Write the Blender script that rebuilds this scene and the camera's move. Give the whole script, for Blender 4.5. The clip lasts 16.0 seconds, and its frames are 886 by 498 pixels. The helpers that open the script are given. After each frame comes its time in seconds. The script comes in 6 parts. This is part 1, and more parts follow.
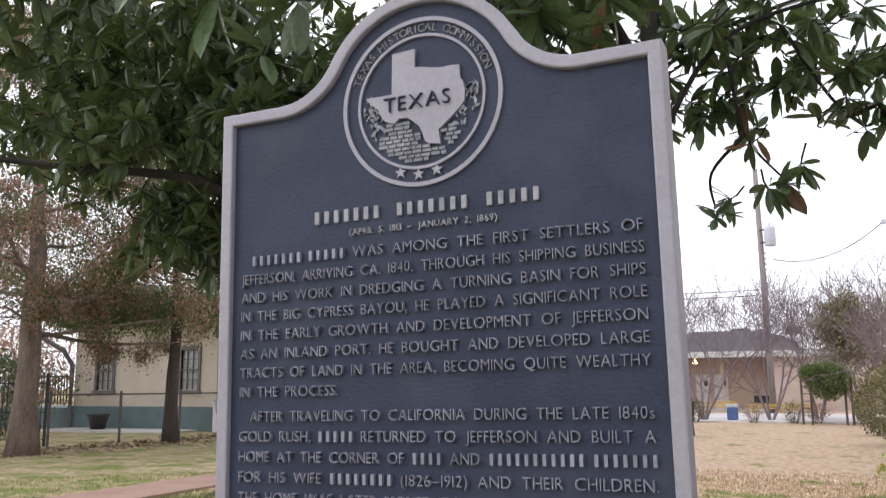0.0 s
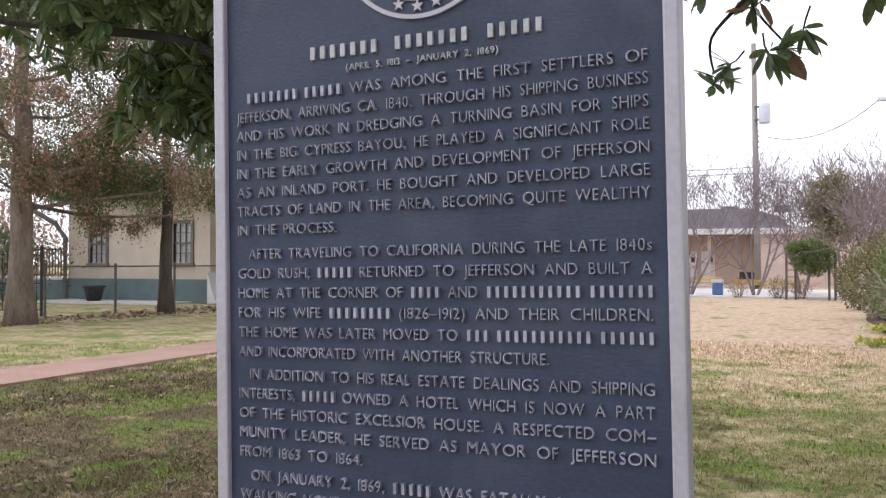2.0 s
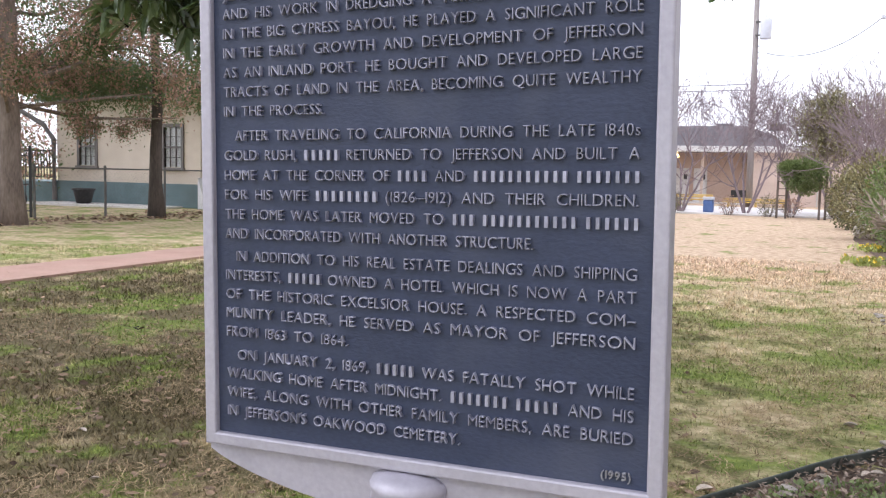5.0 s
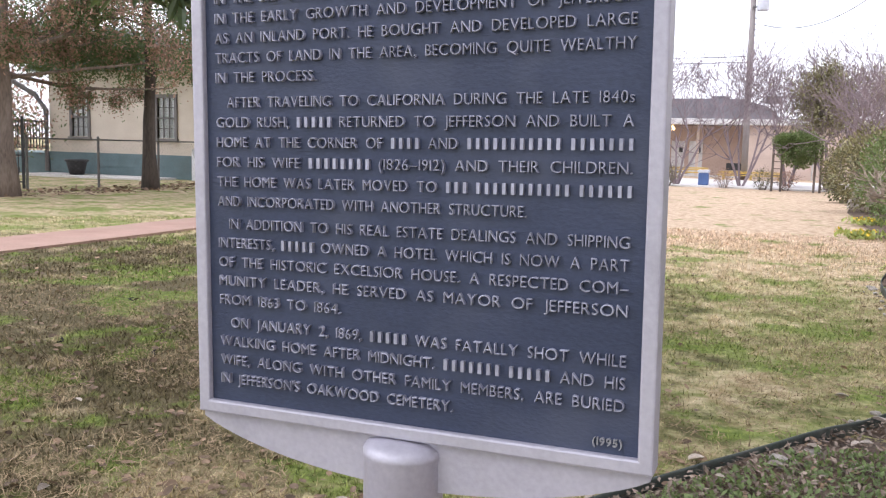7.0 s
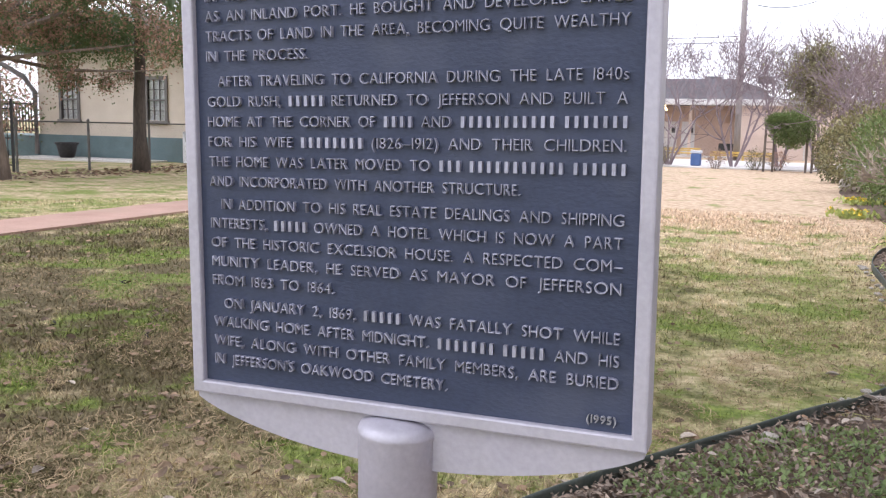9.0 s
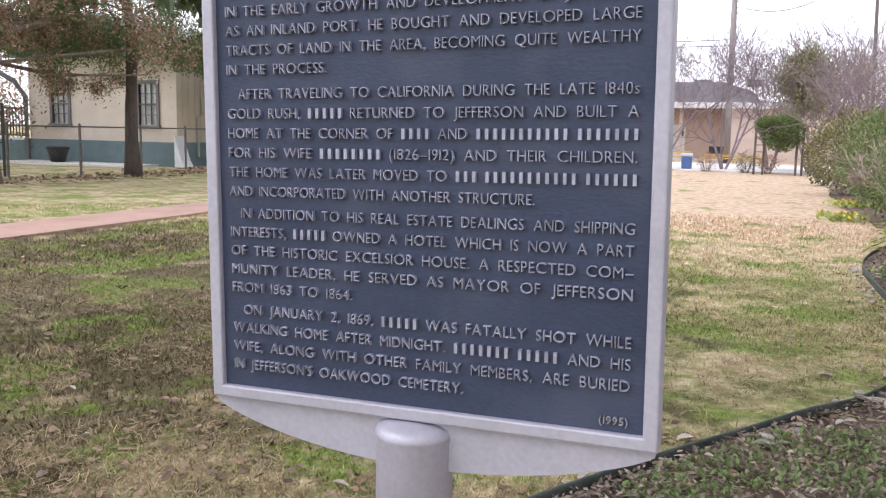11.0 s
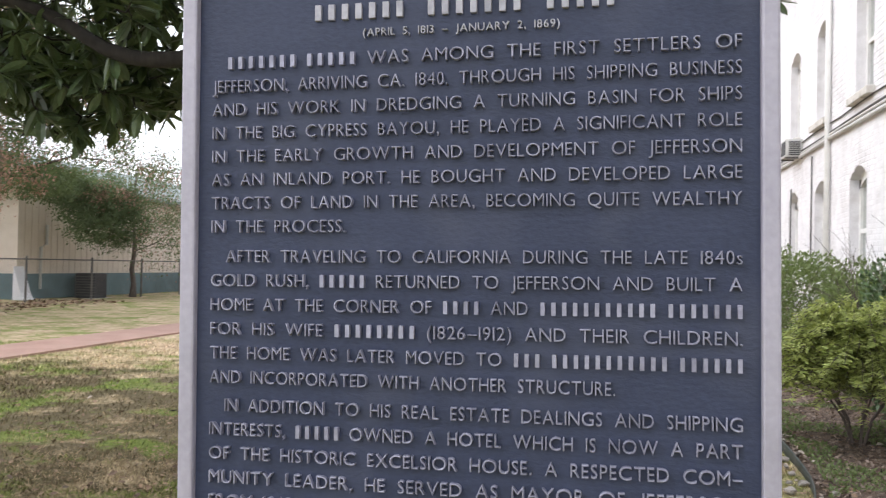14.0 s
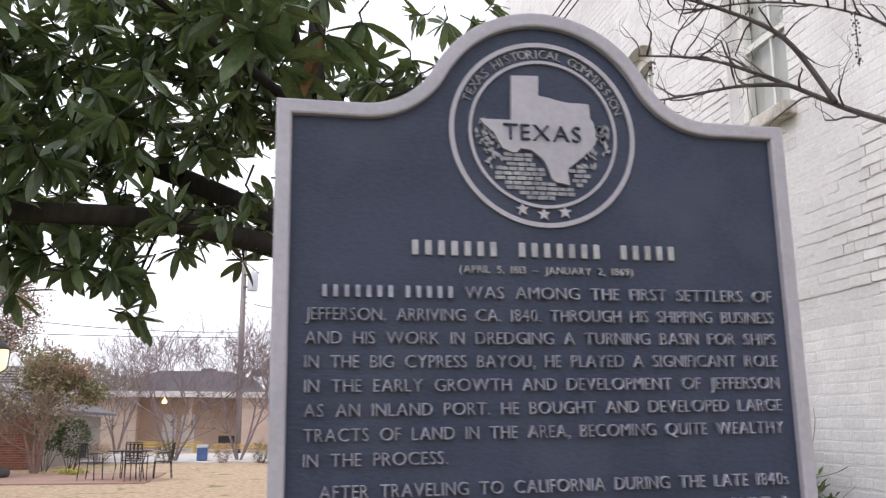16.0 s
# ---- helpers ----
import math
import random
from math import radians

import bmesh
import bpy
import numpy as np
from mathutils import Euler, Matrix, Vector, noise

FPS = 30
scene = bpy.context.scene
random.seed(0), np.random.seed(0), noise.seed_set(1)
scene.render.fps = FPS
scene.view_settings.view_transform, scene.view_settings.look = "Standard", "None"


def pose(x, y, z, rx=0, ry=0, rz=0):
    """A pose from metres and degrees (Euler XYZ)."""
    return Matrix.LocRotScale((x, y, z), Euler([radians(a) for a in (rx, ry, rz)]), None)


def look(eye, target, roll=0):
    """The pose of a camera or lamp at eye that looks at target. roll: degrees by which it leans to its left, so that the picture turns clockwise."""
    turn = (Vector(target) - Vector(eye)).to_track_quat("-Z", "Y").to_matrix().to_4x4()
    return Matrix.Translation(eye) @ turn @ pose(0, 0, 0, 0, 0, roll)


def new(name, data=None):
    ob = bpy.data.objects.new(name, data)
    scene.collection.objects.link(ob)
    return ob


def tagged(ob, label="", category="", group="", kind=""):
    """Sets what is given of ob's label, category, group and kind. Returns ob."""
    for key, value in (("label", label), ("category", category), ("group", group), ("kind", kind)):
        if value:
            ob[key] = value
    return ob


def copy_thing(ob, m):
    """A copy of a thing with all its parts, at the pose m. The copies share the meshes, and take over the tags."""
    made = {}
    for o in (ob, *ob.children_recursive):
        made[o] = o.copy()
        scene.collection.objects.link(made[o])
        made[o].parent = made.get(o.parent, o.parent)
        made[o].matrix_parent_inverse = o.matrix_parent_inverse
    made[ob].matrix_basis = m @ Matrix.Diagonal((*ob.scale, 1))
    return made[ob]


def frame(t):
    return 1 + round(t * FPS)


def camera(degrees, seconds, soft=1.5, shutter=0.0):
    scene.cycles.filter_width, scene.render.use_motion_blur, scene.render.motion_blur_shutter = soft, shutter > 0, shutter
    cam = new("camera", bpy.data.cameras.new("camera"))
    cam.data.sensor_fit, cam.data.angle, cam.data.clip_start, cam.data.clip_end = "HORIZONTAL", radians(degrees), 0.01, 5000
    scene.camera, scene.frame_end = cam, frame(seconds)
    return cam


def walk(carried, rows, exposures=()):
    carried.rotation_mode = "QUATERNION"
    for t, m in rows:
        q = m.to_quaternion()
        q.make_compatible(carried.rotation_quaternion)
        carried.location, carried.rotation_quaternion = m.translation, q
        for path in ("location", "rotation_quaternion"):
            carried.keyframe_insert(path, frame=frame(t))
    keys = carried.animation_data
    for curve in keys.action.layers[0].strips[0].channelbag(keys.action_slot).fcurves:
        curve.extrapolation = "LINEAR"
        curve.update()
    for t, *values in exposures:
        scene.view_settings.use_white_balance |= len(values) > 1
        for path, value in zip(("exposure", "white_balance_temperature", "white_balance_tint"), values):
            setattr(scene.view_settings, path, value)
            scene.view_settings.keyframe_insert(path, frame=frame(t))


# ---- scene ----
cam = camera(55.1, 16.0, soft=1.2, shutter=0.45)
PATH = [
    (0, (-0.043, 0.064, 1.369), (-0.835, 1.873, 1.69), -0.3),
    (0.5, (-0.046, 0.07, 1.355), (-0.837, 1.892, 1.594), -0.4),
    (1, (-0.05, 0.071, 1.344), (-0.84, 1.902, 1.497), -0.3),
    (1.5, (-0.053, 0.072, 1.332), (-0.84, 1.909, 1.424), -0.0),
    (2, (-0.057, 0.071, 1.315), (-0.841, 1.911, 1.348), -0.0),
    (2.5, (-0.059, 0.072, 1.303), (-0.842, 1.913, 1.274), 0.2),
    (3, (-0.061, 0.075, 1.293), (-0.845, 1.913, 1.207), 0.4),
    (3.5, (-0.057, 0.075, 1.287), (-0.837, 1.913, 1.173), 0.7),
    (4, (-0.054, 0.075, 1.283), (-0.829, 1.913, 1.147), 1.1),
    (6.5, (-0.049, 0.074, 1.274), (-0.798, 1.915, 1.051), 1.4),
    (7, (-0.049, 0.077, 1.272), (-0.795, 1.918, 1.034), 1.5),
    (7.5, (-0.051, 0.079, 1.27), (-0.793, 1.919, 1.021), 1.6),
    (8, (-0.052, 0.08, 1.269), (-0.792, 1.92, 1.008), 1.4),
    (8.5, (-0.053, 0.079, 1.269), (-0.79, 1.918, 0.995), 1.3),
    (9, (-0.051, 0.079, 1.268), (-0.778, 1.921, 0.988), 1.3),
    (11.3, (-0.078, 0.028, 1.284), (-0.783, 1.88, 1.015), 1.3),
    (11.5, (-0.094, 0.024, 1.297), (-0.794, 1.879, 1.035), 1.8),
    (12, (-0.123, -0.013, 1.306), (-0.791, 1.863, 1.121), 1.9),
    (12.5, (-0.145, -0.013, 1.308), (-0.767, 1.882, 1.168), 2.1),
    (13, (-0.203, 0.062, 1.309), (-0.738, 1.988, 1.265), 2.1),
    (13.2, (-0.218, 0.116, 1.323), (-0.72, 2.05, 1.32), 1.9),
    (13.5, (-0.286, 0.155, 1.332), (-0.724, 2.106, 1.356), 1.6),
    (13.7, (-0.307, 0.173, 1.336), (-0.745, 2.124, 1.345), 1.4),
    (14, (-0.357, 0.173, 1.323), (-0.754, 2.133, 1.361), 1.3),
    (14.2, (-0.384, 0.156, 1.328), (-0.71, 2.13, 1.381), 1.2),
    (14.5, (-0.463, 0.101, 1.348), (-0.519, 2.095, 1.495), 0.4),
    (14.7, (-0.515, 0.065, 1.374), (-0.47, 2.057, 1.558), 0.1),
    (15, (-0.628, 0.052, 1.383), (-0.5, 2.029, 1.652), 0.1),
    (15.2, (-0.662, 0.059, 1.387), (-0.526, 2.025, 1.713), 0.2),
    (15.5, (-0.739, 0.101, 1.389), (-0.471, 2.047, 1.769), -0.3),
    (15.7, (-0.789, 0.115, 1.4), (-0.444, 2.047, 1.79), -0.6),
    (16, (-0.869, 0.116, 1.402), (-0.478, 2.035, 1.809), 0.1),
]
EXPOSURES = [(0.0, 0.0, 6200, 14), (0.6, 0.17, 6200, 14), (1.5, 0.26, 6130, 14), (2.5, 0.16, 6080, 14), (3.0, 0.3, 6030, 15), (3.5, 0.38, 6000, 15), (9.0, 0.6, 6000, 15), (11.5, 0.55, 6000, 15), (12.5, 0.12, 6000, 14), (13.5, 0.15, 6080, 13), (14.0, 0.42, 6150, 13), (14.5, 0.27, 6170, 13), (14.7, 0.02, 6190, 13), (15.0, 0.15, 6220, 14), (15.2, 0.22, 6230, 14), (15.5, 0.13, 6250, 14), (15.7, 0.02, 6260, 14), (16.0, 0.06, 6270, 14)]
walk(cam, [(t, look(eye, target, roll)) for t, eye, target, roll in PATH], EXPOSURES)

# ---- light ----
world = bpy.data.worlds.new("overcast_sky")
scene.world = world
world.use_nodes = True
wn, wl = world.node_tree.nodes, world.node_tree.links
sky = wn.new("ShaderNodeTexSky")
sky.sky_type = "NISHITA"
sky.sun_disc = False
sky.sun_elevation, sky.sun_rotation = radians(41), radians(245)
sky.air_density, sky.dust_density, sky.ozone_density = 1.0, 6.0, 1.0
soft_sky = wn.new("ShaderNodeHueSaturation")
soft_sky.inputs["Saturation"].default_value = 0.22
cloud = wn.new("ShaderNodeMix")
cloud.data_type = "RGBA"
cloud.inputs[0].default_value = 0.8
cloud.inputs["B"].default_value = (16.0, 16.1, 16.6, 1)
wl.new(sky.outputs[0], soft_sky.inputs["Color"])
wl.new(soft_sky.outputs[0], cloud.inputs["A"])
wl.new(cloud.outputs["Result"], wn["Background"].inputs["Color"])
wn["Background"].inputs["Strength"].default_value = 0.1
sun = new("sun", bpy.data.lights.new("sun", "SUN"))
sun.data.energy, sun.data.angle, sun.data.color = 1.15, radians(40), (1.0, 0.97, 0.93)
sun.matrix_world = look((-60, -28, 58), (0, 0, 0))

# ---- materials ----
def srgb(r, g, b):
    return tuple(((c / 255 / 12.92) if c < 10 else ((c / 255 + 0.055) / 1.055) ** 2.4) for c in (r, g, b))


def material(name, low, high, scale=3.0, rough=0.8, bump=0.0, fine=40.0, metal=0.0, vary=0.0, island=0.0, spec=0.5, stretch=(1, 1, 1), dirt=None, dirt_scale=1.2, dirt_amount=0.5):
    """Two colours mixed by a coarse and a fine noise, fine relief, and a change from piece to piece."""
    m = bpy.data.materials.new(name)
    m.use_nodes = True
    n, l = m.node_tree.nodes, m.node_tree.links
    b = n["Principled BSDF"]
    b.inputs["Roughness"].default_value, b.inputs["Metallic"].default_value = rough, metal
    b.inputs["Specular IOR Level"].default_value = spec
    tc, mp = n.new("ShaderNodeTexCoord"), n.new("ShaderNodeMapping")
    mp.inputs["Scale"].default_value = stretch
    l.new(tc.outputs["Object"], mp.inputs["Vector"])
    coarse, grain = n.new("ShaderNodeTexNoise"), n.new("ShaderNodeTexNoise")
    for node, s, d in ((coarse, scale, 5.0), (grain, fine, 3.0)):
        node.inputs["Scale"].default_value, node.inputs["Detail"].default_value = s, d
        l.new(mp.outputs[0], node.inputs["Vector"])
    add = n.new("ShaderNodeMath")
    add.operation = "MULTIPLY_ADD"
    add.inputs[1].default_value = 0.45
    l.new(grain.outputs["Fac"], add.inputs[0])
    half = n.new("ShaderNodeMath")
    half.operation = "MULTIPLY"
    half.inputs[1].default_value = 0.62
    l.new(coarse.outputs["Fac"], half.inputs[0])
    l.new(half.outputs[0], add.inputs[2])
    ramp = n.new("ShaderNodeValToRGB")
    ramp.color_ramp.elements[0].position, ramp.color_ramp.elements[1].position = 0.36, 0.7
    ramp.color_ramp.elements[0].color, ramp.color_ramp.elements[1].color = (*low, 1), (*high, 1)
    l.new(add.outputs[0], ramp.inputs[0])
    colour = ramp.outputs[0]
    if dirt:
        spots, mix, lift = n.new("ShaderNodeTexNoise"), n.new("ShaderNodeMix"), n.new("ShaderNodeMapRange")
        spots.inputs["Scale"].default_value, spots.inputs["Detail"].default_value = dirt_scale, 6.0
        l.new(tc.outputs["Object"], spots.inputs["Vector"])
        lift.inputs["From Min"].default_value, lift.inputs["From Max"].default_value = 0.5, 0.68
        lift.inputs["To Max"].default_value = dirt_amount
        l.new(spots.outputs["Fac"], lift.inputs["Value"])
        mix.data_type = "RGBA"
        mix.inputs["B"].default_value = (*dirt, 1)
        l.new(lift.outputs[0], mix.inputs[0])
        l.new(colour, mix.inputs["A"])
        colour = mix.outputs["Result"]
    if vary or island:
        hue, rng = n.new("ShaderNodeHueSaturation"), n.new("ShaderNodeMapRange")
        src = n.new("ShaderNodeObjectInfo").outputs["Random"] if vary else n.new("ShaderNodeNewGeometry").outputs["Random Per Island"]
        amount = vary or island
        rng.inputs["To Min"].default_value, rng.inputs["To Max"].default_value = 1 - amount, 1 + amount
        l.new(src, rng.inputs["Value"])
        l.new(rng.outputs[0], hue.inputs["Value"])
        l.new(colour, hue.inputs["Color"])
        colour = hue.outputs[0]
    l.new(colour, b.inputs["Base Color"])
    if bump:
        bp = n.new("ShaderNodeBump")
        bp.inputs["Strength"].default_value, bp.inputs["Distance"].default_value = bump, 0.01
        l.new(add.outputs[0], bp.inputs["Height"])
        l.new(bp.outputs[0], b.inputs["Normal"])
    return m


def glow_material(name, colour, strength):
    m = bpy.data.materials.new(name)
    m.use_nodes = True
    b = m.node_tree.nodes["Principled BSDF"]
    b.inputs["Base Color"].default_value = (*colour, 1)
    b.inputs["Emission Color"].default_value = (*colour, 1)
    b.inputs["Emission Strength"].default_value = strength
    return m


def glass_material(name, tint):
    m = bpy.data.materials.new(name)
    m.use_nodes = True
    b = m.node_tree.nodes["Principled BSDF"]
    b.inputs["Base Color"].default_value = (*tint, 1)
    b.inputs["Roughness"].default_value = 0.04
    b.inputs["Transmission Weight"].default_value = 1.0
    b.inputs["IOR"].default_value = 1.45
    return m


M = {
    "field": material("marker_field_paint", (0.0265, 0.034, 0.064), (0.043, 0.053, 0.096), 5, 0.46, 0.2, 120, spec=0.3, dirt=(0.07, 0.078, 0.115), dirt_scale=7, dirt_amount=0.5, stretch=(1, 1, 2.0)),
    "silver": material("marker_silver_paint", (0.33, 0.315, 0.37), (0.42, 0.40, 0.46), 6, 0.42, 0.12, 120, metal=0.15, dirt=(0.3, 0.29, 0.32), dirt_scale=14, dirt_amount=0.3),
    "title": material("title_metal", (0.27, 0.27, 0.3), (0.43, 0.42, 0.45), 18, 0.4, 0.1, 160, metal=0.2, dirt=(0.16, 0.16, 0.19), dirt_scale=30, dirt_amount=0.5),
    "letter": material("letter_metal", (0.23, 0.23, 0.3), (0.39, 0.39, 0.48), 18, 0.4, 0.1, 160, metal=0.25, dirt=(0.13, 0.13, 0.17), dirt_scale=30, dirt_amount=0.5),
    "relief": material("seal_relief_metal", (0.14, 0.145, 0.18), (0.36, 0.36, 0.4), 40, 0.5, 0.2, 200, metal=0.2),
    "brick_white": material("white_painted_brick", (0.69, 0.67, 0.675), (0.81, 0.79, 0.795), 3, 0.65, 0.9, 34, vary=0.04, dirt=(0.5, 0.47, 0.45), dirt_scale=2.2, dirt_amount=0.35),
    "brick_white_rest": material("white_painted_brick_rest", (0.69, 0.67, 0.675), (0.81, 0.79, 0.795), 3, 0.65, 0.9, 34, island=0.04, dirt=(0.5, 0.47, 0.45), dirt_scale=2.2, dirt_amount=0.35),
    "mortar_white": material("white_painted_mortar", (0.67, 0.65, 0.655), (0.8, 0.78, 0.785), 6, 0.7, 0.7, 60, dirt=(0.45, 0.42, 0.4), dirt_scale=5, dirt_amount=0.35),
    "white_wood": material("white_window_paint", (0.66, 0.65, 0.62), (0.78, 0.77, 0.74), 6, 0.55, 0.1, 80),
    "sill_stone": material("stained_sill", (0.45, 0.41, 0.36), (0.68, 0.65, 0.6), 8, 0.8, 0.3, 60, dirt=(0.12, 0.11, 0.08), dirt_scale=6, dirt_amount=0.7),
    "pane": glass_material("window_pane", (0.9, 0.93, 0.92)),
    "blind": material("pale_window_blind", (0.32, 0.31, 0.285), (0.45, 0.43, 0.395), 3, 0.9, 0.2, 30, stretch=(1, 1, 8)),
    "cream": material("cream_siding", (0.56, 0.48, 0.39), (0.66, 0.58, 0.485), 1.5, 0.75, 0.2, 30, dirt=(0.48, 0.41, 0.33), dirt_scale=1.0, dirt_amount=0.35),
    "teal": material("teal_skirting_paint", (0.1, 0.155, 0.165), (0.15, 0.215, 0.225), 2, 0.7, 0.2, 30, dirt=(0.08, 0.11, 0.11)),
    "trim_dark": material("dark_grey_window_trim", (0.12, 0.11, 0.11), (0.2, 0.18, 0.17), 5, 0.6, 0.1, 40),
    "green_roof": material("green_metal_roof", (0.13, 0.175, 0.16), (0.19, 0.235, 0.215), 1.5, 0.45, 0.1, 20),
    "red_brick": material("red_brick", (0.17, 0.065, 0.05), (0.3, 0.12, 0.085), 6, 0.85, 0.4, 60, island=0.25),
    "brick_mortar": material("grey_mortar", (0.28, 0.24, 0.22), (0.38, 0.34, 0.31), 8, 0.9, 0.3, 60),
    "shingle": material("grey_shingles", (0.11, 0.10, 0.11), (0.2, 0.19, 0.2), 3, 0.9, 0.4, 25, dirt=(0.26, 0.25, 0.26), dirt_scale=2),
    "gable_white": material("white_gable_board", (0.62, 0.62, 0.64), (0.76, 0.76, 0.78), 2, 0.6, 0.1, 20),
    "stucco": material("pinkish_stucco", (0.52, 0.41, 0.35), (0.64, 0.52, 0.45), 1, 0.85, 0.2, 14, dirt=(0.38, 0.29, 0.24), dirt_scale=0.7),
    "shop_dark": material("brown_shopfront", (0.46, 0.33, 0.26), (0.57, 0.43, 0.35), 1, 0.7, 0.1, 10),
    "fascia": material("pale_fascia", (0.6, 0.58, 0.57), (0.74, 0.72, 0.7), 2, 0.6, 0.05, 20),
    # dark roofing, its colour lightened to paint in distance haze
    "grey_roof": material("haze_lightened_roof", (0.17, 0.16, 0.175), (0.25, 0.235, 0.25), 1, 0.9, 0.2, 10),
    "concrete": material("pale_concrete", (0.56, 0.53, 0.51), (0.7, 0.67, 0.65), 1.5, 0.9, 0.2, 20, dirt=(0.45, 0.42, 0.39)),
    "path": material("pink_brick_path", (0.29, 0.175, 0.135), (0.4, 0.255, 0.2), 2, 0.9, 0.3, 30, dirt=(0.32, 0.23, 0.17), dirt_scale=1.2),
    "yellow": material("yellow_paint", (0.5, 0.33, 0.07), (0.64, 0.45, 0.13), 4, 0.55, 0.05, 30),
    "blue": material("blue_plastic", (0.05, 0.1, 0.24), (0.09, 0.15, 0.33), 4, 0.4, 0.05, 30),
    "black_iron": material("black_iron", (0.012, 0.012, 0.014), (0.035, 0.033, 0.033), 8, 0.5, 0.15, 60),
    "galvanised": material("weathered_fence_steel", (0.09, 0.085, 0.08), (0.17, 0.16, 0.15), 6, 0.6, 0.1, 50, metal=0.4),
    "bark": material("grey_bark", (0.07, 0.055, 0.045), (0.16, 0.13, 0.11), 6, 0.95, 0.8, 30, stretch=(1, 1, 0.25)),
    "bark_tan": material("pinkish_tan_bark", (0.11, 0.083, 0.068), (0.25, 0.2, 0.17), 6, 0.95, 0.9, 30, stretch=(1, 1, 0.25)),
    "olive_pale": material("pale_olive_leaf", (0.15, 0.14, 0.065), (0.29, 0.265, 0.13), 2, 0.75, 0, 30, island=0.35),
    "twig_tan": material("tan_bare_twigs", (0.24, 0.19, 0.15), (0.4, 0.33, 0.27), 2, 0.9, 0.1, 20, island=0.25),
    "white_blind": material("white_window_blind", (0.72, 0.7, 0.7), (0.82, 0.8, 0.8), 3, 0.9, 0.2, 30, stretch=(1, 1, 8)),
    "chip": material("weathered_mulch_chip", (0.09, 0.066, 0.05), (0.33, 0.26, 0.21), 3, 0.95, 0, 40, island=0.6),
    "pale_leaf": material("bleached_dry_leaf", (0.3, 0.25, 0.2), (0.52, 0.46, 0.4), 8, 0.8, 0.1, 40, vary=0.4),
    "bark_trunk": material("brown_ridged_bark", (0.04, 0.031, 0.026), (0.1, 0.08, 0.066), 6, 0.95, 0.8, 30, stretch=(1, 1, 0.25)),
    "bark_dark": material("very_dark_bark", (0.013, 0.011, 0.0095), (0.042, 0.035, 0.03), 7, 0.95, 0.9, 40, stretch=(1, 1, 0.3)),
    "bark_pale": material("smooth_pinkish_bark", (0.22, 0.15, 0.13), (0.36, 0.27, 0.24), 5, 0.8, 0.3, 30),
    "twig": material("grey_purple_twigs", (0.17, 0.13, 0.14), (0.3, 0.24, 0.25), 2, 0.9, 0.1, 20, island=0.2),
    "twig_near": material("dark_bare_twig", (0.05, 0.04, 0.042), (0.12, 0.10, 0.10), 20, 0.85, 0.4, 90),
    "magnolia": material("glossy_magnolia_leaf", (0.055, 0.092, 0.043), (0.145, 0.2, 0.098), 5, 0.3, 0.15, 40, island=0.4, spec=0.8),
    "magnolia_near": material("glossy_magnolia_leaf_near", (0.055, 0.095, 0.046), (0.15, 0.21, 0.105), 9, 0.27, 0.25, 60, vary=0.4, spec=0.7),
    "magnolia_brown": material("rusty_leaf_underside", (0.10, 0.055, 0.02), (0.2, 0.11, 0.05), 9, 0.7, 0.2, 60, vary=0.3),
    "rust_leaf": material("rusty_brown_leaves", (0.25, 0.16, 0.125), (0.42, 0.29, 0.235), 0.8, 0.9, 0, 20, island=0.35),
    "oak_leaf": material("dull_green_leaves", (0.045, 0.075, 0.035), (0.115, 0.155, 0.08), 0.8, 0.7, 0, 20, island=0.35),
    "shrub_dark": material("dark_green_shrub_leaf", (0.045, 0.085, 0.03), (0.12, 0.18, 0.07), 3, 0.45, 0, 30, island=0.4),
    "shrub_light": material("yellow_green_shrub_leaf", (0.25, 0.31, 0.08), (0.46, 0.5, 0.18), 3, 0.6, 0, 30, island=0.35),
    "shrub_mid": material("mid_green_shrub_leaf", (0.09, 0.135, 0.045), (0.19, 0.24, 0.095), 3, 0.6, 0, 30, island=0.4),
    "shrub_olive": material("olive_shrub_leaf", (0.09, 0.09, 0.035), (0.17, 0.16, 0.07), 2, 0.7, 0, 30, island=0.3),
    "flower": material("yellow_petal", (0.6, 0.42, 0.02), (0.8, 0.6, 0.05), 8, 0.6, 0, 30, island=0.2),
    "soil": material("dark_mulch", (0.06, 0.042, 0.03), (0.17, 0.112, 0.077), 6, 0.95, 0.9, 60, dirt=(0.24, 0.165, 0.115), dirt_scale=8),
    "litter": material("dry_leaf_litter", (0.1, 0.065, 0.04), (0.3, 0.2, 0.13), 4, 0.85, 0.1, 40, island=0.5),
    "rock": material("pale_rock", (0.26, 0.23, 0.2), (0.46, 0.42, 0.38), 12, 0.9, 0.6, 50, vary=0.2),
    "edging": material("dark_green_plastic_edging", (0.025, 0.036, 0.03), (0.06, 0.072, 0.062), 8, 0.6, 0.3, 60, dirt=(0.13, 0.12, 0.1), dirt_scale=9, dirt_amount=0.4),
    "lamp_glass": glow_material("lit_lamp_glass", (1.0, 0.78, 0.45), 1.1),
    "bulb": glow_material("warm_bulb", (1.0, 0.7, 0.3), 3.0),
    "transformer": material("light_grey_enamel", (0.5, 0.51, 0.56), (0.6, 0.61, 0.66), 4, 0.5, 0.05, 30),
    "pole_wood": material("weathered_pole_wood", (0.2, 0.17, 0.16), (0.33, 0.3, 0.29), 3, 0.9, 0.4, 30, stretch=(1, 1, 0.1)),
    "ac_paint": material("beige_appliance_paint", (0.45, 0.44, 0.42), (0.56, 0.55, 0.52), 6, 0.6, 0.05, 50),
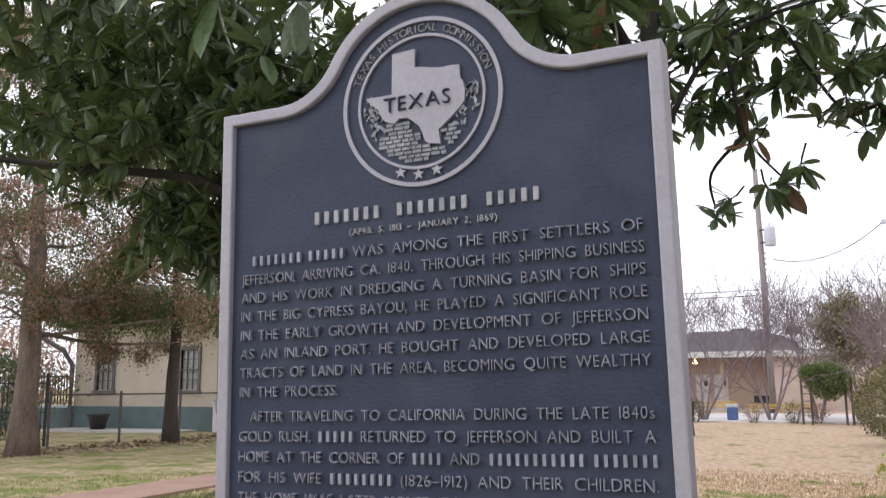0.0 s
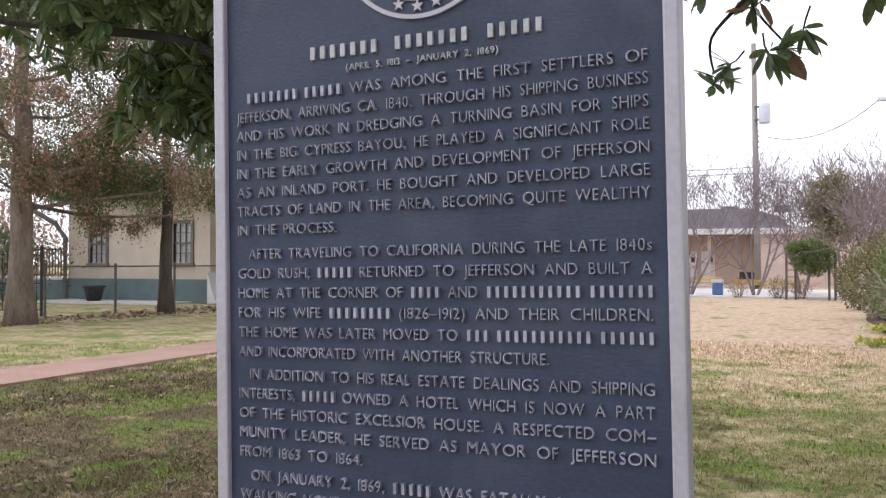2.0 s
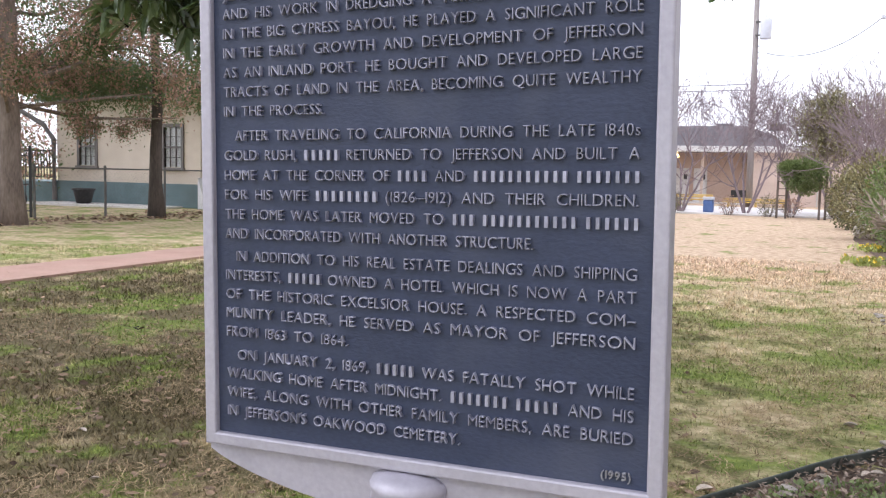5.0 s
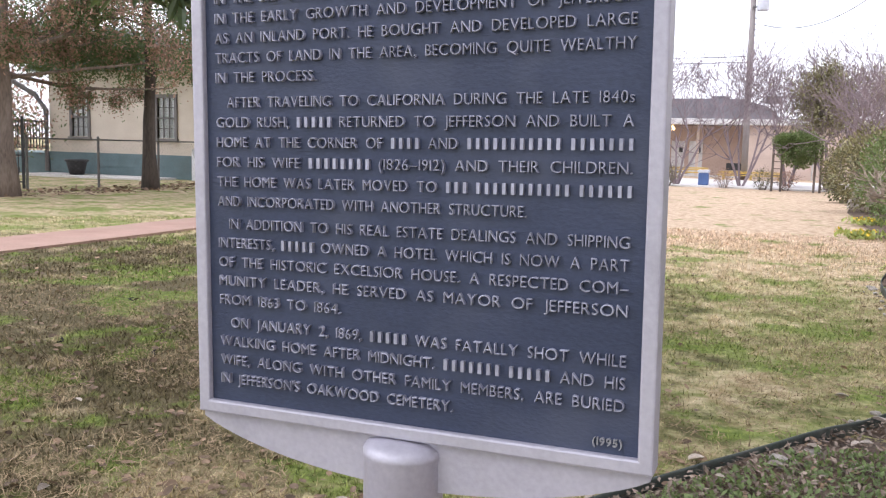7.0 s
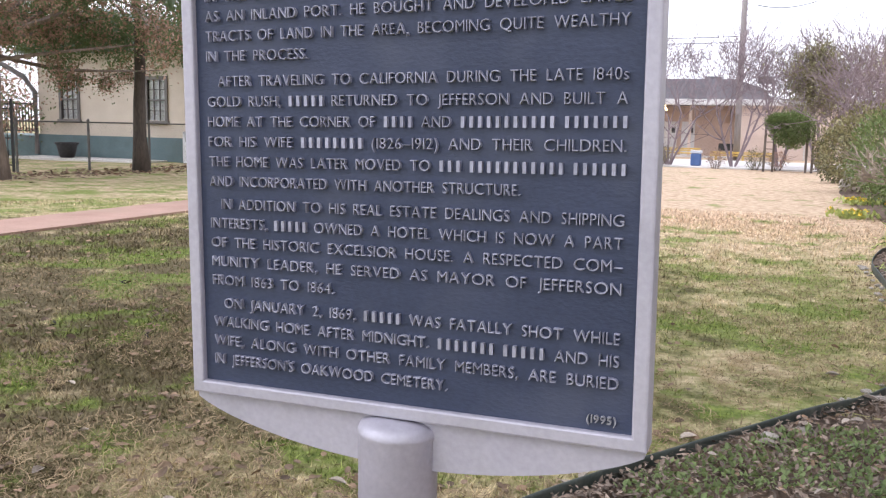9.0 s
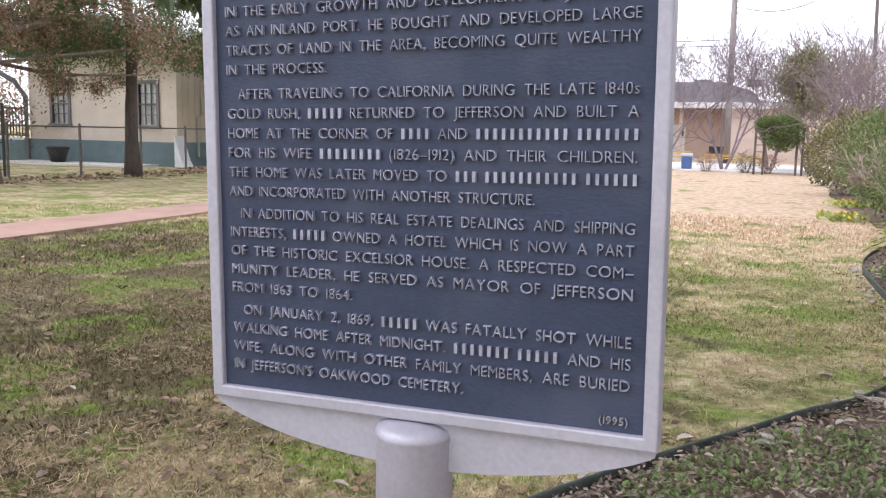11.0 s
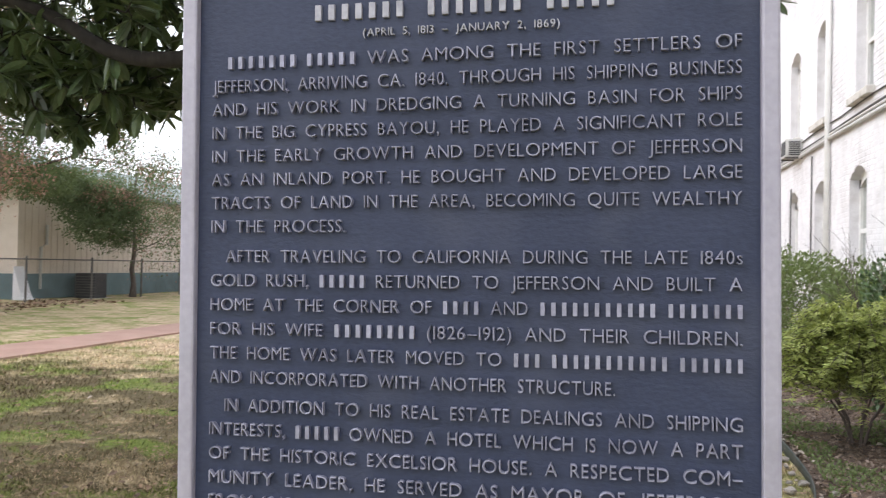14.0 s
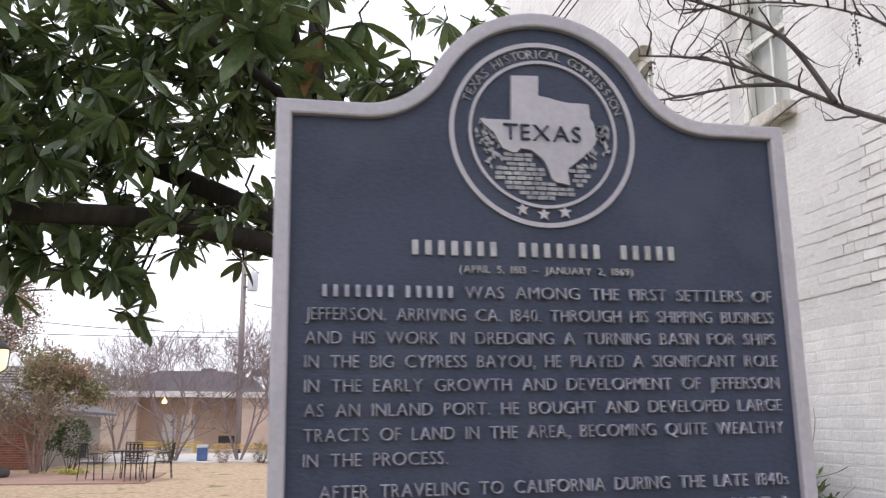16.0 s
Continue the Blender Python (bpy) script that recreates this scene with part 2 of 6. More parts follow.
    "dark_grille": material("dark_grille", (0.03, 0.03, 0.03), (0.07, 0.07, 0.07), 8, 0.7, 0.1, 60),
}


# ---- lawn material: straw and green, by patches ----
def lawn_material(name, island):
    m = bpy.data.materials.new(name)
    m.use_nodes = True
    n, l = m.node_tree.nodes, m.node_tree.links
    b = n["Principled BSDF"]
    b.inputs["Roughness"].default_value = 0.95
    b.inputs["Specular IOR Level"].default_value = 0.15
    geo = n.new("ShaderNodeNewGeometry")
    pos = geo.outputs["Position"]

    def tex(scale, detail=5.0, rough=0.6):
        t = n.new("ShaderNodeTexNoise")
        t.inputs["Scale"].default_value, t.inputs["Detail"].default_value, t.inputs["Roughness"].default_value = scale, detail, rough
        l.new(pos, t.inputs["Vector"])
        return t.outputs["Fac"]

    def mixed(fac, a, b2):
        x = n.new("ShaderNodeMix")
        x.data_type = "RGBA"
        l.new(fac, x.inputs[0])
        for v, key in ((a, "A"), (b2, "B")):
            if isinstance(v, tuple):
                x.inputs[key].default_value = (*v, 1)
            else:
                l.new(v, x.inputs[key])
        return x.outputs["Result"]

    def remap(v, lo, hi, a=0.0, c=1.0):
        r = n.new("ShaderNodeMapRange")
        for key, value in (("From Min", lo), ("From Max", hi), ("To Min", a), ("To Max", c)):
            r.inputs[key].default_value = value
        l.new(v, r.inputs["Value"])
        return r.outputs[0]

    green = mixed(remap(tex(14), 0.35, 0.65), (0.1, 0.135, 0.028), (0.25, 0.275, 0.085))
    # the far part of the lawn has dried out; the near part keeps green patches
    sep = n.new("ShaderNodeSeparateXYZ")
    l.new(pos, sep.inputs[0])
    age = remap(sep.outputs["Y"], 7.0, 14.0)
    straw = mixed(remap(tex(7), 0.38, 0.62), mixed(age, (0.33, 0.255, 0.14), (0.38, 0.27, 0.18)), mixed(age, (0.55, 0.45, 0.29), (0.6, 0.465, 0.335)))
    dry_y, dry_x = remap(sep.outputs["Y"], 8.0, 15.0, 0.0, 0.2), remap(sep.outputs["X"], -10.0, -5.0, 0.1, 1.0)
    both = n.new("ShaderNodeMath")
    both.operation = "MULTIPLY"
    l.new(dry_y, both.inputs[0])
    l.new(dry_x, both.inputs[1])
    dry = both.outputs[0]
    patch = n.new("ShaderNodeMath")
    patch.operation = "SUBTRACT"
    l.new(tex(1.7, 10.0, 0.82), patch.inputs[0])
    l.new(dry, patch.inputs[1])
    fac = remap(patch.outputs[0], 0.41, 0.6)
    colour = mixed(fac, straw, green)
    # bare brown earth with litter under the magnolia, darkened further to paint in its shade
    far = n.new("ShaderNodeVectorMath")
    far.operation = "DISTANCE"
    far.inputs[1].default_value = (-5.6, 5.0, 0)
    l.new(pos, far.inputs[0])
    side = remap(far.outputs["Value"], 3.2, 7.6, 0.15, -0.24)
    bare = n.new("ShaderNodeMath")
    bare.operation = "ADD"
    l.new(tex(1.7, 6.0, 0.7), bare.inputs[0])
    l.new(side, bare.inputs[1])
    colour = mixed(remap(bare.outputs[0], 0.455, 0.62, 0.0, 0.8), colour, (0.08, 0.058, 0.037))
    # fresh green tufts in patches, few where the lawn has dried out
    tuft = n.new("ShaderNodeMath")
    tuft.operation = "MULTIPLY_ADD"
    tuft.inputs[1].default_value = -0.35
    l.new(dry, tuft.inputs[0])
    l.new(tex(1.15, 8.0, 0.68), tuft.inputs[2])
    colour = mixed(remap(tuft.outputs[0], 0.505, 0.57, 0.0, 0.8), colour, mixed(remap(tex(19), 0.35, 0.65), (0.085, 0.13, 0.022), (0.215, 0.275, 0.06)))
    if island:
        hue, rng = n.new("ShaderNodeHueSaturation"), n.new("ShaderNodeMapRange")
        rng.inputs["To Min"].default_value, rng.inputs["To Max"].default_value = 0.55, 1.95
        l.new(geo.outputs["Random Per Island"], rng.inputs["Value"])
        l.new(rng.outputs[0], hue.inputs["Value"])
        l.new(colour, hue.inputs["Color"])
        colour = hue.outputs[0]
    l.new(colour, b.inputs["Base Color"])
    if not island:
        bp = n.new("ShaderNodeBump")
        bp.inputs["Strength"].default_value, bp.inputs["Distance"].default_value = 0.7, 0.02
        l.new(tex(35, 4.0), bp.inputs["Height"])
        l.new(bp.outputs[0], b.inputs["Normal"])
    return m


def let_light_through(m, colour, amount):
    """Thin leaves pass some of the light that falls on their far side."""
    n, l = m.node_tree.nodes, m.node_tree.links
    out = next(q for q in n if q.bl_idname == "ShaderNodeOutputMaterial")
    thin, both = n.new("ShaderNodeBsdfTranslucent"), n.new("ShaderNodeMixShader")
    thin.inputs["Color"].default_value = (*colour, 1)
    both.inputs[0].default_value = amount
    l.new(n["Principled BSDF"].outputs[0], both.inputs[1])
    l.new(thin.outputs[0], both.inputs[2])
    l.new(both.outputs[0], out.inputs["Surface"])


for key, colour, amount in (("magnolia", (0.17, 0.22, 0.05), 0.24), ("magnolia_near", (0.17, 0.22, 0.06), 0.2), ("rust_leaf", (0.45, 0.27, 0.18), 0.35), ("oak_leaf", (0.22, 0.28, 0.1), 0.35), ("shrub_light", (0.42, 0.47, 0.13), 0.4), ("shrub_mid", (0.22, 0.28, 0.08), 0.3)):
    let_light_through(M[key], colour, amount)
M["straw"] = material("dead_grass_straw", (0.2, 0.15, 0.095), (0.42, 0.32, 0.2), 5, 0.95, 0, 40, island=0.45, spec=0.1)
M["lawn"] = lawn_material("winter_lawn", False)
M["blades"] = lawn_material("winter_grass_blades", True)


# ---- mesh helpers ----
def link(name, bm, mat, parent=None, label="", smooth=False):
    me = bpy.data.meshes.new(name)
    bm.to_mesh(me)
    bm.free()
    for mm in (mat if isinstance(mat, (list, tuple)) else [mat]):
        me.materials.append(mm)
    if smooth:
        me.polygons.foreach_set("use_smooth", [True] * len(me.polygons))
    ob = new(name, me)
    if parent:
        ob.parent = parent
    if label:
        ob["label"] = label
    return ob


def part(name, bm, mat, parent, label="", smooth=False):
    return link(name, bm, mat, parent, label, smooth)


def thing(name, label, category, at=(0, 0, 0), rz=0, group="", kind=""):
    e = new(name)
    e.matrix_basis = pose(*at, 0, 0, rz)
    return tagged(e, label, category, group, kind)


def box(bm, lo, hi, bevel=0.0):
    r = bmesh.ops.create_cube(bm, size=1)
    vs = r["verts"]
    for v in vs:
        v.co = Vector([lo[i] if v.co[i] < 0 else hi[i] for i in range(3)])
    if bevel:
        es = list({e for v in vs for e in v.link_edges})
        bmesh.ops.bevel(bm, geom=es, offset=bevel, segments=2, profile=0.5, affect="EDGES")
    return bm


def boxes(*pairs, bevel=0.0):
    bm = bmesh.new()
    for lo, hi in pairs:
        box(bm, lo, hi, bevel)
    return bm


def tube(bm, pts, radii, n=8, cap=True):
    """A tapered tube along points."""
    pts = [Vector(p) for p in pts]
    rings = []
    for i, p in enumerate(pts):
        d = (pts[min(i + 1, len(pts) - 1)] - pts[max(i - 1, 0)]).normalized()
        a = d.orthogonal().normalized() if abs(d.z) > 0.9 else d.cross(Vector((0, 0, 1))).normalized()
        b = d.cross(a)
        rings.append([bm.verts.new(p + radii[i] * (math.cos(k * math.tau / n) * a + math.sin(k * math.tau / n) * b)) for k in range(n)])
    for r0, r1 in zip(rings, rings[1:]):
        # match the nearest corner so that the tube does not twist
        s = min(range(n), key=lambda k: (r1[k].co - r0[0].co).length)
        for k in range(n):
            bm.faces.new((r0[k], r0[(k + 1) % n], r1[(k + 1 + s) % n], r1[(k + s) % n]))
    if cap:
        bm.faces.new(rings[0][::-1])
        bm.faces.new(rings[-1])
    return bm


def lathe(bm, profile, n=24, centre=(0, 0)):
    """A turned shape from (radius, height) pairs."""
    rings = [[bm.verts.new((centre[0] + r * math.cos(k * math.tau / n), centre[1] + r * math.sin(k * math.tau / n), z)) for k in range(n)] for r, z in profile]
    for r0, r1 in zip(rings, rings[1:]):
        for k in range(n):
            bm.faces.new((r0[k], r0[(k + 1) % n], r1[(k + 1) % n], r1[k]))
    bm.faces.new(rings[0][::-1])
    bm.faces.new(rings[-1])
    return bm


def prism(bm, outline, y0, y1):
    """An outline in x and z, thickened from y0 (front) to y1 (back)."""
    f = [bm.verts.new((x, y0, z)) for x, z in outline]
    b = [bm.verts.new((x, y1, z)) for x, z in outline]
    bm.faces.new(f)
    bm.faces.new(b[::-1])
    k = len(outline)
    for i in range(k):
        bm.faces.new((f[i], b[i], b[(i + 1) % k], f[(i + 1) % k]))
    return bm


def ring_prism(bm, outer, inner, y0, y1):
    """A closed band between two outlines of equal count, thickened along y."""
    o0, i0 = [bm.verts.new((x, y0, z)) for x, z in outer], [bm.verts.new((x, y0, z)) for x, z in inner]
    o1, i1 = [bm.verts.new((x, y1, z)) for x, z in outer], [bm.verts.new((x, y1, z)) for x, z in inner]
    k = len(outer)
    for i in range(k):
        j = (i + 1) % k
        for quad in ((o0[i], o0[j], i0[j], i0[i]), (i0[i], i0[j], i1[j], i1[i]), (o0[j], o0[i], o1[i], o1[j]), (i1[i], i1[j], o1[j], o1[i])):
            bm.faces.new(quad)
    return bm


def fixed(bm):
    bmesh.ops.recalc_face_normals(bm, faces=bm.faces[:])
    return bm


LEAF_V = np.array([(0, 0, 0)] + [(s * w, t, 0.03 * abs(s) - 0.07 * t * t) for t, w in ((0.18, 0.17), (0.4, 0.255), (0.62, 0.265), (0.84, 0.18)) for s in (-1, 0, 1)] + [(0, 1.0, -0.07)])
LEAF_F = [(0, 2, 1), (0, 3, 2)] + [f for k in (1, 4, 7) for f in ((k, k + 1, k + 4, k + 3), (k + 1, k + 2, k + 5, k + 4))] + [(10, 11, 13), (11, 12, 13)]
SMALL_V = np.array([(0, 0, 0), (0.28, 0.5, 0.05), (0, 1.0, 0.0), (-0.28, 0.5, 0.05)])
SMALL_F = [(0, 1, 2), (0, 2, 3)]


def frames_of(dirs, rng, roll=1.0):
    """Right-handed frames whose y runs along dirs, turned at random about it."""
    y = dirs / np.linalg.norm(dirs, axis=1, keepdims=True)
    up = np.tile((0.0, 0.0, 1.0), (len(y), 1)) + rng.normal(0, 0.35 * roll, (len(y), 3))
    x = np.cross(y, up)
    x /= np.linalg.norm(x, axis=1, keepdims=True) + 1e-9
    return np.stack((x, y, np.cross(x, y)), axis=2)


def scatter(name, template, faces, places, frames, sizes, mat, parent=None, label="", width=1.0):
    t = template * np.array((width, 1, 1))
    v = np.einsum("nij,kj->nki", frames, t) * np.asarray(sizes)[:, None, None] + places[:, None, :]
    k = len(t)
    fs = [tuple(i * k + a for a in f) for i in range(len(places)) for f in faces]
    me = bpy.data.meshes.new(name)
    me.from_pydata(v.reshape(-1, 3).tolist(), [], fs)
    me.materials.append(mat)
    ob = new(name, me)
    if parent:
        ob.parent = parent
    if label:
        ob["label"] = label
    return ob

# ---- ground, path, bed ----
def ground():
    xs = [-1500, -400, -120, -60] + list(np.linspace(-32, 12, 45)) + [30, 60, 120, 400, 1500]
    ys = [-1500, -400, -100, -40, -20] + list(np.linspace(-10, 62, 73)) + [80, 140, 400, 1500]
    bm = bmesh.new()
    vs = [[bm.verts.new((x, y, 0.0)) for x in xs] for y in ys]
    for v in bm.verts:
        if -30 < v.co.x < 12 and 2 < v.co.y < 33:
            v.co.z = 0.025 * noise.noise(v.co * 0.35)
    for r0, r1 in zip(vs, vs[1:]):
        for i in range(len(xs) - 1):
            bm.faces.new((r0[i], r0[i + 1], r1[i + 1], r1[i]))
    return tagged(link("ground", bm, M["lawn"], smooth=True), "winter lawn of straw-coloured and green grass", "lawn", kind="structure")


ground()

EDGE = [(-2.2, 0.0), (-1.6, 1.1), (-1.0, 2.2), (-0.62, 2.89), (-0.43, 3.23), (0.02, 3.9), (0.5, 4.6), (0.76, 5.25), (0.87, 5.95), (0.885, 6.7), (0.87, 7.5), (0.84, 8.4), (0.86, 9.5), (1.12, 10.75), (1.5, 11.6)]


def smooth_line(pts, steps=6):
    """Catmull-Rom through the points."""
    out = []
    p = [Vector(a) for a in pts]
    for i in range(len(p) - 1):
        p0, p1, p2, p3 = p[max(i - 1, 0)], p[i], p[i + 1], p[min(i + 2, len(p) - 1)]
        for k in range(steps):
            t = k / steps
            out.append(0.5 * (2 * p1 + (p2 - p0) * t + (2 * p0 - 5 * p1 + 4 * p2 - p3) * t * t + (3 * p1 - p0 - 3 * p2 + p3) * t ** 3))
    out.append(p[-1])
    return out


EDGE_LINE = smooth_line(EDGE)


def edge_x(y):
    for a, b in zip(EDGE_LINE, EDGE_LINE[1:]):
        if a.y <= y <= b.y:
            return a.x + (b.x - a.x) * (y - a.y) / max(b.y - a.y, 1e-6)
    return 1.5 if y > 11.6 else -2.2


def bed():
    bm = bmesh.new()
    rows = []
    line = EDGE_LINE + [Vector((1.5, 13)), Vector((1.3, 16.5)), Vector((1.2, 21.5)), Vector((1.5, 25.5))]
    for p in line:
        rows.append([bm.verts.new((p.x + (2.895 - p.x) * f, p.y, 0.03 + 0.03 * noise.noise(Vector((p.x + 4 * f, p.y, 0)) * 1.5))) for f in np.linspace(0, 1, 9)])
    for r0, r1 in zip(rows, rows[1:]):
        for i in range(8):
            bm.faces.new((r0[i], r0[i + 1], r1[i + 1], r1[i]))
    tagged(link("planting_bed", bm, M["soil"], smooth=True), "planting bed of dark mulch beside the white wall", "flower bed", kind="structure")
    # the strip of edging: a thin upright band with a rounded top
    bm = bmesh.new()
    prof = [(-0.005, -0.03), (-0.004, 0.03), (-0.005, 0.062), (-0.003, 0.072), (0.003, 0.072), (0.005, 0.062), (0.004, 0.03), (0.005, -0.03)]
    rings = []
    for i, p in enumerate(EDGE_LINE):
        d = (EDGE_LINE[min(i + 1, len(EDGE_LINE) - 1)] - EDGE_LINE[max(i - 1, 0)]).normalized()
        wob = 0.015 * noise.noise(Vector((p.x * 2, p.y * 2, 3)))
        rings.append([bm.verts.new((p.x + d.y * a, p.y - d.x * a, z + wob)) for a, z in prof])
    for r0, r1 in zip(rings, rings[1:]):
        for k in range(len(prof)):
            bm.faces.new((r0[k], r0[(k + 1) % 8], r1[(k + 1) % 8], r1[k]))
    tagged(link("bed_edging", fixed(bm), M["edging"], smooth=True), "curving strip of dark plastic lawn edging", "garden edging")


bed()


def brick_path():
    """A slab of brick paving along y, that opens into a terrace before the brick house."""
    bm = bmesh.new()
    box(bm, (-9.0, -12, -0.05), (-7.9, 22.5, 0.03))
    root = tagged(link("path", bm, M["path"]), "pinkish brick garden path across the lawn", "path", kind="structure")
    bm = boxes(((-9.0, 22.5, -0.05), (-3.7, 27.2, 0.03)))
    tagged(link("terrace", bm, M["path"]), "pinkish paved terrace with metal furniture", "terrace", kind="structure")


brick_path()
bm = boxes(((-30, 34.6, -0.05), (30, 45.0, 0.02)))
tagged(link("road", bm, M["concrete"]), "pale concrete street beyond the lawn", "street", kind="structure")
bm = boxes(((-22, 34.2, -0.05), (10, 34.6, 0.06)), bevel=0.02)
tagged(link("kerb", bm, M["concrete"]), "pale concrete kerb of the street", "kerb", kind="structure")

# ---- the marker ----
MW, SHOULDER, MC = 0.3385, 0.925, 0.0015
SEAL = (0.001, 0.899)


def marker_outline(inset, steps=14):
    """Outline of the plaque: straight sides, concave shoulders, round top."""
    w, s, r, fr = MW - inset, SHOULDER - inset, 0.164 - inset, 0.1 + inset
    cx, cz = SEAL[0], 0.8995
    a = math.sqrt((r + fr) ** 2 - (s + fr - cz) ** 2)
    ang = math.atan2(s + fr - cz, a)
    right = [(w + MC, inset), (w + MC, s)]
    for k in range(steps + 1):
        t = -math.pi / 2 - (math.pi / 2 - ang) * k / steps
        right.append((cx + a + fr * math.cos(t), s + fr + fr * math.sin(t)))
    for k in range(1, steps + 1):
        t = ang + (math.pi / 2 - ang) * k / steps
        right.append((cx + r * math.cos(t), cz + r * math.sin(t)))
    left = [(2 * cx - x, z) for x, z in right[-2:1:-1]] + [(MC - w, s), (MC - w, inset)]
    return right + left


CURVES = {}


def letters(text, size, depth):
    """A mesh of raised lettering in the built-in font, as arrays."""
    key = (text, size)
    if key not in CURVES:
        c = bpy.data.curves.new("lettering", "FONT")
        c.body, c.size, c.extrude, c.resolution_u = text, size, depth, 3
        c.space_character, c.offset = 1.2, (-0.034 * size if size > 0.017 else 0.0)
        c.bevel_depth, c.bevel_resolution = (0.026 * size if size > 0.017 else 0.0), 0
        ob = bpy.data.objects.new("lettering", c)
        scene.collection.objects.link(ob)
        me = bpy.data.meshes.new_from_object(ob.evaluated_get(bpy.context.evaluated_depsgraph_get()))
        v = np.array([p.co for p in me.vertices])
        f = [tuple(p.vertices) for p in me.polygons]
        bpy.data.objects.remove(ob)
        bpy.data.curves.remove(c)
        bpy.data.meshes.remove(me)
        CURVES[key] = (v, f)
    return CURVES[key]


CAP = float(np.ptp(letters("H", 1.0, 0.0)[0][:, 1]))


WIDE = {**{c: 1.1 for c in "OQCG"}, **{c: 0.92 for c in "EFLSBPR"}}


def word(text, cap, depth):
    """A word set glyph by glyph, with round letters wide and narrow ones tight."""
    vs, fs, x = [], [], 0.0
    for ch in text:
        v, f = letters(ch, cap / CAP, depth)
        k, n, lo = WIDE.get(ch, 1.0), len(vs), v[:, 0].min()
        vs += [(x + (q[0] - lo) * k, q[1], q[2]) for q in v]
        fs += [tuple(n + i for i in face) for face in f]
        x += (v[:, 0].max() - lo) * k + cap * 0.2
    return np.array(vs, float), fs


def bars(count, cap, depth):
    """A word that is not spelled out: one upright bar a letter."""
    vs, fs = [], []
    for i in range(count):
        x0, x1, k = i * cap * 0.92, i * cap * 0.92 + cap * 0.36, len(vs)
        vs += [(x, y, z) for z in (-depth, depth) for x, y in ((x0, 0), (x1, 0), (x1, cap), (x0, cap))]
        fs += [tuple(k + a for a in q) for q in ((3, 2, 1, 0), (4, 5, 6, 7), (0, 1, 5, 4), (1, 2, 6, 5), (2, 3, 7, 6), (3, 0, 4, 7))]
    return np.array(vs, float), fs


def text_line(text, u0, u1, base, cap, y_front, parent, name="text_line", label=""):
    """One line of lettering between u0 and u1, raised from the face."""
    words, depth = [], 0.0045 if name == "text_line" else 0.003
    for w in text.split():
        words.append(bars(len(w), cap, depth) if set(w) == {"#"} else word(w, cap, depth))
    widths = [float(np.ptp(v[:, 0])) for v, _ in words]
    gap = 1.1 * cap
    k = (u1 - u0) / (sum(widths) + gap * (len(words) - 1))
    vs, fs, x = [], [], u0
    for (v, f), w in zip(words, widths):
        n = len(vs)
        for p in v:
            vs.append((x + (p[0] - v[:, 0].min()) * k, y_front - p[2], base + p[1]))
        fs += [tuple(n + i for i in face) for face in f]
        x += (w + gap) * k
    me = bpy.data.meshes.new(name)
    me.from_pydata(vs, [], fs)
    me.materials.append(M["letter" if name == "text_line" else "title"])
    ob = new(name, me)
    ob.parent = parent
    if label:
        ob["label"] = label
    return ob


PARAGRAPHS = [
    (0.6835, 0.0277, ["####### ##### WAS AMONG THE FIRST SETTLERS OF", "JEFFERSON, ARRIVING CA. 1840. THROUGH HIS SHIPPING BUSINESS",
                      "AND HIS WORK IN DREDGING A TURNING BASIN FOR SHIPS", "IN THE BIG CYPRESS BAYOU, HE PLAYED A SIGNIFICANT ROLE",
                      "IN THE EARLY GROWTH AND DEVELOPMENT OF JEFFERSON", "AS AN INLAND PORT. HE BOUGHT AND DEVELOPED LARGE",
                      "TRACTS OF LAND IN THE AREA, BECOMING QUITE WEALTHY", "IN THE PROCESS."], -0.1325),
    (0.4545, 0.0284, ["AFTER TRAVELING TO CALIFORNIA DURING THE LATE 1840s", "GOLD RUSH, ##### RETURNED TO JEFFERSON AND BUILT A",
                      "HOME AT THE CORNER OF #### AND ########### #######", "FOR HIS WIFE ######## (1826\u20131912) AND THEIR CHILDREN.",
                      "THE HOME WAS LATER MOVED TO ### ########### ######", "AND INCORPORATED WITH ANOTHER STRUCTURE."], 0.1715),
    (0.2795, 0.0281, ["IN ADDITION TO HIS REAL ESTATE DEALINGS AND SHIPPING", "INTERESTS, ##### OWNED A HOTEL WHICH IS NOW A PART",
                      "OF THE HISTORIC EXCELSIOR HOUSE. A RESPECTED COM\u2013", "MUNITY LEADER, HE SERVED AS MAYOR OF JEFFERSON", "FROM 1863 TO 1864."], -0.096),
    (0.1328, 0.0284, ["ON JANUARY 2, 1869, ##### WAS FATALLY SHOT WHILE", "WALKING HOME AFTER MIDNIGHT. ####### ##### AND HIS",
                      "WIFE, ALONG WITH OTHER FAMILY MEMBERS, ARE BURIED", "IN JEFFERSON'S OAKWOOD CEMETERY."], 0.074),
]
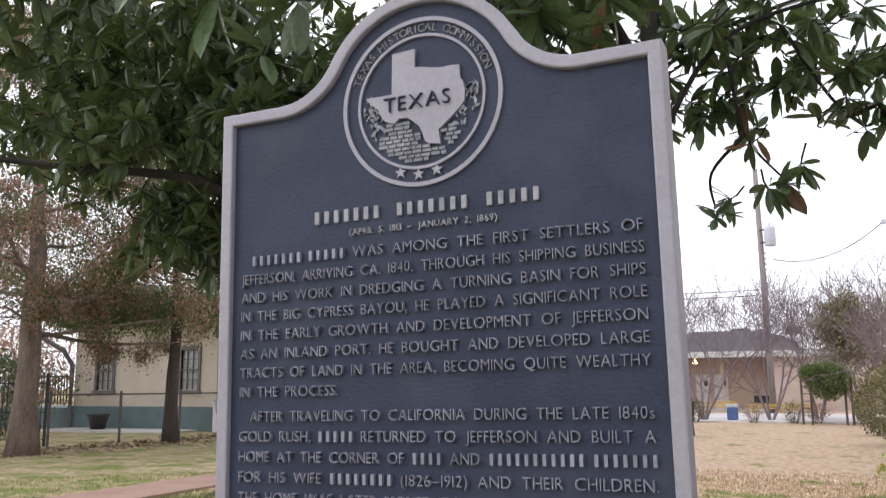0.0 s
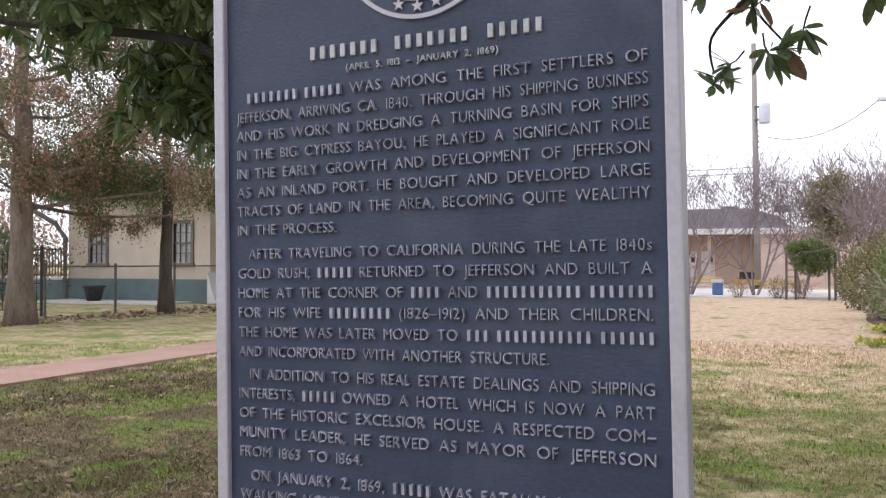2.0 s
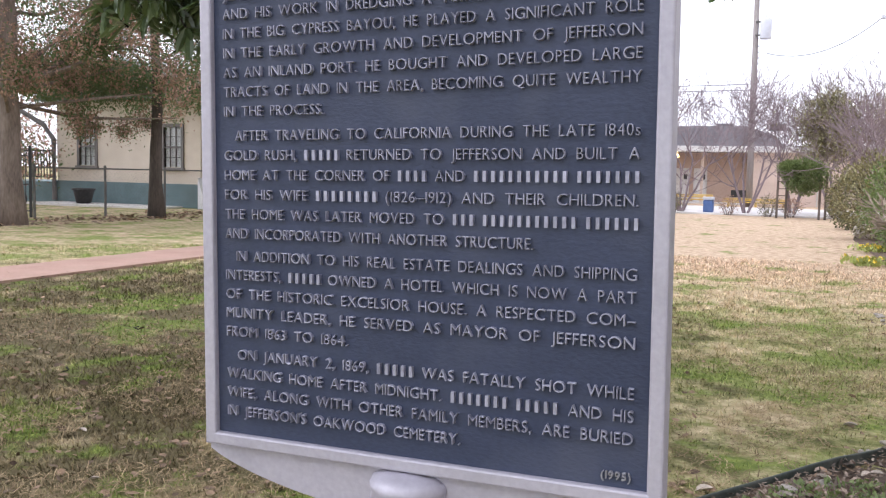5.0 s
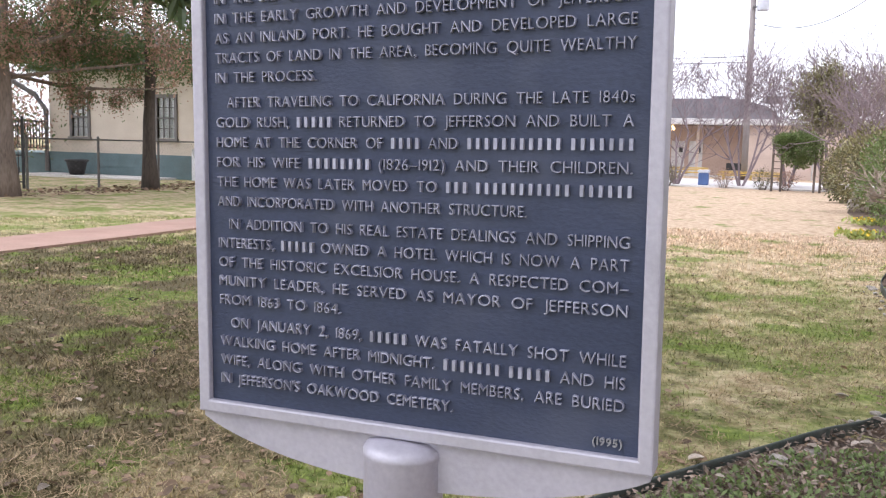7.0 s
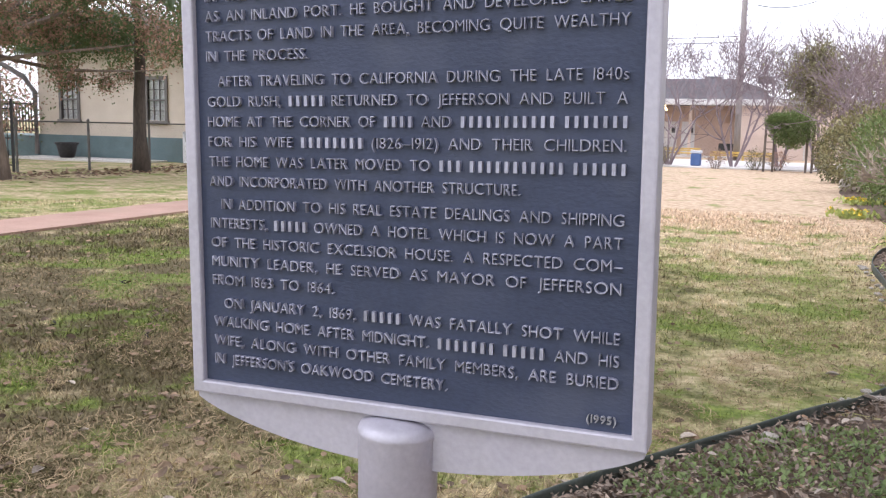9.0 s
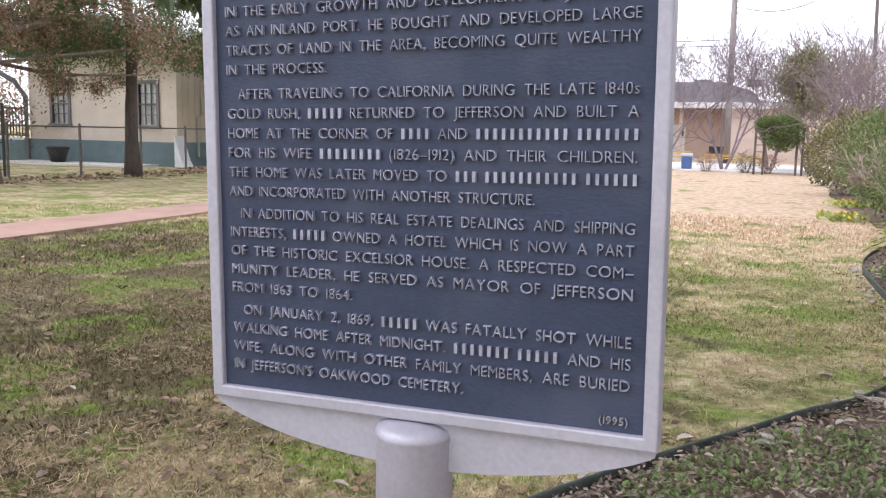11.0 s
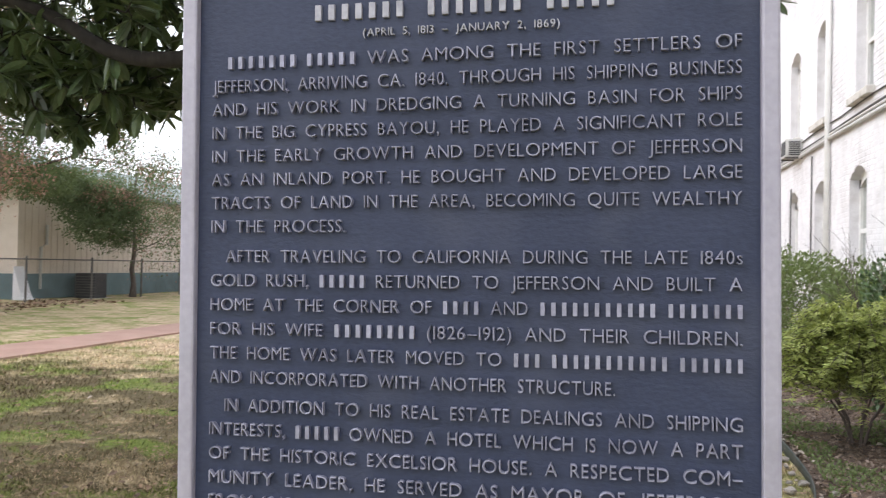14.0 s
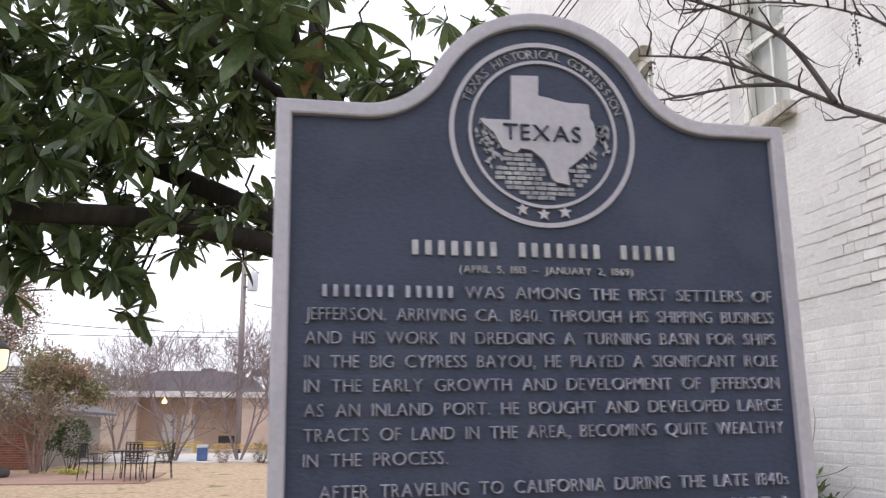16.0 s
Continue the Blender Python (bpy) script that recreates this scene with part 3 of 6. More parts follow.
STATE = [(-0.0841, 0.9136), (-0.079, 0.907), (-0.0654, 0.8953), (-0.06, 0.884), (-0.0547, 0.8761), (-0.045, 0.8715), (-0.0368, 0.8708), (-0.031, 0.877), (-0.0177, 0.8754),
         (-0.008, 0.868), (0.0, 0.8611), (0.005, 0.850), (0.009, 0.838), (0.0146, 0.8339), (0.024, 0.8325), (0.0325, 0.8306), (0.031, 0.843), (0.0299, 0.8516), (0.043, 0.862),
         (0.055, 0.872), (0.0624, 0.879), (0.07, 0.888), (0.0708, 0.9029), (0.068, 0.917), (0.064, 0.922), (0.0634, 0.941), (0.05, 0.942), (0.036, 0.9415), (0.02, 0.944),
         (0.008, 0.947), (-0.0055, 0.949), (-0.0045, 0.9762), (-0.041, 0.9745), (-0.0425, 0.9139)]


def circle(r, n=64, c=SEAL):
    return [(c[0] + r * math.cos(k * math.tau / n), c[1] + r * math.sin(k * math.tau / n)) for k in range(n)]


def inside(poly, x, z):
    c = False
    for (x0, z0), (x1, z1) in zip(poly, poly[1:] + poly[:1]):
        if (z0 > z) != (z1 > z) and x < (x1 - x0) * (z - z0) / (z1 - z0) + x0:
            c = not c
    return c


def marker():
    root = thing("historical_marker", "dark blue cast-metal marker with silver rim and raised lettering", "marker")
    root.matrix_basis = pose(-0.520, 1.1115, 0.871, 0, -1.0, 0)
    # field, set back 9 mm behind the rim
    part("field_panel", fixed(prism(bmesh.new(), marker_outline(0.012), 0.0, 0.014)), M["field"], root, "dark blue-grey pebbled field")
    outer, inner = marker_outline(0.0), marker_outline(0.019)
    bm = fixed(ring_prism(bmesh.new(), outer, inner, -0.010, 0.034))
    es = [e for e in bm.edges if all(abs(v.co.y + 0.010) < 1e-5 for v in e.verts) and len({round(f.normal.y, 1) for f in e.link_faces}) > 1]
    bmesh.ops.bevel(bm, geom=es, offset=0.003, segments=2, profile=0.5, affect="EDGES")
    part("rim", bm, M["silver"], root, "silver-grey painted rim")
    # plain back and the curved skirt below
    part("back_plate", fixed(prism(bmesh.new(), marker_outline(0.004), 0.034, 0.040)), M["silver"], root)
    us = np.linspace(-0.336, 0.336, 41)
    low = [(u, -0.008 - 0.064 * (1 - (u / 0.3385) ** 2) ** 0.8) for u in us]
    part("skirt", fixed(prism(bmesh.new(), [(0.336, 0.002)] + [(-0.336, 0.002)] + low, 0.002, 0.016)), M["silver"], root, "curved silver-grey skirt")
    # seal: two rings, state outline, stars, brickwork and leaves
    part("seal_outer_ring", fixed(ring_prism(bmesh.new(), circle(0.1245), circle(0.1185), -0.004, 0.001)), M["silver"], root)
    part("seal_inner_ring", fixed(ring_prism(bmesh.new(), circle(0.0995), circle(0.0955), -0.004, 0.001)), M["silver"], root)
    bm = fixed(prism(bmesh.new(), STATE, -0.006, 0.001))
    part("state_shape", bm, M["silver"], root, "raised silver outline of a state")
    text_line("TEXAS", -0.054, 0.049, 0.8875, 0.0205, -0.0065, root, "state_lettering", "dark letters on the state").data.materials[0] = M["field"]
    bm = bmesh.new()
    word = "TEXAS HISTORICAL COMMISSION"
    arcs = []
    total = sum(0.62 if c in "I" else (0.75 if c == " " else 1.0) for c in word)
    run = 0.0
    for c in word:
        w = 0.62 if c in "I" else (0.75 if c == " " else 1.0)
        if c != " ":
            v, f = letters(c, 0.0115 / CAP, 0.0018)
            a = radians(160 - 143 * (run + w / 2) / total)
            mid = (v[:, 0].min() + v[:, 0].max()) / 2
            ref = []
            for p in v:
                x, z = p[0] - mid, p[1] + 0.1035
                ref.append(bm.verts.new((SEAL[0] + x * math.sin(a) + z * math.cos(a), -p[2] - 0.0005, SEAL[1] - x * math.cos(a) + z * math.sin(a))))
            for face in f:
                try:
                    bm.faces.new([ref[i] for i in face])
                except ValueError:
                    pass
        run += w
    part("ring_lettering", bm, M["title"], root)
    for x, z in ((-0.031, 0.7975), (-0.003, 0.792), (0.025, 0.7955)):
        star = [(x + r * math.sin(k * math.pi / 5), z + r * math.cos(k * math.pi / 5)) for k in range(10) for r in ((0.0092 if k % 2 == 0 else 0.0038),)]
        part("star", fixed(prism(bmesh.new(), star, -0.004, 0.001)), M["silver"], root)
    rng = random.Random(5)
    bm = bmesh.new()
    z = SEAL[1] - 0.088
    row = 0
    while z < SEAL[1] - 0.012:
        half = math.sqrt(max(0.0915 ** 2 - (z - SEAL[1]) ** 2, 0))
        x = -half + (0.006 if row % 2 else 0.0)
        while x < half - 0.008:
            w = rng.uniform(0.009, 0.016)
            cx = SEAL[0] + x + w / 2
            edge_zone = abs(cx - SEAL[0]) > 0.055 and z > SEAL[1] - 0.055
            if not edge_zone and x + w < half and not inside(STATE, cx, z) and not inside(STATE, cx - w / 2, z + 0.003) and not inside(STATE, cx + w / 2, z + 0.003):
                box(bm, (SEAL[0] + x, -0.0025 - rng.random() * 0.001, z), (SEAL[0] + x + w - 0.0016, 0.001, z + 0.0042 + rng.random() * 0.0006))
            x += w
        z += 0.0062
        row += 1
    part("relief_brickwork", bm, M["relief"], root)["kind"] = "stuff"
    bm = bmesh.new()
    for side in (-1, 1):
        for k in range(30):
            a = radians(90 - side * rng.uniform(82, 130))
            r0 = rng.uniform(0.066, 0.09)
            x, z = SEAL[0] + r0 * math.cos(a), SEAL[1] + r0 * math.sin(a)
            if inside(STATE, x, z):
                continue
            t, s = rng.uniform(0.3, 2.8), rng.uniform(0.007, 0.016)
            dx, dz = math.cos(t) * s, math.sin(t) * s
            if math.hypot(x + dx - SEAL[0], z + dz - SEAL[1]) > 0.094:
                dx, dz = -dx * 0.5, -dz * 0.5
            prism(bm, [(x, z), (x + dx / 2 - dz * 0.22, z + dz / 2 + dx * 0.22), (x + dx, z + dz), (x + dx / 2 + dz * 0.22, z + dz / 2 - dx * 0.22)], -0.0035, 0.001)
    part("relief_leaves", fixed(bm), M["relief"], root)["kind"] = "stuff"
    # lettering
    slots, x = [], -0.172
    for count in (7, 7, 5):
        slots += [x + 0.0163 * k for k in range(count)]
        x += 0.0163 * count + 0.0205
    for x in slots:
        part("title_bar", boxes(((x, -0.0045, 0.736), (x + 0.0078, 0.001, 0.7545)), bevel=0.0008), M["title"], root)
    text_line("(APRIL 5, 1813 \u2013 JANUARY 2, 1869)", -0.1135, 0.1115, 0.7155, 0.0085, -0.002, root, "date_line")
    for base, step, lines, last in PARAGRAPHS:
        for i, t in enumerate(lines):
            end = last if i == len(lines) - 1 else 0.302
            text_line(t, -0.279 if i == 0 else -0.298, end, base - i * step, 0.0142, -0.002, root)
    text_line("(1995)", 0.2635, 0.3006, 0.030, 0.0095, -0.002, root, "year_line")
    # post: upright pipe with a domed cap, kept plumb
    post = [(0.056, -0.05), (0.056, 0.845), (0.0575, 0.848), (0.0575, 0.853), (0.054, 0.860), (0.044, 0.8655), (0.028, 0.869), (0.01, 0.870)]
    ob = part("post", lathe(bmesh.new(), post, 32), M["silver"], root, "silver-grey pipe post with domed cap", True)
    ob.matrix_parent_inverse = root.matrix_basis.inverted()
    ob.matrix_basis = pose(-0.523, 1.121, 0)


marker()

# ---- white brick building ----
WX, WY0, WY1, WTOP = 2.894, -6.0, 25.6, 8.6
UPPER = [5.92, 8.16, 10.2, 12.45, 14.8, 16.95, 19.05, 21.05, 23.25]
LOWER = [8.3, 10.6, 12.7, 14.85, 17.0, 19.1, 21.1, 23.3]
OPENINGS = [(c - 0.42, c + 0.42, 3.78, 5.42) for c in UPPER] + [(c - 0.42, c + 0.42, 1.15, 2.82) for c in LOWER]
RISE = 0.16


def arch_z(o, y):
    """Height of the opening's segmental head at y."""
    y0, y1, z0, z1 = o
    return z1 - RISE * ((2 * (y - (y0 + y1) / 2) / (y1 - y0)) ** 2)


def white_building():
    root = thing("wall_east", "white-painted old brick wall of a two-storey building", "wall", kind="structure")
    bm = bmesh.new()
    ys = sorted({WY0, WY1, *[o[0] for o in OPENINGS], *[o[1] for o in OPENINGS]})
    for y0, y1 in zip(ys, ys[1:]):
        holes = sorted((o[2], o[3]) for o in OPENINGS if o[0] - 1e-6 <= y0 and y1 <= o[1] + 1e-6)
        z = -0.1
        for a, b in holes + [(WTOP, WTOP)]:
            if a > z:
                box(bm, (WX, y0, z), (WX + 0.35, y1, a))
            z = b
    for o in OPENINGS:  # the masonry above each curved head
        k = 8
        for i in range(k):
            ya, yb = o[0] + (o[1] - o[0]) * i / k, o[0] + (o[1] - o[0]) * (i + 1) / k
            za, zb = arch_z(o, ya), arch_z(o, yb)
            q = [bm.verts.new((x, y, z)) for x in (WX, WX + 0.35) for y, z in ((ya, za), (yb, zb), (yb, o[3]), (ya, o[3]))]
            for f in ((0, 1, 2, 3), (4, 7, 6, 5), (0, 4, 5, 1)):
                bm.faces.new([q[j] for j in f])
    wall = part("masonry", fixed(bm), M["mortar_white"], root)
    part("building_rest", boxes(((WX + 0.35, WY0, -0.1), (WX + 9, WY0 + 0.3, WTOP)), ((WX + 0.35, WY1 - 0.3, -0.1), (WX + 9, WY1, WTOP)), ((WX + 9, WY0, -0.1), (WX + 9.3, WY1, WTOP)),
                                ((WX + 0.35, WY0, WTOP - 0.3), (WX + 9.3, WY1, WTOP))), M["mortar_white"], root)
    return root


WALL = white_building()


def sash_window(o, n, blind):
    """A sash window with a sill, frame, meeting rail, glazing bars and panes."""
    y0, y1, z0, z1 = o
    root = thing("window_" + str(n), "tall white sash window with a curved head in the white brick wall", "window", kind="structure")
    x = WX + 0.13
    part("window_sill", boxes(((WX - 0.11, y0 - 0.08, z0 - 0.11), (WX + 0.14, y1 + 0.08, z0 - 0.002)), bevel=0.012), M["sill_stone"], root, "stained stone sill")
    bm = boxes(((x, y0, z0), (x + 0.08, y0 + 0.07, z1 - RISE)), ((x, y1 - 0.07, z0), (x + 0.08, y1, z1 - RISE)), ((x, y0 + 0.07, z0), (x + 0.08, y1 - 0.07, z0 + 0.08)))
    k = 8
    for i in range(k):
        ya, yb = y0 + (y1 - y0) * i / k, y0 + (y1 - y0) * (i + 1) / k
        za, zb = arch_z(o, ya) + 0.005, arch_z(o, yb) + 0.005
        q = [bm.verts.new((xx, y, z)) for xx in (x, x + 0.08) for y, z in ((ya, za - 0.16), (yb, zb - 0.16), (yb, zb), (ya, za))]
        for f in ((0, 1, 2, 3), (4, 7, 6, 5), (0, 4, 5, 1), (3, 2, 6, 7)):
            bm.faces.new([q[j] for j in f])
    part("window_frame", fixed(bm), M["white_wood"], root)
    zm = (z0 + z1) / 2 - 0.05
    part("meeting_rail", boxes(((x + 0.01, y0 + 0.07, zm - 0.03), (x + 0.06, y1 - 0.07, zm + 0.03))), M["white_wood"], root)
    yc = (y0 + y1) / 2
    if blind:
        part("blind", boxes(((x + 0.1, y0 + 0.02, z0 + (0.04 if n % 2 else 0.5)), (x + 0.11, y1 - 0.02, z1 - 0.1))), M["blind"], root, "pale window blind")
    for za, zb in ((z0 + 0.08, zm - 0.03), (zm + 0.03, z1 - 0.24)):
        part("glazing_bar", boxes(((x + 0.025, yc - 0.014, za), (x + 0.05, yc + 0.014, zb))), M["white_wood"], root)
        for a, b in ((y0 + 0.07, yc - 0.014), (yc + 0.014, y1 - 0.07)):
            part("pane", boxes(((x + 0.035, a, za), (x + 0.042, b, zb))), M["pane"], root).visible_shadow = False


for i, o in enumerate(OPENINGS):
    sash_window(o, i + 1, i % 4 != 2)


def air_conditioner(y, z, name="air_conditioner"):
    root = thing(name, "beige window air conditioner jutting from a sash window", "air conditioner", (WX, y, z))
    part("case", boxes(((-0.29, -0.23, 0.0), (0.12, 0.23, 0.32)), bevel=0.015), M["ac_paint"], root)
    for k in range(7):
        part("louvre", boxes(((-0.24, -0.238, 0.03 + k * 0.037), (-0.05, -0.228, 0.05 + k * 0.037))), M["dark_grille"], root)
    part("rear_grille", boxes(((-0.3, -0.19, 0.04), (-0.288, 0.19, 0.28))), M["dark_grille"], root)
    for s in (-0.19, 0.19):
        part("bracket", boxes(((-0.3, s - 0.015, -0.03), (0.0, s + 0.015, 0.0))), M["galvanised"], root)


air_conditioner(10.25, 3.76)
air_conditioner(16.45, 3.4)


def border_stone():
    bm = bmesh.new()
    for x, y in ((2.44, 6.85), (2.66, 8.45)):
        for dx in (-0.07, 0.07):
            for z in (-0.02, 0.11):
                bm.verts.new((x + dx, y, z))
    bmesh.ops.convex_hull(bm, input=bm.verts[:])
    tagged(link("border_kerb", fixed(bm), M["concrete"]), "low pale concrete border at the foot of the white wall", "kerb")


border_stone()


def wall_fittings():
    bm = bmesh.new()
    tube(bm, [(WX - 0.02, 7.0, 0.5), (WX - 0.02, 7.02, 2.74), (WX + 0.02, 7.02, 2.78)], [0.017] * 3, 8)
    tagged(link("conduit", bm, M["mortar_white"], smooth=True), "painted vertical conduit on the white brick wall", "pipe")
    bm = bmesh.new()
    pts = [(WX - 0.02, y, 3.66 + 0.012 * math.sin(y * 2.2)) for y in np.linspace(6.45, 24.5, 40)]
    tube(bm, pts, [0.012] * len(pts), 6)
    tagged(link("wall_cable", bm, M["galvanised"]), "dark cable running along the white wall", "cable")
    for k, (z, r, out) in enumerate(((3.4, 0.03, 0.045), (3.46, 0.02, 0.04), (3.51, 0.016, 0.03))):
        bm = bmesh.new()
        pts = [(WX - out, y, z + 0.012 * math.sin(y + k)) for y in np.linspace(10.3 + 0.25 * k, 21.5, 20)]
        tube(bm, pts, [r] * len(pts), 8)
        tagged(link("wall_pipe", bm, M["ac_paint" if k < 2 else "galvanised"], smooth=True), "grey pipe fixed along the white wall", "pipe", "wall pipes")
    for y, z0, z1, rad, m, words in ((14.2, 0.0, 8.4, 0.045, "white_wood", "white vertical pipe on the white brick wall"), (15.4, 0.9, 3.3, 0.014, "galvanised", "thin grey conduit on the white brick wall"),
                                     (17.1, 0.9, 2.9, 0.014, "galvanised", "thin grey conduit on the white brick wall"), (7.55, 2.2, 3.62, 0.006, "galvanised", "thin dark wire down the white brick wall")):
        bm = bmesh.new()
        tube(bm, [(WX - 0.012 - rad, y, z0), (WX - 0.012 - rad, y + 0.01, (z0 + z1) / 2), (WX - 0.012 - rad, y, z1)], [rad] * 3, 8)
        tagged(link("wall_conduit", bm, M[m], smooth=True), words, "pipe")
    root = thing("downpipe", "white downpipe with a box head at the wall's corner", "downpipe", (WX - 0.07, 25.3, 0))
    bm = bmesh.new()
    tube(bm, [(0, 0, 0.0), (0, 0, 6.2)], [0.05, 0.05], 10)
    part("pipe", bm, M["white_wood"], root)
    part("head_box", boxes(((-0.25, -0.2, 6.2), (0.07, 0.2, 6.75)), bevel=0.03), M["ac_paint"], root)
    bm = bmesh.new()
    tube(bm, [(-0.1, 0, 6.75), (-0.12, 0, 7.0), (-0.3, 0, 7.05), (-0.5, 0, 6.98)], [0.03] * 4, 8)
    part("bent_conduit", bm, M["galvanised"], root)
    # electric meter, its box and the bent conduit below them
    root = thing("electric_meter", "grey electric meter with round dial on the white wall", "electric meter", (WX, 8.44, 3.2))
    part("case", boxes(((-0.1, -0.12, 0.0), (0.01, 0.12, 0.32)), bevel=0.02), M["ac_paint"], root)
    dial = lathe(bmesh.new(), [(0.095, 0.0), (0.095, 0.05), (0.08, 0.075), (0.03, 0.085)], 20)
    bmesh.ops.transform(dial, matrix=pose(-0.1, 0, 0.19, 0, -90, 0), verts=dial.verts[:])
    part("dial", dial, M["dark_grille"], root, "dark round meter dial", True)
    root = thing("junction_box", "grey junction box on the white wall", "electric box", (WX, 9.25, 3.12))
    part("case", boxes(((-0.13, -0.12, 0.0), (0.01, 0.12, 0.28)), bevel=0.012), M["ac_paint"], root)
    part("cover", boxes(((-0.142, -0.1, 0.02), (-0.13, 0.1, 0.26)), bevel=0.004), M["galvanised"], root)
    bm = bmesh.new()
    line = smooth_line([Vector(q) for q in ((WX - 0.07, 9.22, 2.98), (WX - 0.07, 8.9, 2.99), (WX - 0.07, 8.5, 3.02), (WX - 0.07, 8.36, 3.1), (WX - 0.06, 8.36, 3.21))], 5)
    tube(bm, line, [0.032] * len(line), 10)
    tagged(link("bent_conduit", bm, M["white_wood"], smooth=True), "thick white conduit bent below the electric meter", "pipe")


wall_fittings()


def sagging(name, a, b, sag, r, mat, label):
    bm = bmesh.new()
    a, b = Vector(a), Vector(b)
    pts = [a.lerp(b, t) - Vector((0, 0, sag * 4 * t * (1 - t))) for t in np.linspace(0, 1, 16)]
    tube(bm, pts, [r] * 16, 5)
    return tagged(link(name, bm, mat), label, "cable")


for k in range(3):
    sagging("overhead_cable", (WX - 0.3, 25.2, 6.9 + 0.05 * k), (WX - 0.12, 3.0, 6.55 + 0.16 * k), 0.06, 0.01, M["black_iron"], "dark overhead cable slung along the white building")

# ---- cream house behind the fence ----
def house_window(root, x0, x1, z0, z1, y):
    w = part("window", boxes(((x0 - 0.1, y - 0.05, z0 - 0.02), (x0, y + 0.06, z1 + 0.12)), ((x1, y - 0.05, z0 - 0.02), (x1 + 0.1, y + 0.06, z1 + 0.12)),
                             ((x0, y - 0.05, z1), (x1, y + 0.06, z1 + 0.12)), ((x0 - 0.14, y - 0.1, z0 - 0.12), (x1 + 0.14, y + 0.06, z0 - 0.02))), M["trim_dark"], root, "dark-trimmed sash window")
    zm = (z0 + z1) / 2
    part("meeting_rail", boxes(((x0, y - 0.02, zm - 0.03), (x1, y + 0.03, zm + 0.03))), M["trim_dark"], w)
    for k in (1, 2):
        x = x0 + (x1 - x0) * k / 3
        part("glazing_bar", boxes(((x - 0.01, y - 0.015, z0), (x + 0.01, y + 0.03, zm - 0.03))), M["trim_dark"], w)
        part("glazing_bar", boxes(((x - 0.01, y - 0.015, zm + 0.03), (x + 0.01, y + 0.03, z1))), M["trim_dark"], w)
    for za, zb in ((z0, zm - 0.03), (zm + 0.03, z1)):
        zc = (za + zb) / 2
        part("glazing_bar", boxes(((x0, y - 0.012, zc - 0.01), (x1, y + 0.028, zc + 0.01))), M["trim_dark"], w)
        part("pane", boxes(((x0, y + 0.035, za), (x1, y + 0.045, zb))), M["pane"], w).visible_shadow = False
    part("blind", boxes(((x0, y + 0.06, z0), (x1, y + 0.07, z1))), M["white_blind"], w, "white window blind")


def cream_house():
    root = thing("house", "cream-painted timber house with teal base and green metal roof", "house")
    x0, x1, y0, y1, top = -24.0, -17.85, 22.5, 36.2, 3.55
    wins = [(-22.95, -22.25), (-19.3, -18.6)]
    z0, z1 = 1.33, 2.62
    bm = bmesh.new()
    xs = [x0, *[a for w in wins for a in w], x1]
    for i, (a, b) in enumerate(zip(xs, xs[1:])):
        if i % 2 == 0:
            box(bm, (a, y0, 0.78), (b, y0 + 0.2, top))
        else:
            box(bm, (a, y0, 0.78), (b, y0 + 0.2, z0))
            box(bm, (a, y0, z1), (b, y0 + 0.2, top))
    box(bm, (x1 - 0.2, y0 + 0.2, 0.78), (x1, y1, top))
    box(bm, (x0, y0 + 0.2, 0.78), (x0 + 0.2, y1, top))
    box(bm, (x0 + 0.2, y1 - 0.2, 0.78), (x1 - 0.2, y1, top))
    part("wall", bm, M["cream"], root)
    for k in range(44):  # vertical siding battens on the long side
        y = y0 + 0.3 + k * 0.31
        part("batten", boxes(((x1, y, 0.8), (x1 + 0.018, y + 0.04, top - 0.05))), M["cream"], root)
    bm = boxes(((x0 - 0.02, y0 - 0.03, -0.05), (x1 + 0.03, y0, 0.78)), ((x1, y0, -0.05), (x1 + 0.03, y1, 0.78)))
    for k in range(5):
        b2 = boxes(((x0 - 0.02, y0 - 0.045, 0.02 + k * 0.155), (x1 + 0.045, y0 - 0.031, 0.155 + k * 0.155)), ((x1 + 0.031, y0 - 0.031, 0.02 + k * 0.155), (x1 + 0.045, y1, 0.155 + k * 0.155)))
        part("base_board", b2, M["teal"], root, "teal horizontal board")
    part("base_board", bm, M["teal"], root, "teal horizontal boards")
    part("corner_board", boxes(((x1 - 0.08, y0 - 0.03, 0.8), (x1 + 0.03, y0 + 0.06, top))), M["cream"], root)
    part("splayed_pier", fixed(prism(bmesh.new(), [(x1 + 0.05, 0.0), (x1 + 0.45, 0.0), (x1 + 0.32, 0.2), (x1 + 0.05, 1.0)], y0 - 0.2, y0 + 0.25)), M["gable_white"], root)
    for a, b in wins:
        house_window(root, a, b, z0, z1, y0)
    # low gable roof along y
    xm = (x0 + x1) / 2
    bm = fixed(prism(bmesh.new(), [(x0 - 0.5, top - 0.06), (x1 + 0.5, top - 0.06), (x1 + 0.5, top + 0.05), (xm, top + 1.35), (x0 - 0.5, top + 0.05)], y0 - 0.5, y1 + 0.5))
    part("roof", bm, M["green_roof"], root, "green metal roof")
    bm = bmesh.new()
    tube(bm, [(x0 - 0.05, y0 - 0.1, 0.1), (x0 - 0.05, y0 - 0.1, 2.2), (x0 - 0.5, y0 - 0.1, 2.7), (x0 - 1.6, y0 - 0.1, 3.2)], [0.09] * 4, 8)
    part("porch_brace", bm, M["trim_dark"], root)
    part("porch_base", boxes(((x0 - 4.5, y0 - 0.02, -0.05), (x0 - 0.12, y0 + 3.5, 0.72))), M["teal"], root, "teal boarded porch base")
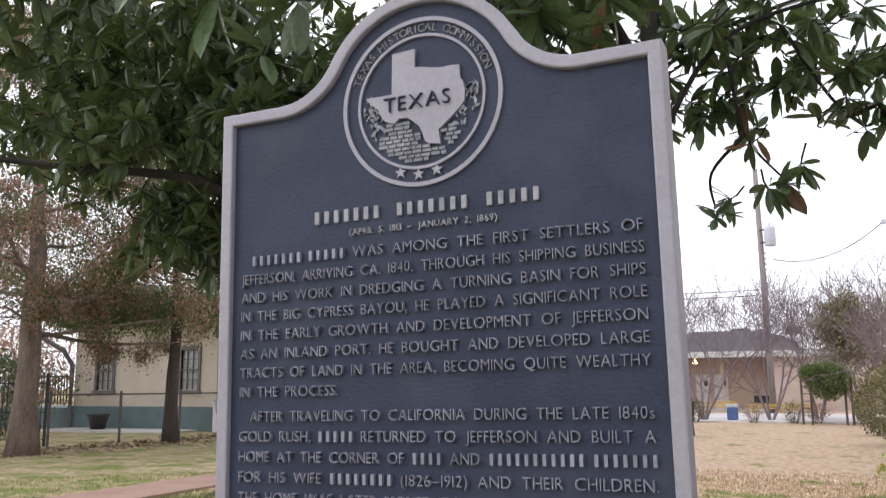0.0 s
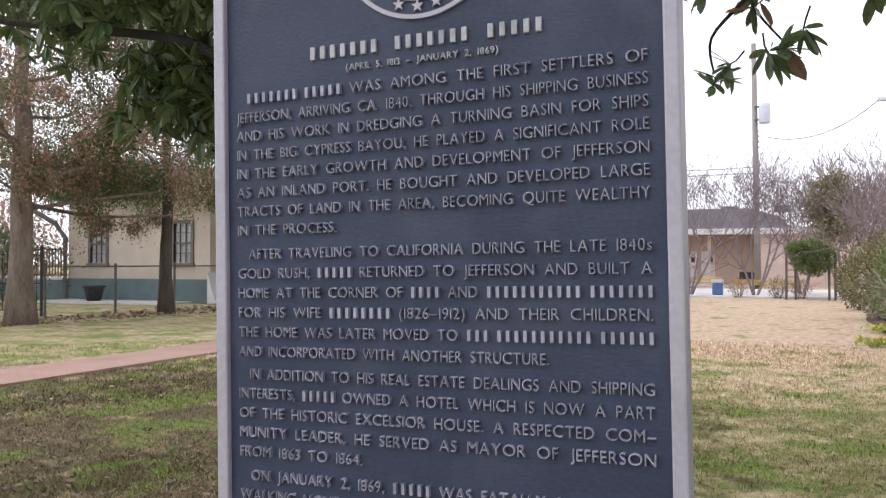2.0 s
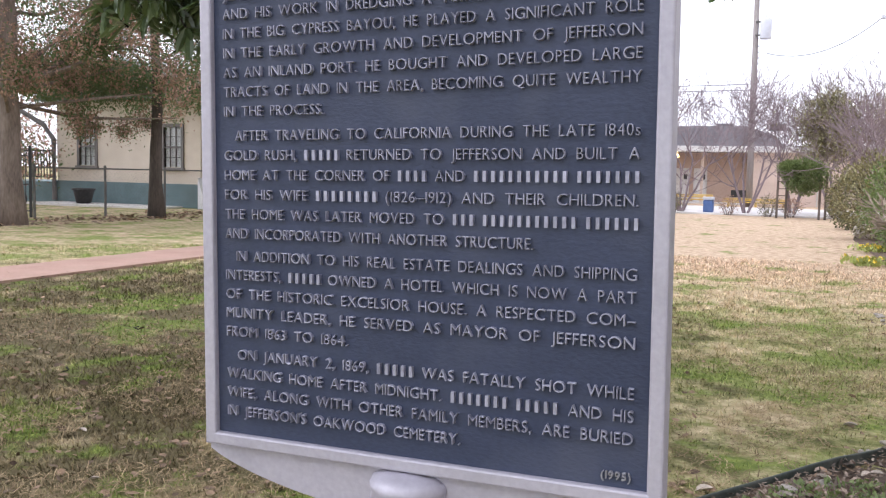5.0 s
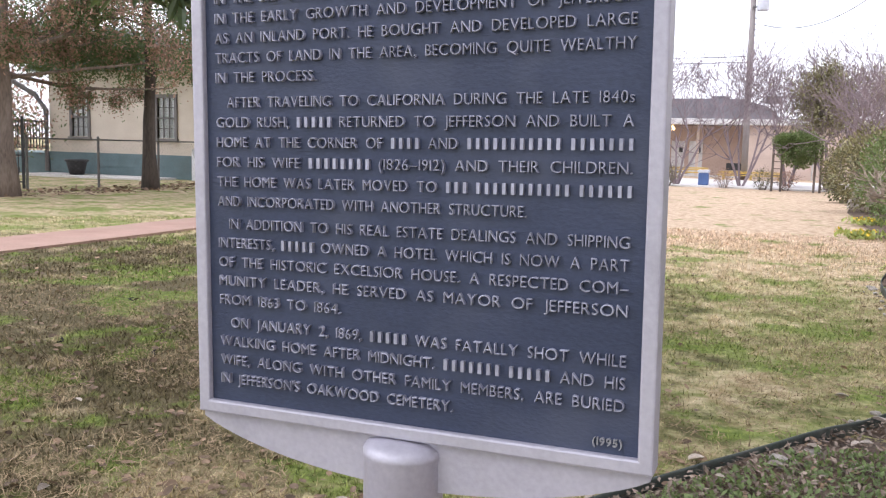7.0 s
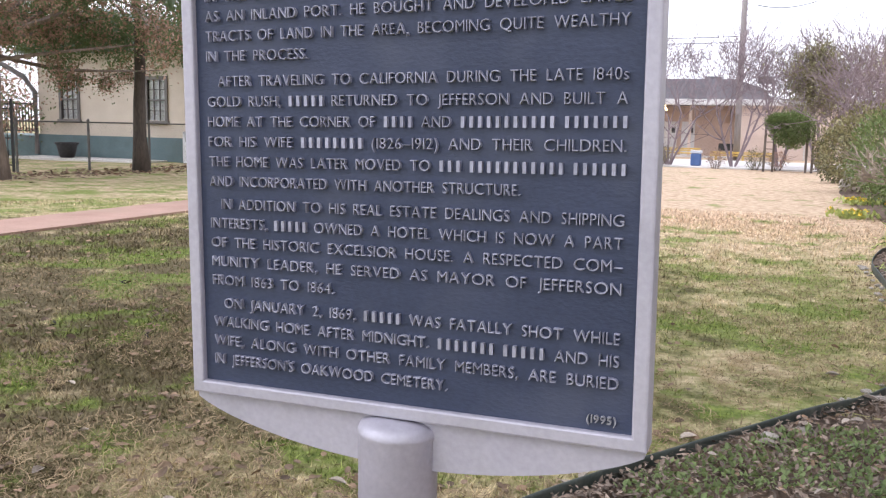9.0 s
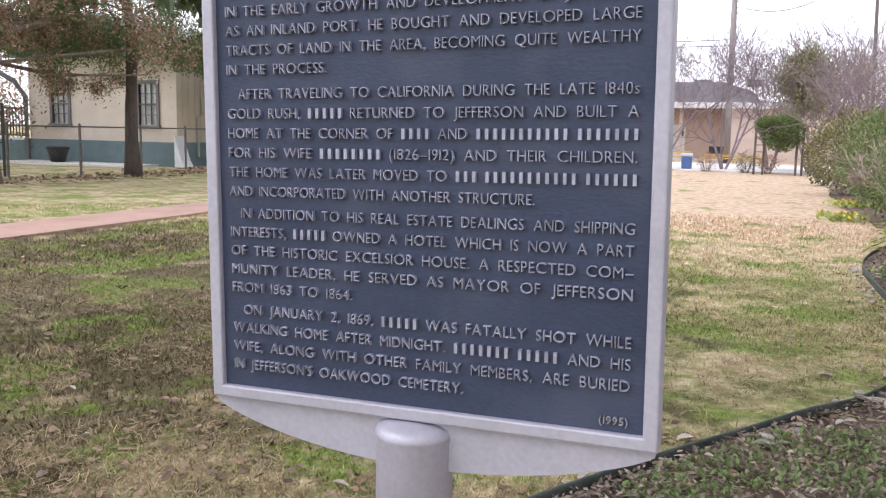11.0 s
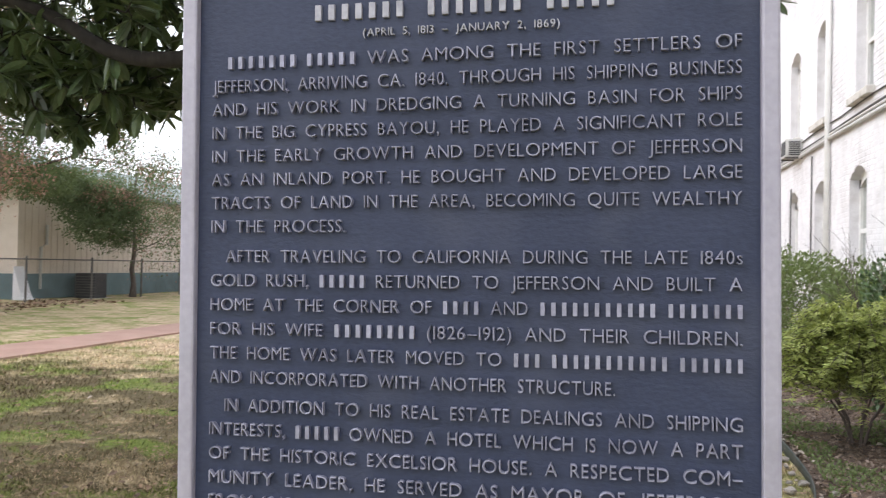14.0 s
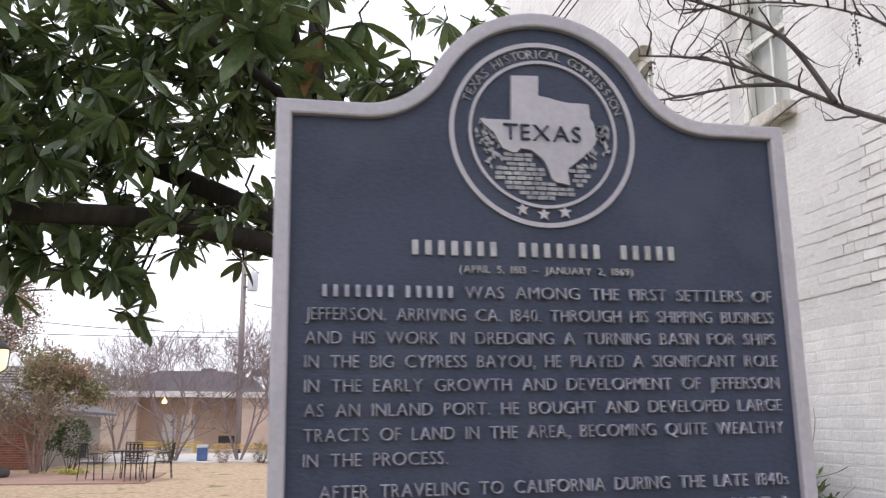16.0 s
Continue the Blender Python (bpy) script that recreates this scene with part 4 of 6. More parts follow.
    part("porch_rail", boxes(((x0 - 4.4, y0 + 0.02, 1.78), (x0 - 0.14, y0 + 0.1, 1.84)), ((x0 - 4.4, y0 + 0.02, 0.86), (x0 - 0.14, y0 + 0.1, 0.9))), M["black_iron"], root, "dark porch rail")
    for k in range(30):
        part("baluster", boxes(((x0 - 4.35 + k * 0.14, y0 + 0.045, 0.9), (x0 - 4.325 + k * 0.14, y0 + 0.075, 1.78))), M["black_iron"], root)
    part("meter_pipe", tube(bmesh.new(), [(x1 + 0.06, y0 + 1.0, 0.3), (x1 + 0.06, y0 + 1.0, 1.6), (x1 + 0.1, y0 + 1.2, 1.7), (x1 + 0.1, y0 + 1.2, 2.3)], [0.05] * 4, 8), M["ac_paint"], root)
    r2 = thing("condenser_unit", "dark air-conditioning condenser beside the house", "air conditioner", (x1 + 0.75, y0 + 2.6, 0))
    part("case", boxes(((-0.35, -0.35, 0.0), (0.35, 0.35, 0.8)), bevel=0.03), M["dark_grille"], r2)
    for k in range(8):
        part("slat", boxes(((-0.36, -0.365, 0.08 + k * 0.085), (0.36, -0.35, 0.11 + k * 0.085))), M["galvanised"], r2)
    part("pad", boxes(((-0.45, -0.45, -0.05), (0.45, 0.45, 0.0))), M["concrete"], r2)
    # planter pot by the wall, on a low slab
    tagged(link("paving_slab", boxes(((-23.8, 20.9, -0.05), (-18.5, 22.4, 0.06))), M["concrete"]), "pale concrete slab along the house", "slab", kind="structure")
    pot = thing("planter", "black tapered planter pot beside the house", "planter", (-21.9, 21.6, 0.06))
    part("pot", lathe(bmesh.new(), [(0.2, 0.0), (0.24, 0.04), (0.33, 0.42), (0.38, 0.44), (0.38, 0.5), (0.33, 0.5), (0.31, 0.44)], 20), M["black_iron"], pot, smooth=True)
    part("stand", lathe(bmesh.new(), [(0.34, -0.02), (0.34, 0.0)], 16), M["dark_grille"], pot)


cream_house()


def fence():
    posts = [(-17.3, 15.5), (-16.5, 17.0), (-16.55, 19.3), (-16.75, 21.5), (-16.35, 24.0), (-16.2, 26.6), (-16.2, 29.2), (-16.2, 31.8), (-16.2, 34.4)]
    root = thing("chain_link_fence", "weathered chain-link fence with steel posts and top rail", "fence")
    h = 1.25
    for i, (x, y) in enumerate(posts):
        bm = lathe(bmesh.new(), [(0.033, -0.1), (0.033, h), (0.04, h + 0.01), (0.03, h + 0.05), (0.008, h + 0.07)], 10, (x, y))
        part("post", bm, M["galvanised"], root)
    for a, b in zip(posts, posts[1:]):
        part("top_rail", tube(bmesh.new(), [(*a, h - 0.02), (*b, h - 0.02)], [0.02, 0.02], 8), M["galvanised"], root)
        bm = bmesh.new()
        a3, b3 = Vector((*a, 0)), Vector((*b, 0))
        length = (b3 - a3).length
        k = int(length / 0.12)
        for i in range(-10, k):
            for s in (1, -1):
                u0, u1 = i * 0.12, i * 0.12 + 1.2
                if s < 0:
                    u0, u1 = u1, u0
                z0, z1 = 0.03, h - 0.04
                # clip the slanted wire to the bay
                lo, hi = (u0, z0), (u1, z1)
                t0 = 0.0
                t1 = 1.0
                du = hi[0] - lo[0]
                ta, tb = sorted(((0 - lo[0]) / du, (length - lo[0]) / du))
                t0, t1 = max(t0, ta), min(t1, tb)
                if t1 - t0 > 0.02:
                    p = [a3.lerp(b3, (lo[0] + du * t) / length) + Vector((0, 0, z0 + (z1 - z0) * t)) for t in (t0, t1)]
                    tube(bm, p, [0.0016, 0.0016], 3, False)
        mesh = part("wire_mesh", bm, M["galvanised"], root)
        mesh["kind"] = "stuff"
    gate = thing("iron_gate", "black ornamental iron gate with scrolls beside the fence", "gate", (-17.3, 15.5, 0), 215)
    for x in (0.08, 1.55):
        part("gate_post", boxes(((x - 0.03, -0.03, -0.05), (x + 0.03, 0.03, 1.75))), M["black_iron"], gate)
    for z in (0.15, 0.8, 1.5):
        part("rail", boxes(((0.08, -0.012, z), (1.55, 0.012, z + 0.03))), M["black_iron"], gate)
    for k in range(12):
        x = 0.19 + k * 0.11
        part("bar", boxes(((x - 0.008, -0.008, 0.15), (x + 0.008, 0.008, 1.62))), M["black_iron"], gate)
    for k in range(6):
        x = 0.24 + k * 0.22
        pts = [(x + 0.09 * math.cos(t) * (1 - t / 16), 0, 0.45 + 0.16 * math.sin(t) * (1 - t / 16)) for t in np.linspace(0, 9, 22)]
        part("scroll", tube(bmesh.new(), pts, [0.009] * 22, 5), M["black_iron"], gate)


fence()


# ---- brick house with a white gable ----
def brick_house():
    root = thing("house", "low red-brick house with white gable and grey shingle roof", "house")
    x0, x1, y0, y1, eave, apex, brick_top = -14.5, -7.9, 30.0, 40.0, 1.98, 3.12, 1.74
    xm = (x0 + x1) / 2
    part("wall", boxes(((x0, y0, -0.1), (x1, y1, brick_top))), M["brick_mortar"], root)
    bm = bmesh.new()
    rng = random.Random(3)
    for row in range(23):
        z = 0.01 + row * 0.075
        x = x0 - (0.1 if row % 2 else 0.0)
        while x < x1 - 0.02:
            a, b = max(x, x0), min(x + 0.2, x1)
            if b - a > 0.03:
                d = rng.uniform(0.006, 0.014)
                box(bm, (a, y0 - d, z), (b, y0, z + 0.064))
            x += 0.21
    bricks = part("bricks", bm, M["red_brick"], root)
    bricks["kind"] = "stuff"
    part("gable", fixed(prism(bmesh.new(), [(x0 - 0.1, brick_top), (x1 + 0.1, brick_top), (x1 + 0.1, eave - 0.1), (xm, apex - 0.12), (x0 - 0.1, eave - 0.1)], y0 - 0.08, y1)), M["gable_white"], root, "white boarded gable")
    for s in (-1, 1):
        e = xm + s * ((x1 - x0) / 2 + 0.55)
        prof = [(xm, apex), (e, eave - 0.2), (e, eave - 0.1), (xm, apex + 0.12)]
        part("roof_slope", fixed(prism(bmesh.new(), prof, y0 - 0.3, y1 + 0.5)), M["shingle"], root, "grey shingle roof")
        prof = [(xm, apex - 0.14), (e, eave - 0.34), (e, eave - 0.16), (xm, apex + 0.04)]
        part("bargeboard", fixed(prism(bmesh.new(), prof, y0 - 0.36, y0 - 0.31)), M["gable_white"], root)
    part("gable_lamp", boxes(((xm - 0.16, y0 - 0.2, 2.42), (xm - 0.05, y0 - 0.08, 2.56)), ((xm + 0.03, y0 - 0.2, 2.45), (xm + 0.14, y0 - 0.08, 2.6)), ((xm - 0.16, y0 - 0.12, 2.56), (xm + 0.14, y0 - 0.08, 2.6)), bevel=0.02), M["dark_grille"], root)
    cup = part("cupola", boxes(((xm + 1.35, y0 + 1.6, 2.5), (xm + 2.0, y0 + 2.25, 3.35))), M["gable_white"], root, "white louvred cupola")
    for k in range(5):
        part("louvre", boxes(((xm + 1.4, y0 + 1.57, 2.8 + k * 0.09), (xm + 1.95, y0 + 1.6, 2.84 + k * 0.09))), M["shingle"], cup)
    bm = bmesh.new()
    bmesh.ops.create_cone(bm, cap_ends=True, segments=4, radius1=0.58, radius2=0.03, depth=0.5, matrix=pose(xm + 1.675, y0 + 1.92, 3.6, 0, 0, 45))
    part("cupola_roof", bm, M["gable_white"], cup)
    b = thing("wheelie_bin", "black wheeled rubbish bin beside the brick house", "bin", (-12.5, 29.3, 0))
    part("body", fixed(prism(bmesh.new(), [(-0.24, 0.05), (0.24, 0.05), (0.3, 0.95), (-0.3, 0.95)], -0.28, 0.28)), M["black_iron"], b)
    part("lid", boxes(((-0.32, -0.32, 0.95), (0.32, 0.32, 1.02)), bevel=0.02), M["black_iron"], b)


brick_house()


# ---- lamp, fountain, table ----
def street_lamp():
    root = thing("street_lamp", "black iron lamp post with a lit glass lantern", "street lamp", (-6.1, 18.3, 0))
    root.scale = (1, 1, 0.92)
    part("base", lathe(bmesh.new(), [(0.2, -0.05), (0.2, 0.06), (0.15, 0.1), (0.15, 0.2), (0.1, 0.3), (0.09, 0.8), (0.11, 0.84), (0.07, 0.9)], 16), M["black_iron"], root, smooth=True)
    part("pole", lathe(bmesh.new(), [(0.06, 0.85), (0.05, 2.55), (0.08, 2.58), (0.05, 2.64)], 12), M["black_iron"], root, smooth=True)
    lan = part("lantern", lathe(bmesh.new(), [(0.1, 2.64), (0.17, 2.72), (0.2, 3.05), (0.19, 3.1)], 16), M["lamp_glass"], root, "glowing warm glass", smooth=True)
    part("cap", lathe(bmesh.new(), [(0.22, 3.1), (0.22, 3.13), (0.16, 3.22), (0.06, 3.3), (0.03, 3.38), (0.008, 3.42)], 16), M["black_iron"], root, smooth=True)
    for k in range(4):
        a = k * math.tau / 4 + 0.4
        c, s = math.cos(a), math.sin(a)
        part("lantern_arm", tube(bmesh.new(), [(0.06 * c, 0.06 * s, 2.6), (0.2 * c, 0.2 * s, 2.7), (0.22 * c, 0.22 * s, 3.1)], [0.012] * 3, 6), M["black_iron"], root)


street_lamp()


def fountain():
    root = thing("fountain", "dark tiered stone fountain with a shallow bowl", "fountain", (-8.35, 25.4, 0.03))
    part("basin", lathe(bmesh.new(), [(0.75, 0), (0.8, 0.06), (0.8, 0.2), (0.7, 0.22), (0.66, 0.14), (0.2, 0.12)], 24), M["dark_grille"], root, smooth=True)
    part("pedestal", lathe(bmesh.new(), [(0.3, 0.1), (0.22, 0.2), (0.12, 0.35), (0.1, 0.75), (0.17, 0.85)], 16), M["black_iron"], root, smooth=True)
    part("bowl", lathe(bmesh.new(), [(0.15, 0.84), (0.35, 0.92), (0.5, 1.02), (0.52, 1.06), (0.47, 1.06), (0.3, 0.98), (0.05, 0.96)], 20), M["black_iron"], root, smooth=True)
    part("finial", lathe(bmesh.new(), [(0.06, 0.95), (0.05, 1.15), (0.1, 1.22), (0.04, 1.3), (0.01, 1.36)], 12), M["black_iron"], root, smooth=True)


fountain()


def garden_table():
    root = thing("garden_table", "dark wrought-iron garden table on the terrace", "table", (-4.3, 24.0, 0.03))
    part("tabletop", lathe(bmesh.new(), [(0.55, 0.7), (0.56, 0.715), (0.55, 0.73)], 24), M["black_iron"], root)
    for k in range(4):
        a = k * math.tau / 4 + 0.6
        c, s = math.cos(a), math.sin(a)
        part("leg", tube(bmesh.new(), [(0.42 * c, 0.42 * s, 0.0), (0.36 * c, 0.36 * s, 0.35), (0.45 * c, 0.45 * s, 0.7)], [0.016] * 3, 6), M["black_iron"], root)
    chair = thing("garden_chair", "dark wrought-iron garden chair on the terrace", "chair", (-5.2, 23.8, 0.03), 70, "garden chairs")
    part("seat", boxes(((-0.22, -0.22, 0.42), (0.22, 0.22, 0.445)), bevel=0.01), M["black_iron"], chair)
    for x in (-0.2, 0.2):
        part("back_leg", tube(bmesh.new(), [(x, 0.24, 0), (x, 0.2, 0.43), (x, 0.27, 0.92)], [0.014] * 3, 6), M["black_iron"], chair)
        part("leg", tube(bmesh.new(), [(x, -0.22, 0), (x, -0.2, 0.43)], [0.014] * 2, 6), M["black_iron"], chair)
        part("armrest", tube(bmesh.new(), [(x, -0.2, 0.43), (x * 1.12, -0.16, 0.64), (x * 1.1, 0.22, 0.66)], [0.012] * 3, 6), M["black_iron"], chair)
    for z in (0.9, 0.7, 0.55):
        part("back_rail", boxes(((-0.2, 0.215 + (z - 0.43) * 0.14 - 0.01, z - 0.012), (0.2, 0.235 + (z - 0.43) * 0.14, z + 0.012))), M["black_iron"], chair)
    for x in (-0.1, 0.0, 0.1):
        part("back_slat", boxes(((x - 0.012, 0.225, 0.55), (x + 0.012, 0.262, 0.9))), M["black_iron"], chair)
    for x, y, rz in ((-3.5, 24.3, -80), (-4.4, 24.9, -5), (-4.0, 23.1, 170)):
        copy_thing(chair, pose(x, y, 0.03, 0, 0, rz))


garden_table()


# ---- shops across the street ----
def shop():
    root = thing("shop_building", "low pinkish stucco building with a deep shaded porch", "shop")
    y = 50.0
    for a, b in ((-18.0, -7.85), (-2.3, 12.0)):
        part("wall", boxes(((a, y, -0.1), (b, y + 0.3, 2.9))), M["stucco"], root)
    part("porch_back", boxes(((-7.85, y + 1.4, -0.1), (-2.3, y + 1.7, 2.9))), M["shop_dark"], root, "brown wall deep in the porch")
    part("porch_side", boxes(((-8.1, y + 0.3, -0.1), (-7.85, y + 1.4, 2.9))), M["shop_dark"], root)
    part("porch_side", boxes(((-2.3, y + 0.3, -0.1), (-2.05, y + 1.4, 2.9))), M["shop_dark"], root)
    part("porch_floor", boxes(((-7.85, y, -0.1), (-2.3, y + 1.4, 0.08))), M["concrete"], root)
    part("fascia", boxes(((-18.2, y - 0.6, 2.9), (12.2, y + 0.4, 3.22)), bevel=0.02), M["fascia"], root, "pale fascia board")
    part("roof", boxes(((-18.2, y + 0.4, 2.92), (12.2, y + 14, 3.3))), M["grey_roof"], root)
    part("post", boxes(((-5.1, y + 0.1, 0.0), (-4.95, y + 0.25, 2.9))), M["stucco"], root)
    for x in (-6.6, -5.6):
        part("door", boxes(((x, y + 1.33, 0.08), (x + 0.75, y + 1.4, 2.0))), M["fascia"], root, "pale door with a small pane")
        part("door_pane", boxes(((x + 0.45, y + 1.3, 1.35), (x + 0.65, y + 1.33, 1.65))), M["dark_grille"], root)
    part("side_window", boxes(((-3.5, y + 1.35, 0.4), (-2.6, y + 1.4, 0.8))), M["dark_grille"], root)
    part("porch_light", lathe(bmesh.new(), [(0.05, 2.55), (0.16, 2.6), (0.1, 2.74), (0.03, 2.8), (0.02, 2.9)], 12, (-6.4, y - 0.3)), M["bulb"], root, "warm lit porch lamp", smooth=True)
    part("conduit", tube(bmesh.new(), [(1.0, y - 0.04, 0), (1.0, y - 0.04, 2.9)], [0.04, 0.04], 8), M["ac_paint"], root)
    back = thing("building", "dark-roofed building behind the shops", "building")
    part("wall", boxes(((-11, 66, -0.1), (-1.2, 78, 3.6))), M["stucco"], back)
    part("roof", fixed(prism(bmesh.new(), [(-11.5, 3.5), (-0.7, 3.5), (-1.6, 4.6), (-3.6, 5.3), (-8.6, 5.3), (-10.6, 4.6)], 65.5, 78.5)), M["grey_roof"], back, "dark mansard roof")
    for x in (-6.0, -2.2):
        part("rooftop_unit", boxes(((x, 69, 5.2), (x + 1.2, 70.2, 5.7))), M["shingle"], back)
    # yellow benches at the kerb and a blue bin
    bench = thing("bench", "yellow-painted street bench across the road", "bench", (-5.6, 45.6, 0.02), 0, "yellow benches")
    for z, yy in ((0.4, -0.15), (0.4, 0.05), (0.58, 0.22), (0.7, 0.26)):
        part("slat", boxes(((-1.6, yy - 0.07, z - 0.04), (1.6, yy + 0.07, z + 0.05)), bevel=0.01), M["yellow"], bench)
    for x in (-1.3, 0.0, 1.3):
        part("leg", boxes(((x - 0.05, -0.2, 0.0), (x + 0.05, 0.26, 0.42))), M["yellow"], bench)
    bench.scale = (1, 1, 0.75)
    copy_thing(bench, pose(-1.9, 45.6, 0.02) @ Matrix.Diagonal((1, 1, 0.75, 1)))
    bin_ = thing("street_bin", "blue plastic street bin with a pale lid", "bin", (-3.3, 36.0, 0.02))
    part("body", boxes(((-0.2, -0.2, 0.0), (0.2, 0.2, 0.5)), bevel=0.05), M["blue"], bin_)
    part("lid", boxes(((-0.22, -0.22, 0.5), (0.22, 0.22, 0.62)), bevel=0.03), M["transformer"], bin_)


shop()


def utility_pole(base, top, name_label, box_at=None, girth=1.0, wood="pole_wood"):
    root = thing("utility_pole", name_label, "utility pole")
    b, t = Vector(base), Vector(top)
    part("pole", tube(bmesh.new(), [b - Vector((0, 0, 0.2)), b.lerp(t, 0.5), t], [0.17 * girth, 0.15 * girth, 0.12 * girth], 12), M[wood], root, smooth=True)
    if box_at:
        p = b.lerp(t, box_at)
        part("transformer", lathe(bmesh.new(), [(0.26, p.z - 0.5), (0.28, p.z - 0.46), (0.28, p.z + 0.4), (0.24, p.z + 0.5), (0.06, p.z + 0.52), (0.05, p.z + 0.7)], 16, (p.x + 0.48, p.y - 0.2)), M["transformer"], root, "light grey transformer can", smooth=True)
        for dz in (0.35, -0.3):
            part("bracket", boxes(((p.x, p.y - 0.25, p.z + dz - 0.04), (p.x + 0.35, p.y - 0.15, p.z + dz + 0.04))), M["galvanised"], root)
        for k in range(4):
            part("insulator", lathe(bmesh.new(), [(0.03, p.z - 0.9 - k * 0.28), (0.06, p.z - 0.86 - k * 0.28), (0.03, p.z - 0.78 - k * 0.28)], 8, (p.x + 0.2, p.y - 0.1)), M["transformer"], root)
    return root


utility_pole((-2.25, 46, 0), (-2.4, 46, 12.5), "tall weathered utility pole with a transformer", 0.71)
sagging("overhead_cable", (-1.8, 46, 7.7), (3.3, 45.75, 9.2), 0.75, 0.022, M["black_iron"], "dark overhead cable sagging across the street")
sagging("overhead_cable", (-16, 48, 7.1), (-2.3, 46, 6.2), 0.3, 0.02, M["black_iron"], "dark overhead cable sagging across the street")
sagging("overhead_cable", (-30, 48, 6.8), (-2.3, 46, 5.9), 0.3, 0.02, M["black_iron"], "dark overhead cable sagging across the street")
p2 = utility_pole((4.35, 46, 0), (4.0, 46, 9.9), "brown utility pole with a lamp on an arm", None, 0.6, "bark")
part("lamp_arm", tube(bmesh.new(), [(4.0, 46, 8.9), (3.8, 45.9, 9.2), (3.5, 45.8, 9.25)], [0.035] * 3, 6), M["galvanised"], p2)
part("lamp_head", boxes(((3.2, 45.65, 9.1), (3.65, 45.95, 9.3)), bevel=0.05), M["transformer"], p2)
utility_pole((-22.5, 52, 0), (-22.3, 52, 8.2), "distant grey utility pole")

# ---- trees and shrubs ----
def grow(bm, start, direction, length, radius, depth, rng, tips, bend=0.25, split=(2, 3), lift=0.15, n=6, taper=0.62, thin=0.0):
    """A branch that bends, tapers and divides; tips collects the ends."""
    p, d = Vector(start), Vector(direction).normalized()
    pts, rr = [p.copy()], [radius]
    steps = 4
    for i in range(steps):
        d = (d + Vector((rng.gauss(0, bend), rng.gauss(0, bend), rng.gauss(lift, bend))) * 0.5).normalized()
        p = p + d * (length / steps)
        pts.append(p.copy())
        rr.append(radius * (1 - (1 - taper) * (i + 1) / steps))
    tube(bm, pts, [max(q, thin) for q in rr], n, False)
    if depth == 0:
        tips.append((p, d, pts))
        return
    for k in range(rng.randint(*split)):
        side = Vector((rng.gauss(0, 1), rng.gauss(0, 1), rng.gauss(0.1, 0.6))).normalized()
        at = pts[-1] if k == 0 else pts[rng.choice((2, 3, 4))]
        grow(bm, at, d * 0.8 + side * 0.75, length * rng.uniform(0.6, 0.85), rr[-1] * rng.uniform(0.6, 0.85), depth - 1, rng, tips, bend, split, lift, max(3, n - 1), taper, thin)


def leaf_cloud(name, tips, count, size, spread, mat, parent, seed, droop=0.0, template=(SMALL_V, SMALL_F), width=1.0):
    r = np.random.default_rng(seed)
    pick = r.integers(0, len(tips), count)
    pos = []
    for i in pick:
        p, d, pts = tips[i]
        q = pts[r.integers(1, len(pts))]
        pos.append(q)
    pos = np.array([tuple(q) for q in pos]) + r.normal(0, spread, (count, 3))
    dirs = r.normal(0, 1, (count, 3)) + np.array((0, 0, -droop))
    return scatter(name, template[0], template[1], pos, frames_of(dirs, r), size * r.uniform(0.6, 1.3, count), mat, parent, width=width)


def lump_of_leaves(name, c, size, k, leaf, mat, parent, seed, droop=0.5):
    """An uneven lump of foliage with gaps."""
    r = np.random.default_rng(seed)
    d = r.normal(0, 1, (k, 3))
    d /= np.linalg.norm(d, axis=1, keepdims=True)
    lump = np.array([1 + 0.35 * noise.noise(Vector(v) * 2.2 + Vector((seed, 0, 0))) + 0.2 * noise.noise(Vector(v) * 6 + Vector((0, seed, 0))) for v in d])
    pos = d * (r.uniform(0, 1, k) ** 0.42 * lump)[:, None] * np.array(size) + np.array(c)
    keep = np.array([noise.noise(Vector(p) * 1.9 + Vector((seed, 3, 0))) > -0.22 for p in pos])
    pos = pos[keep]
    return scatter(name, SMALL_V, SMALL_F, pos, frames_of(r.normal(0, 1, pos.shape) - np.array((0, 0, droop)), r), leaf * r.uniform(0.6, 1.3, len(pos)), mat, parent)


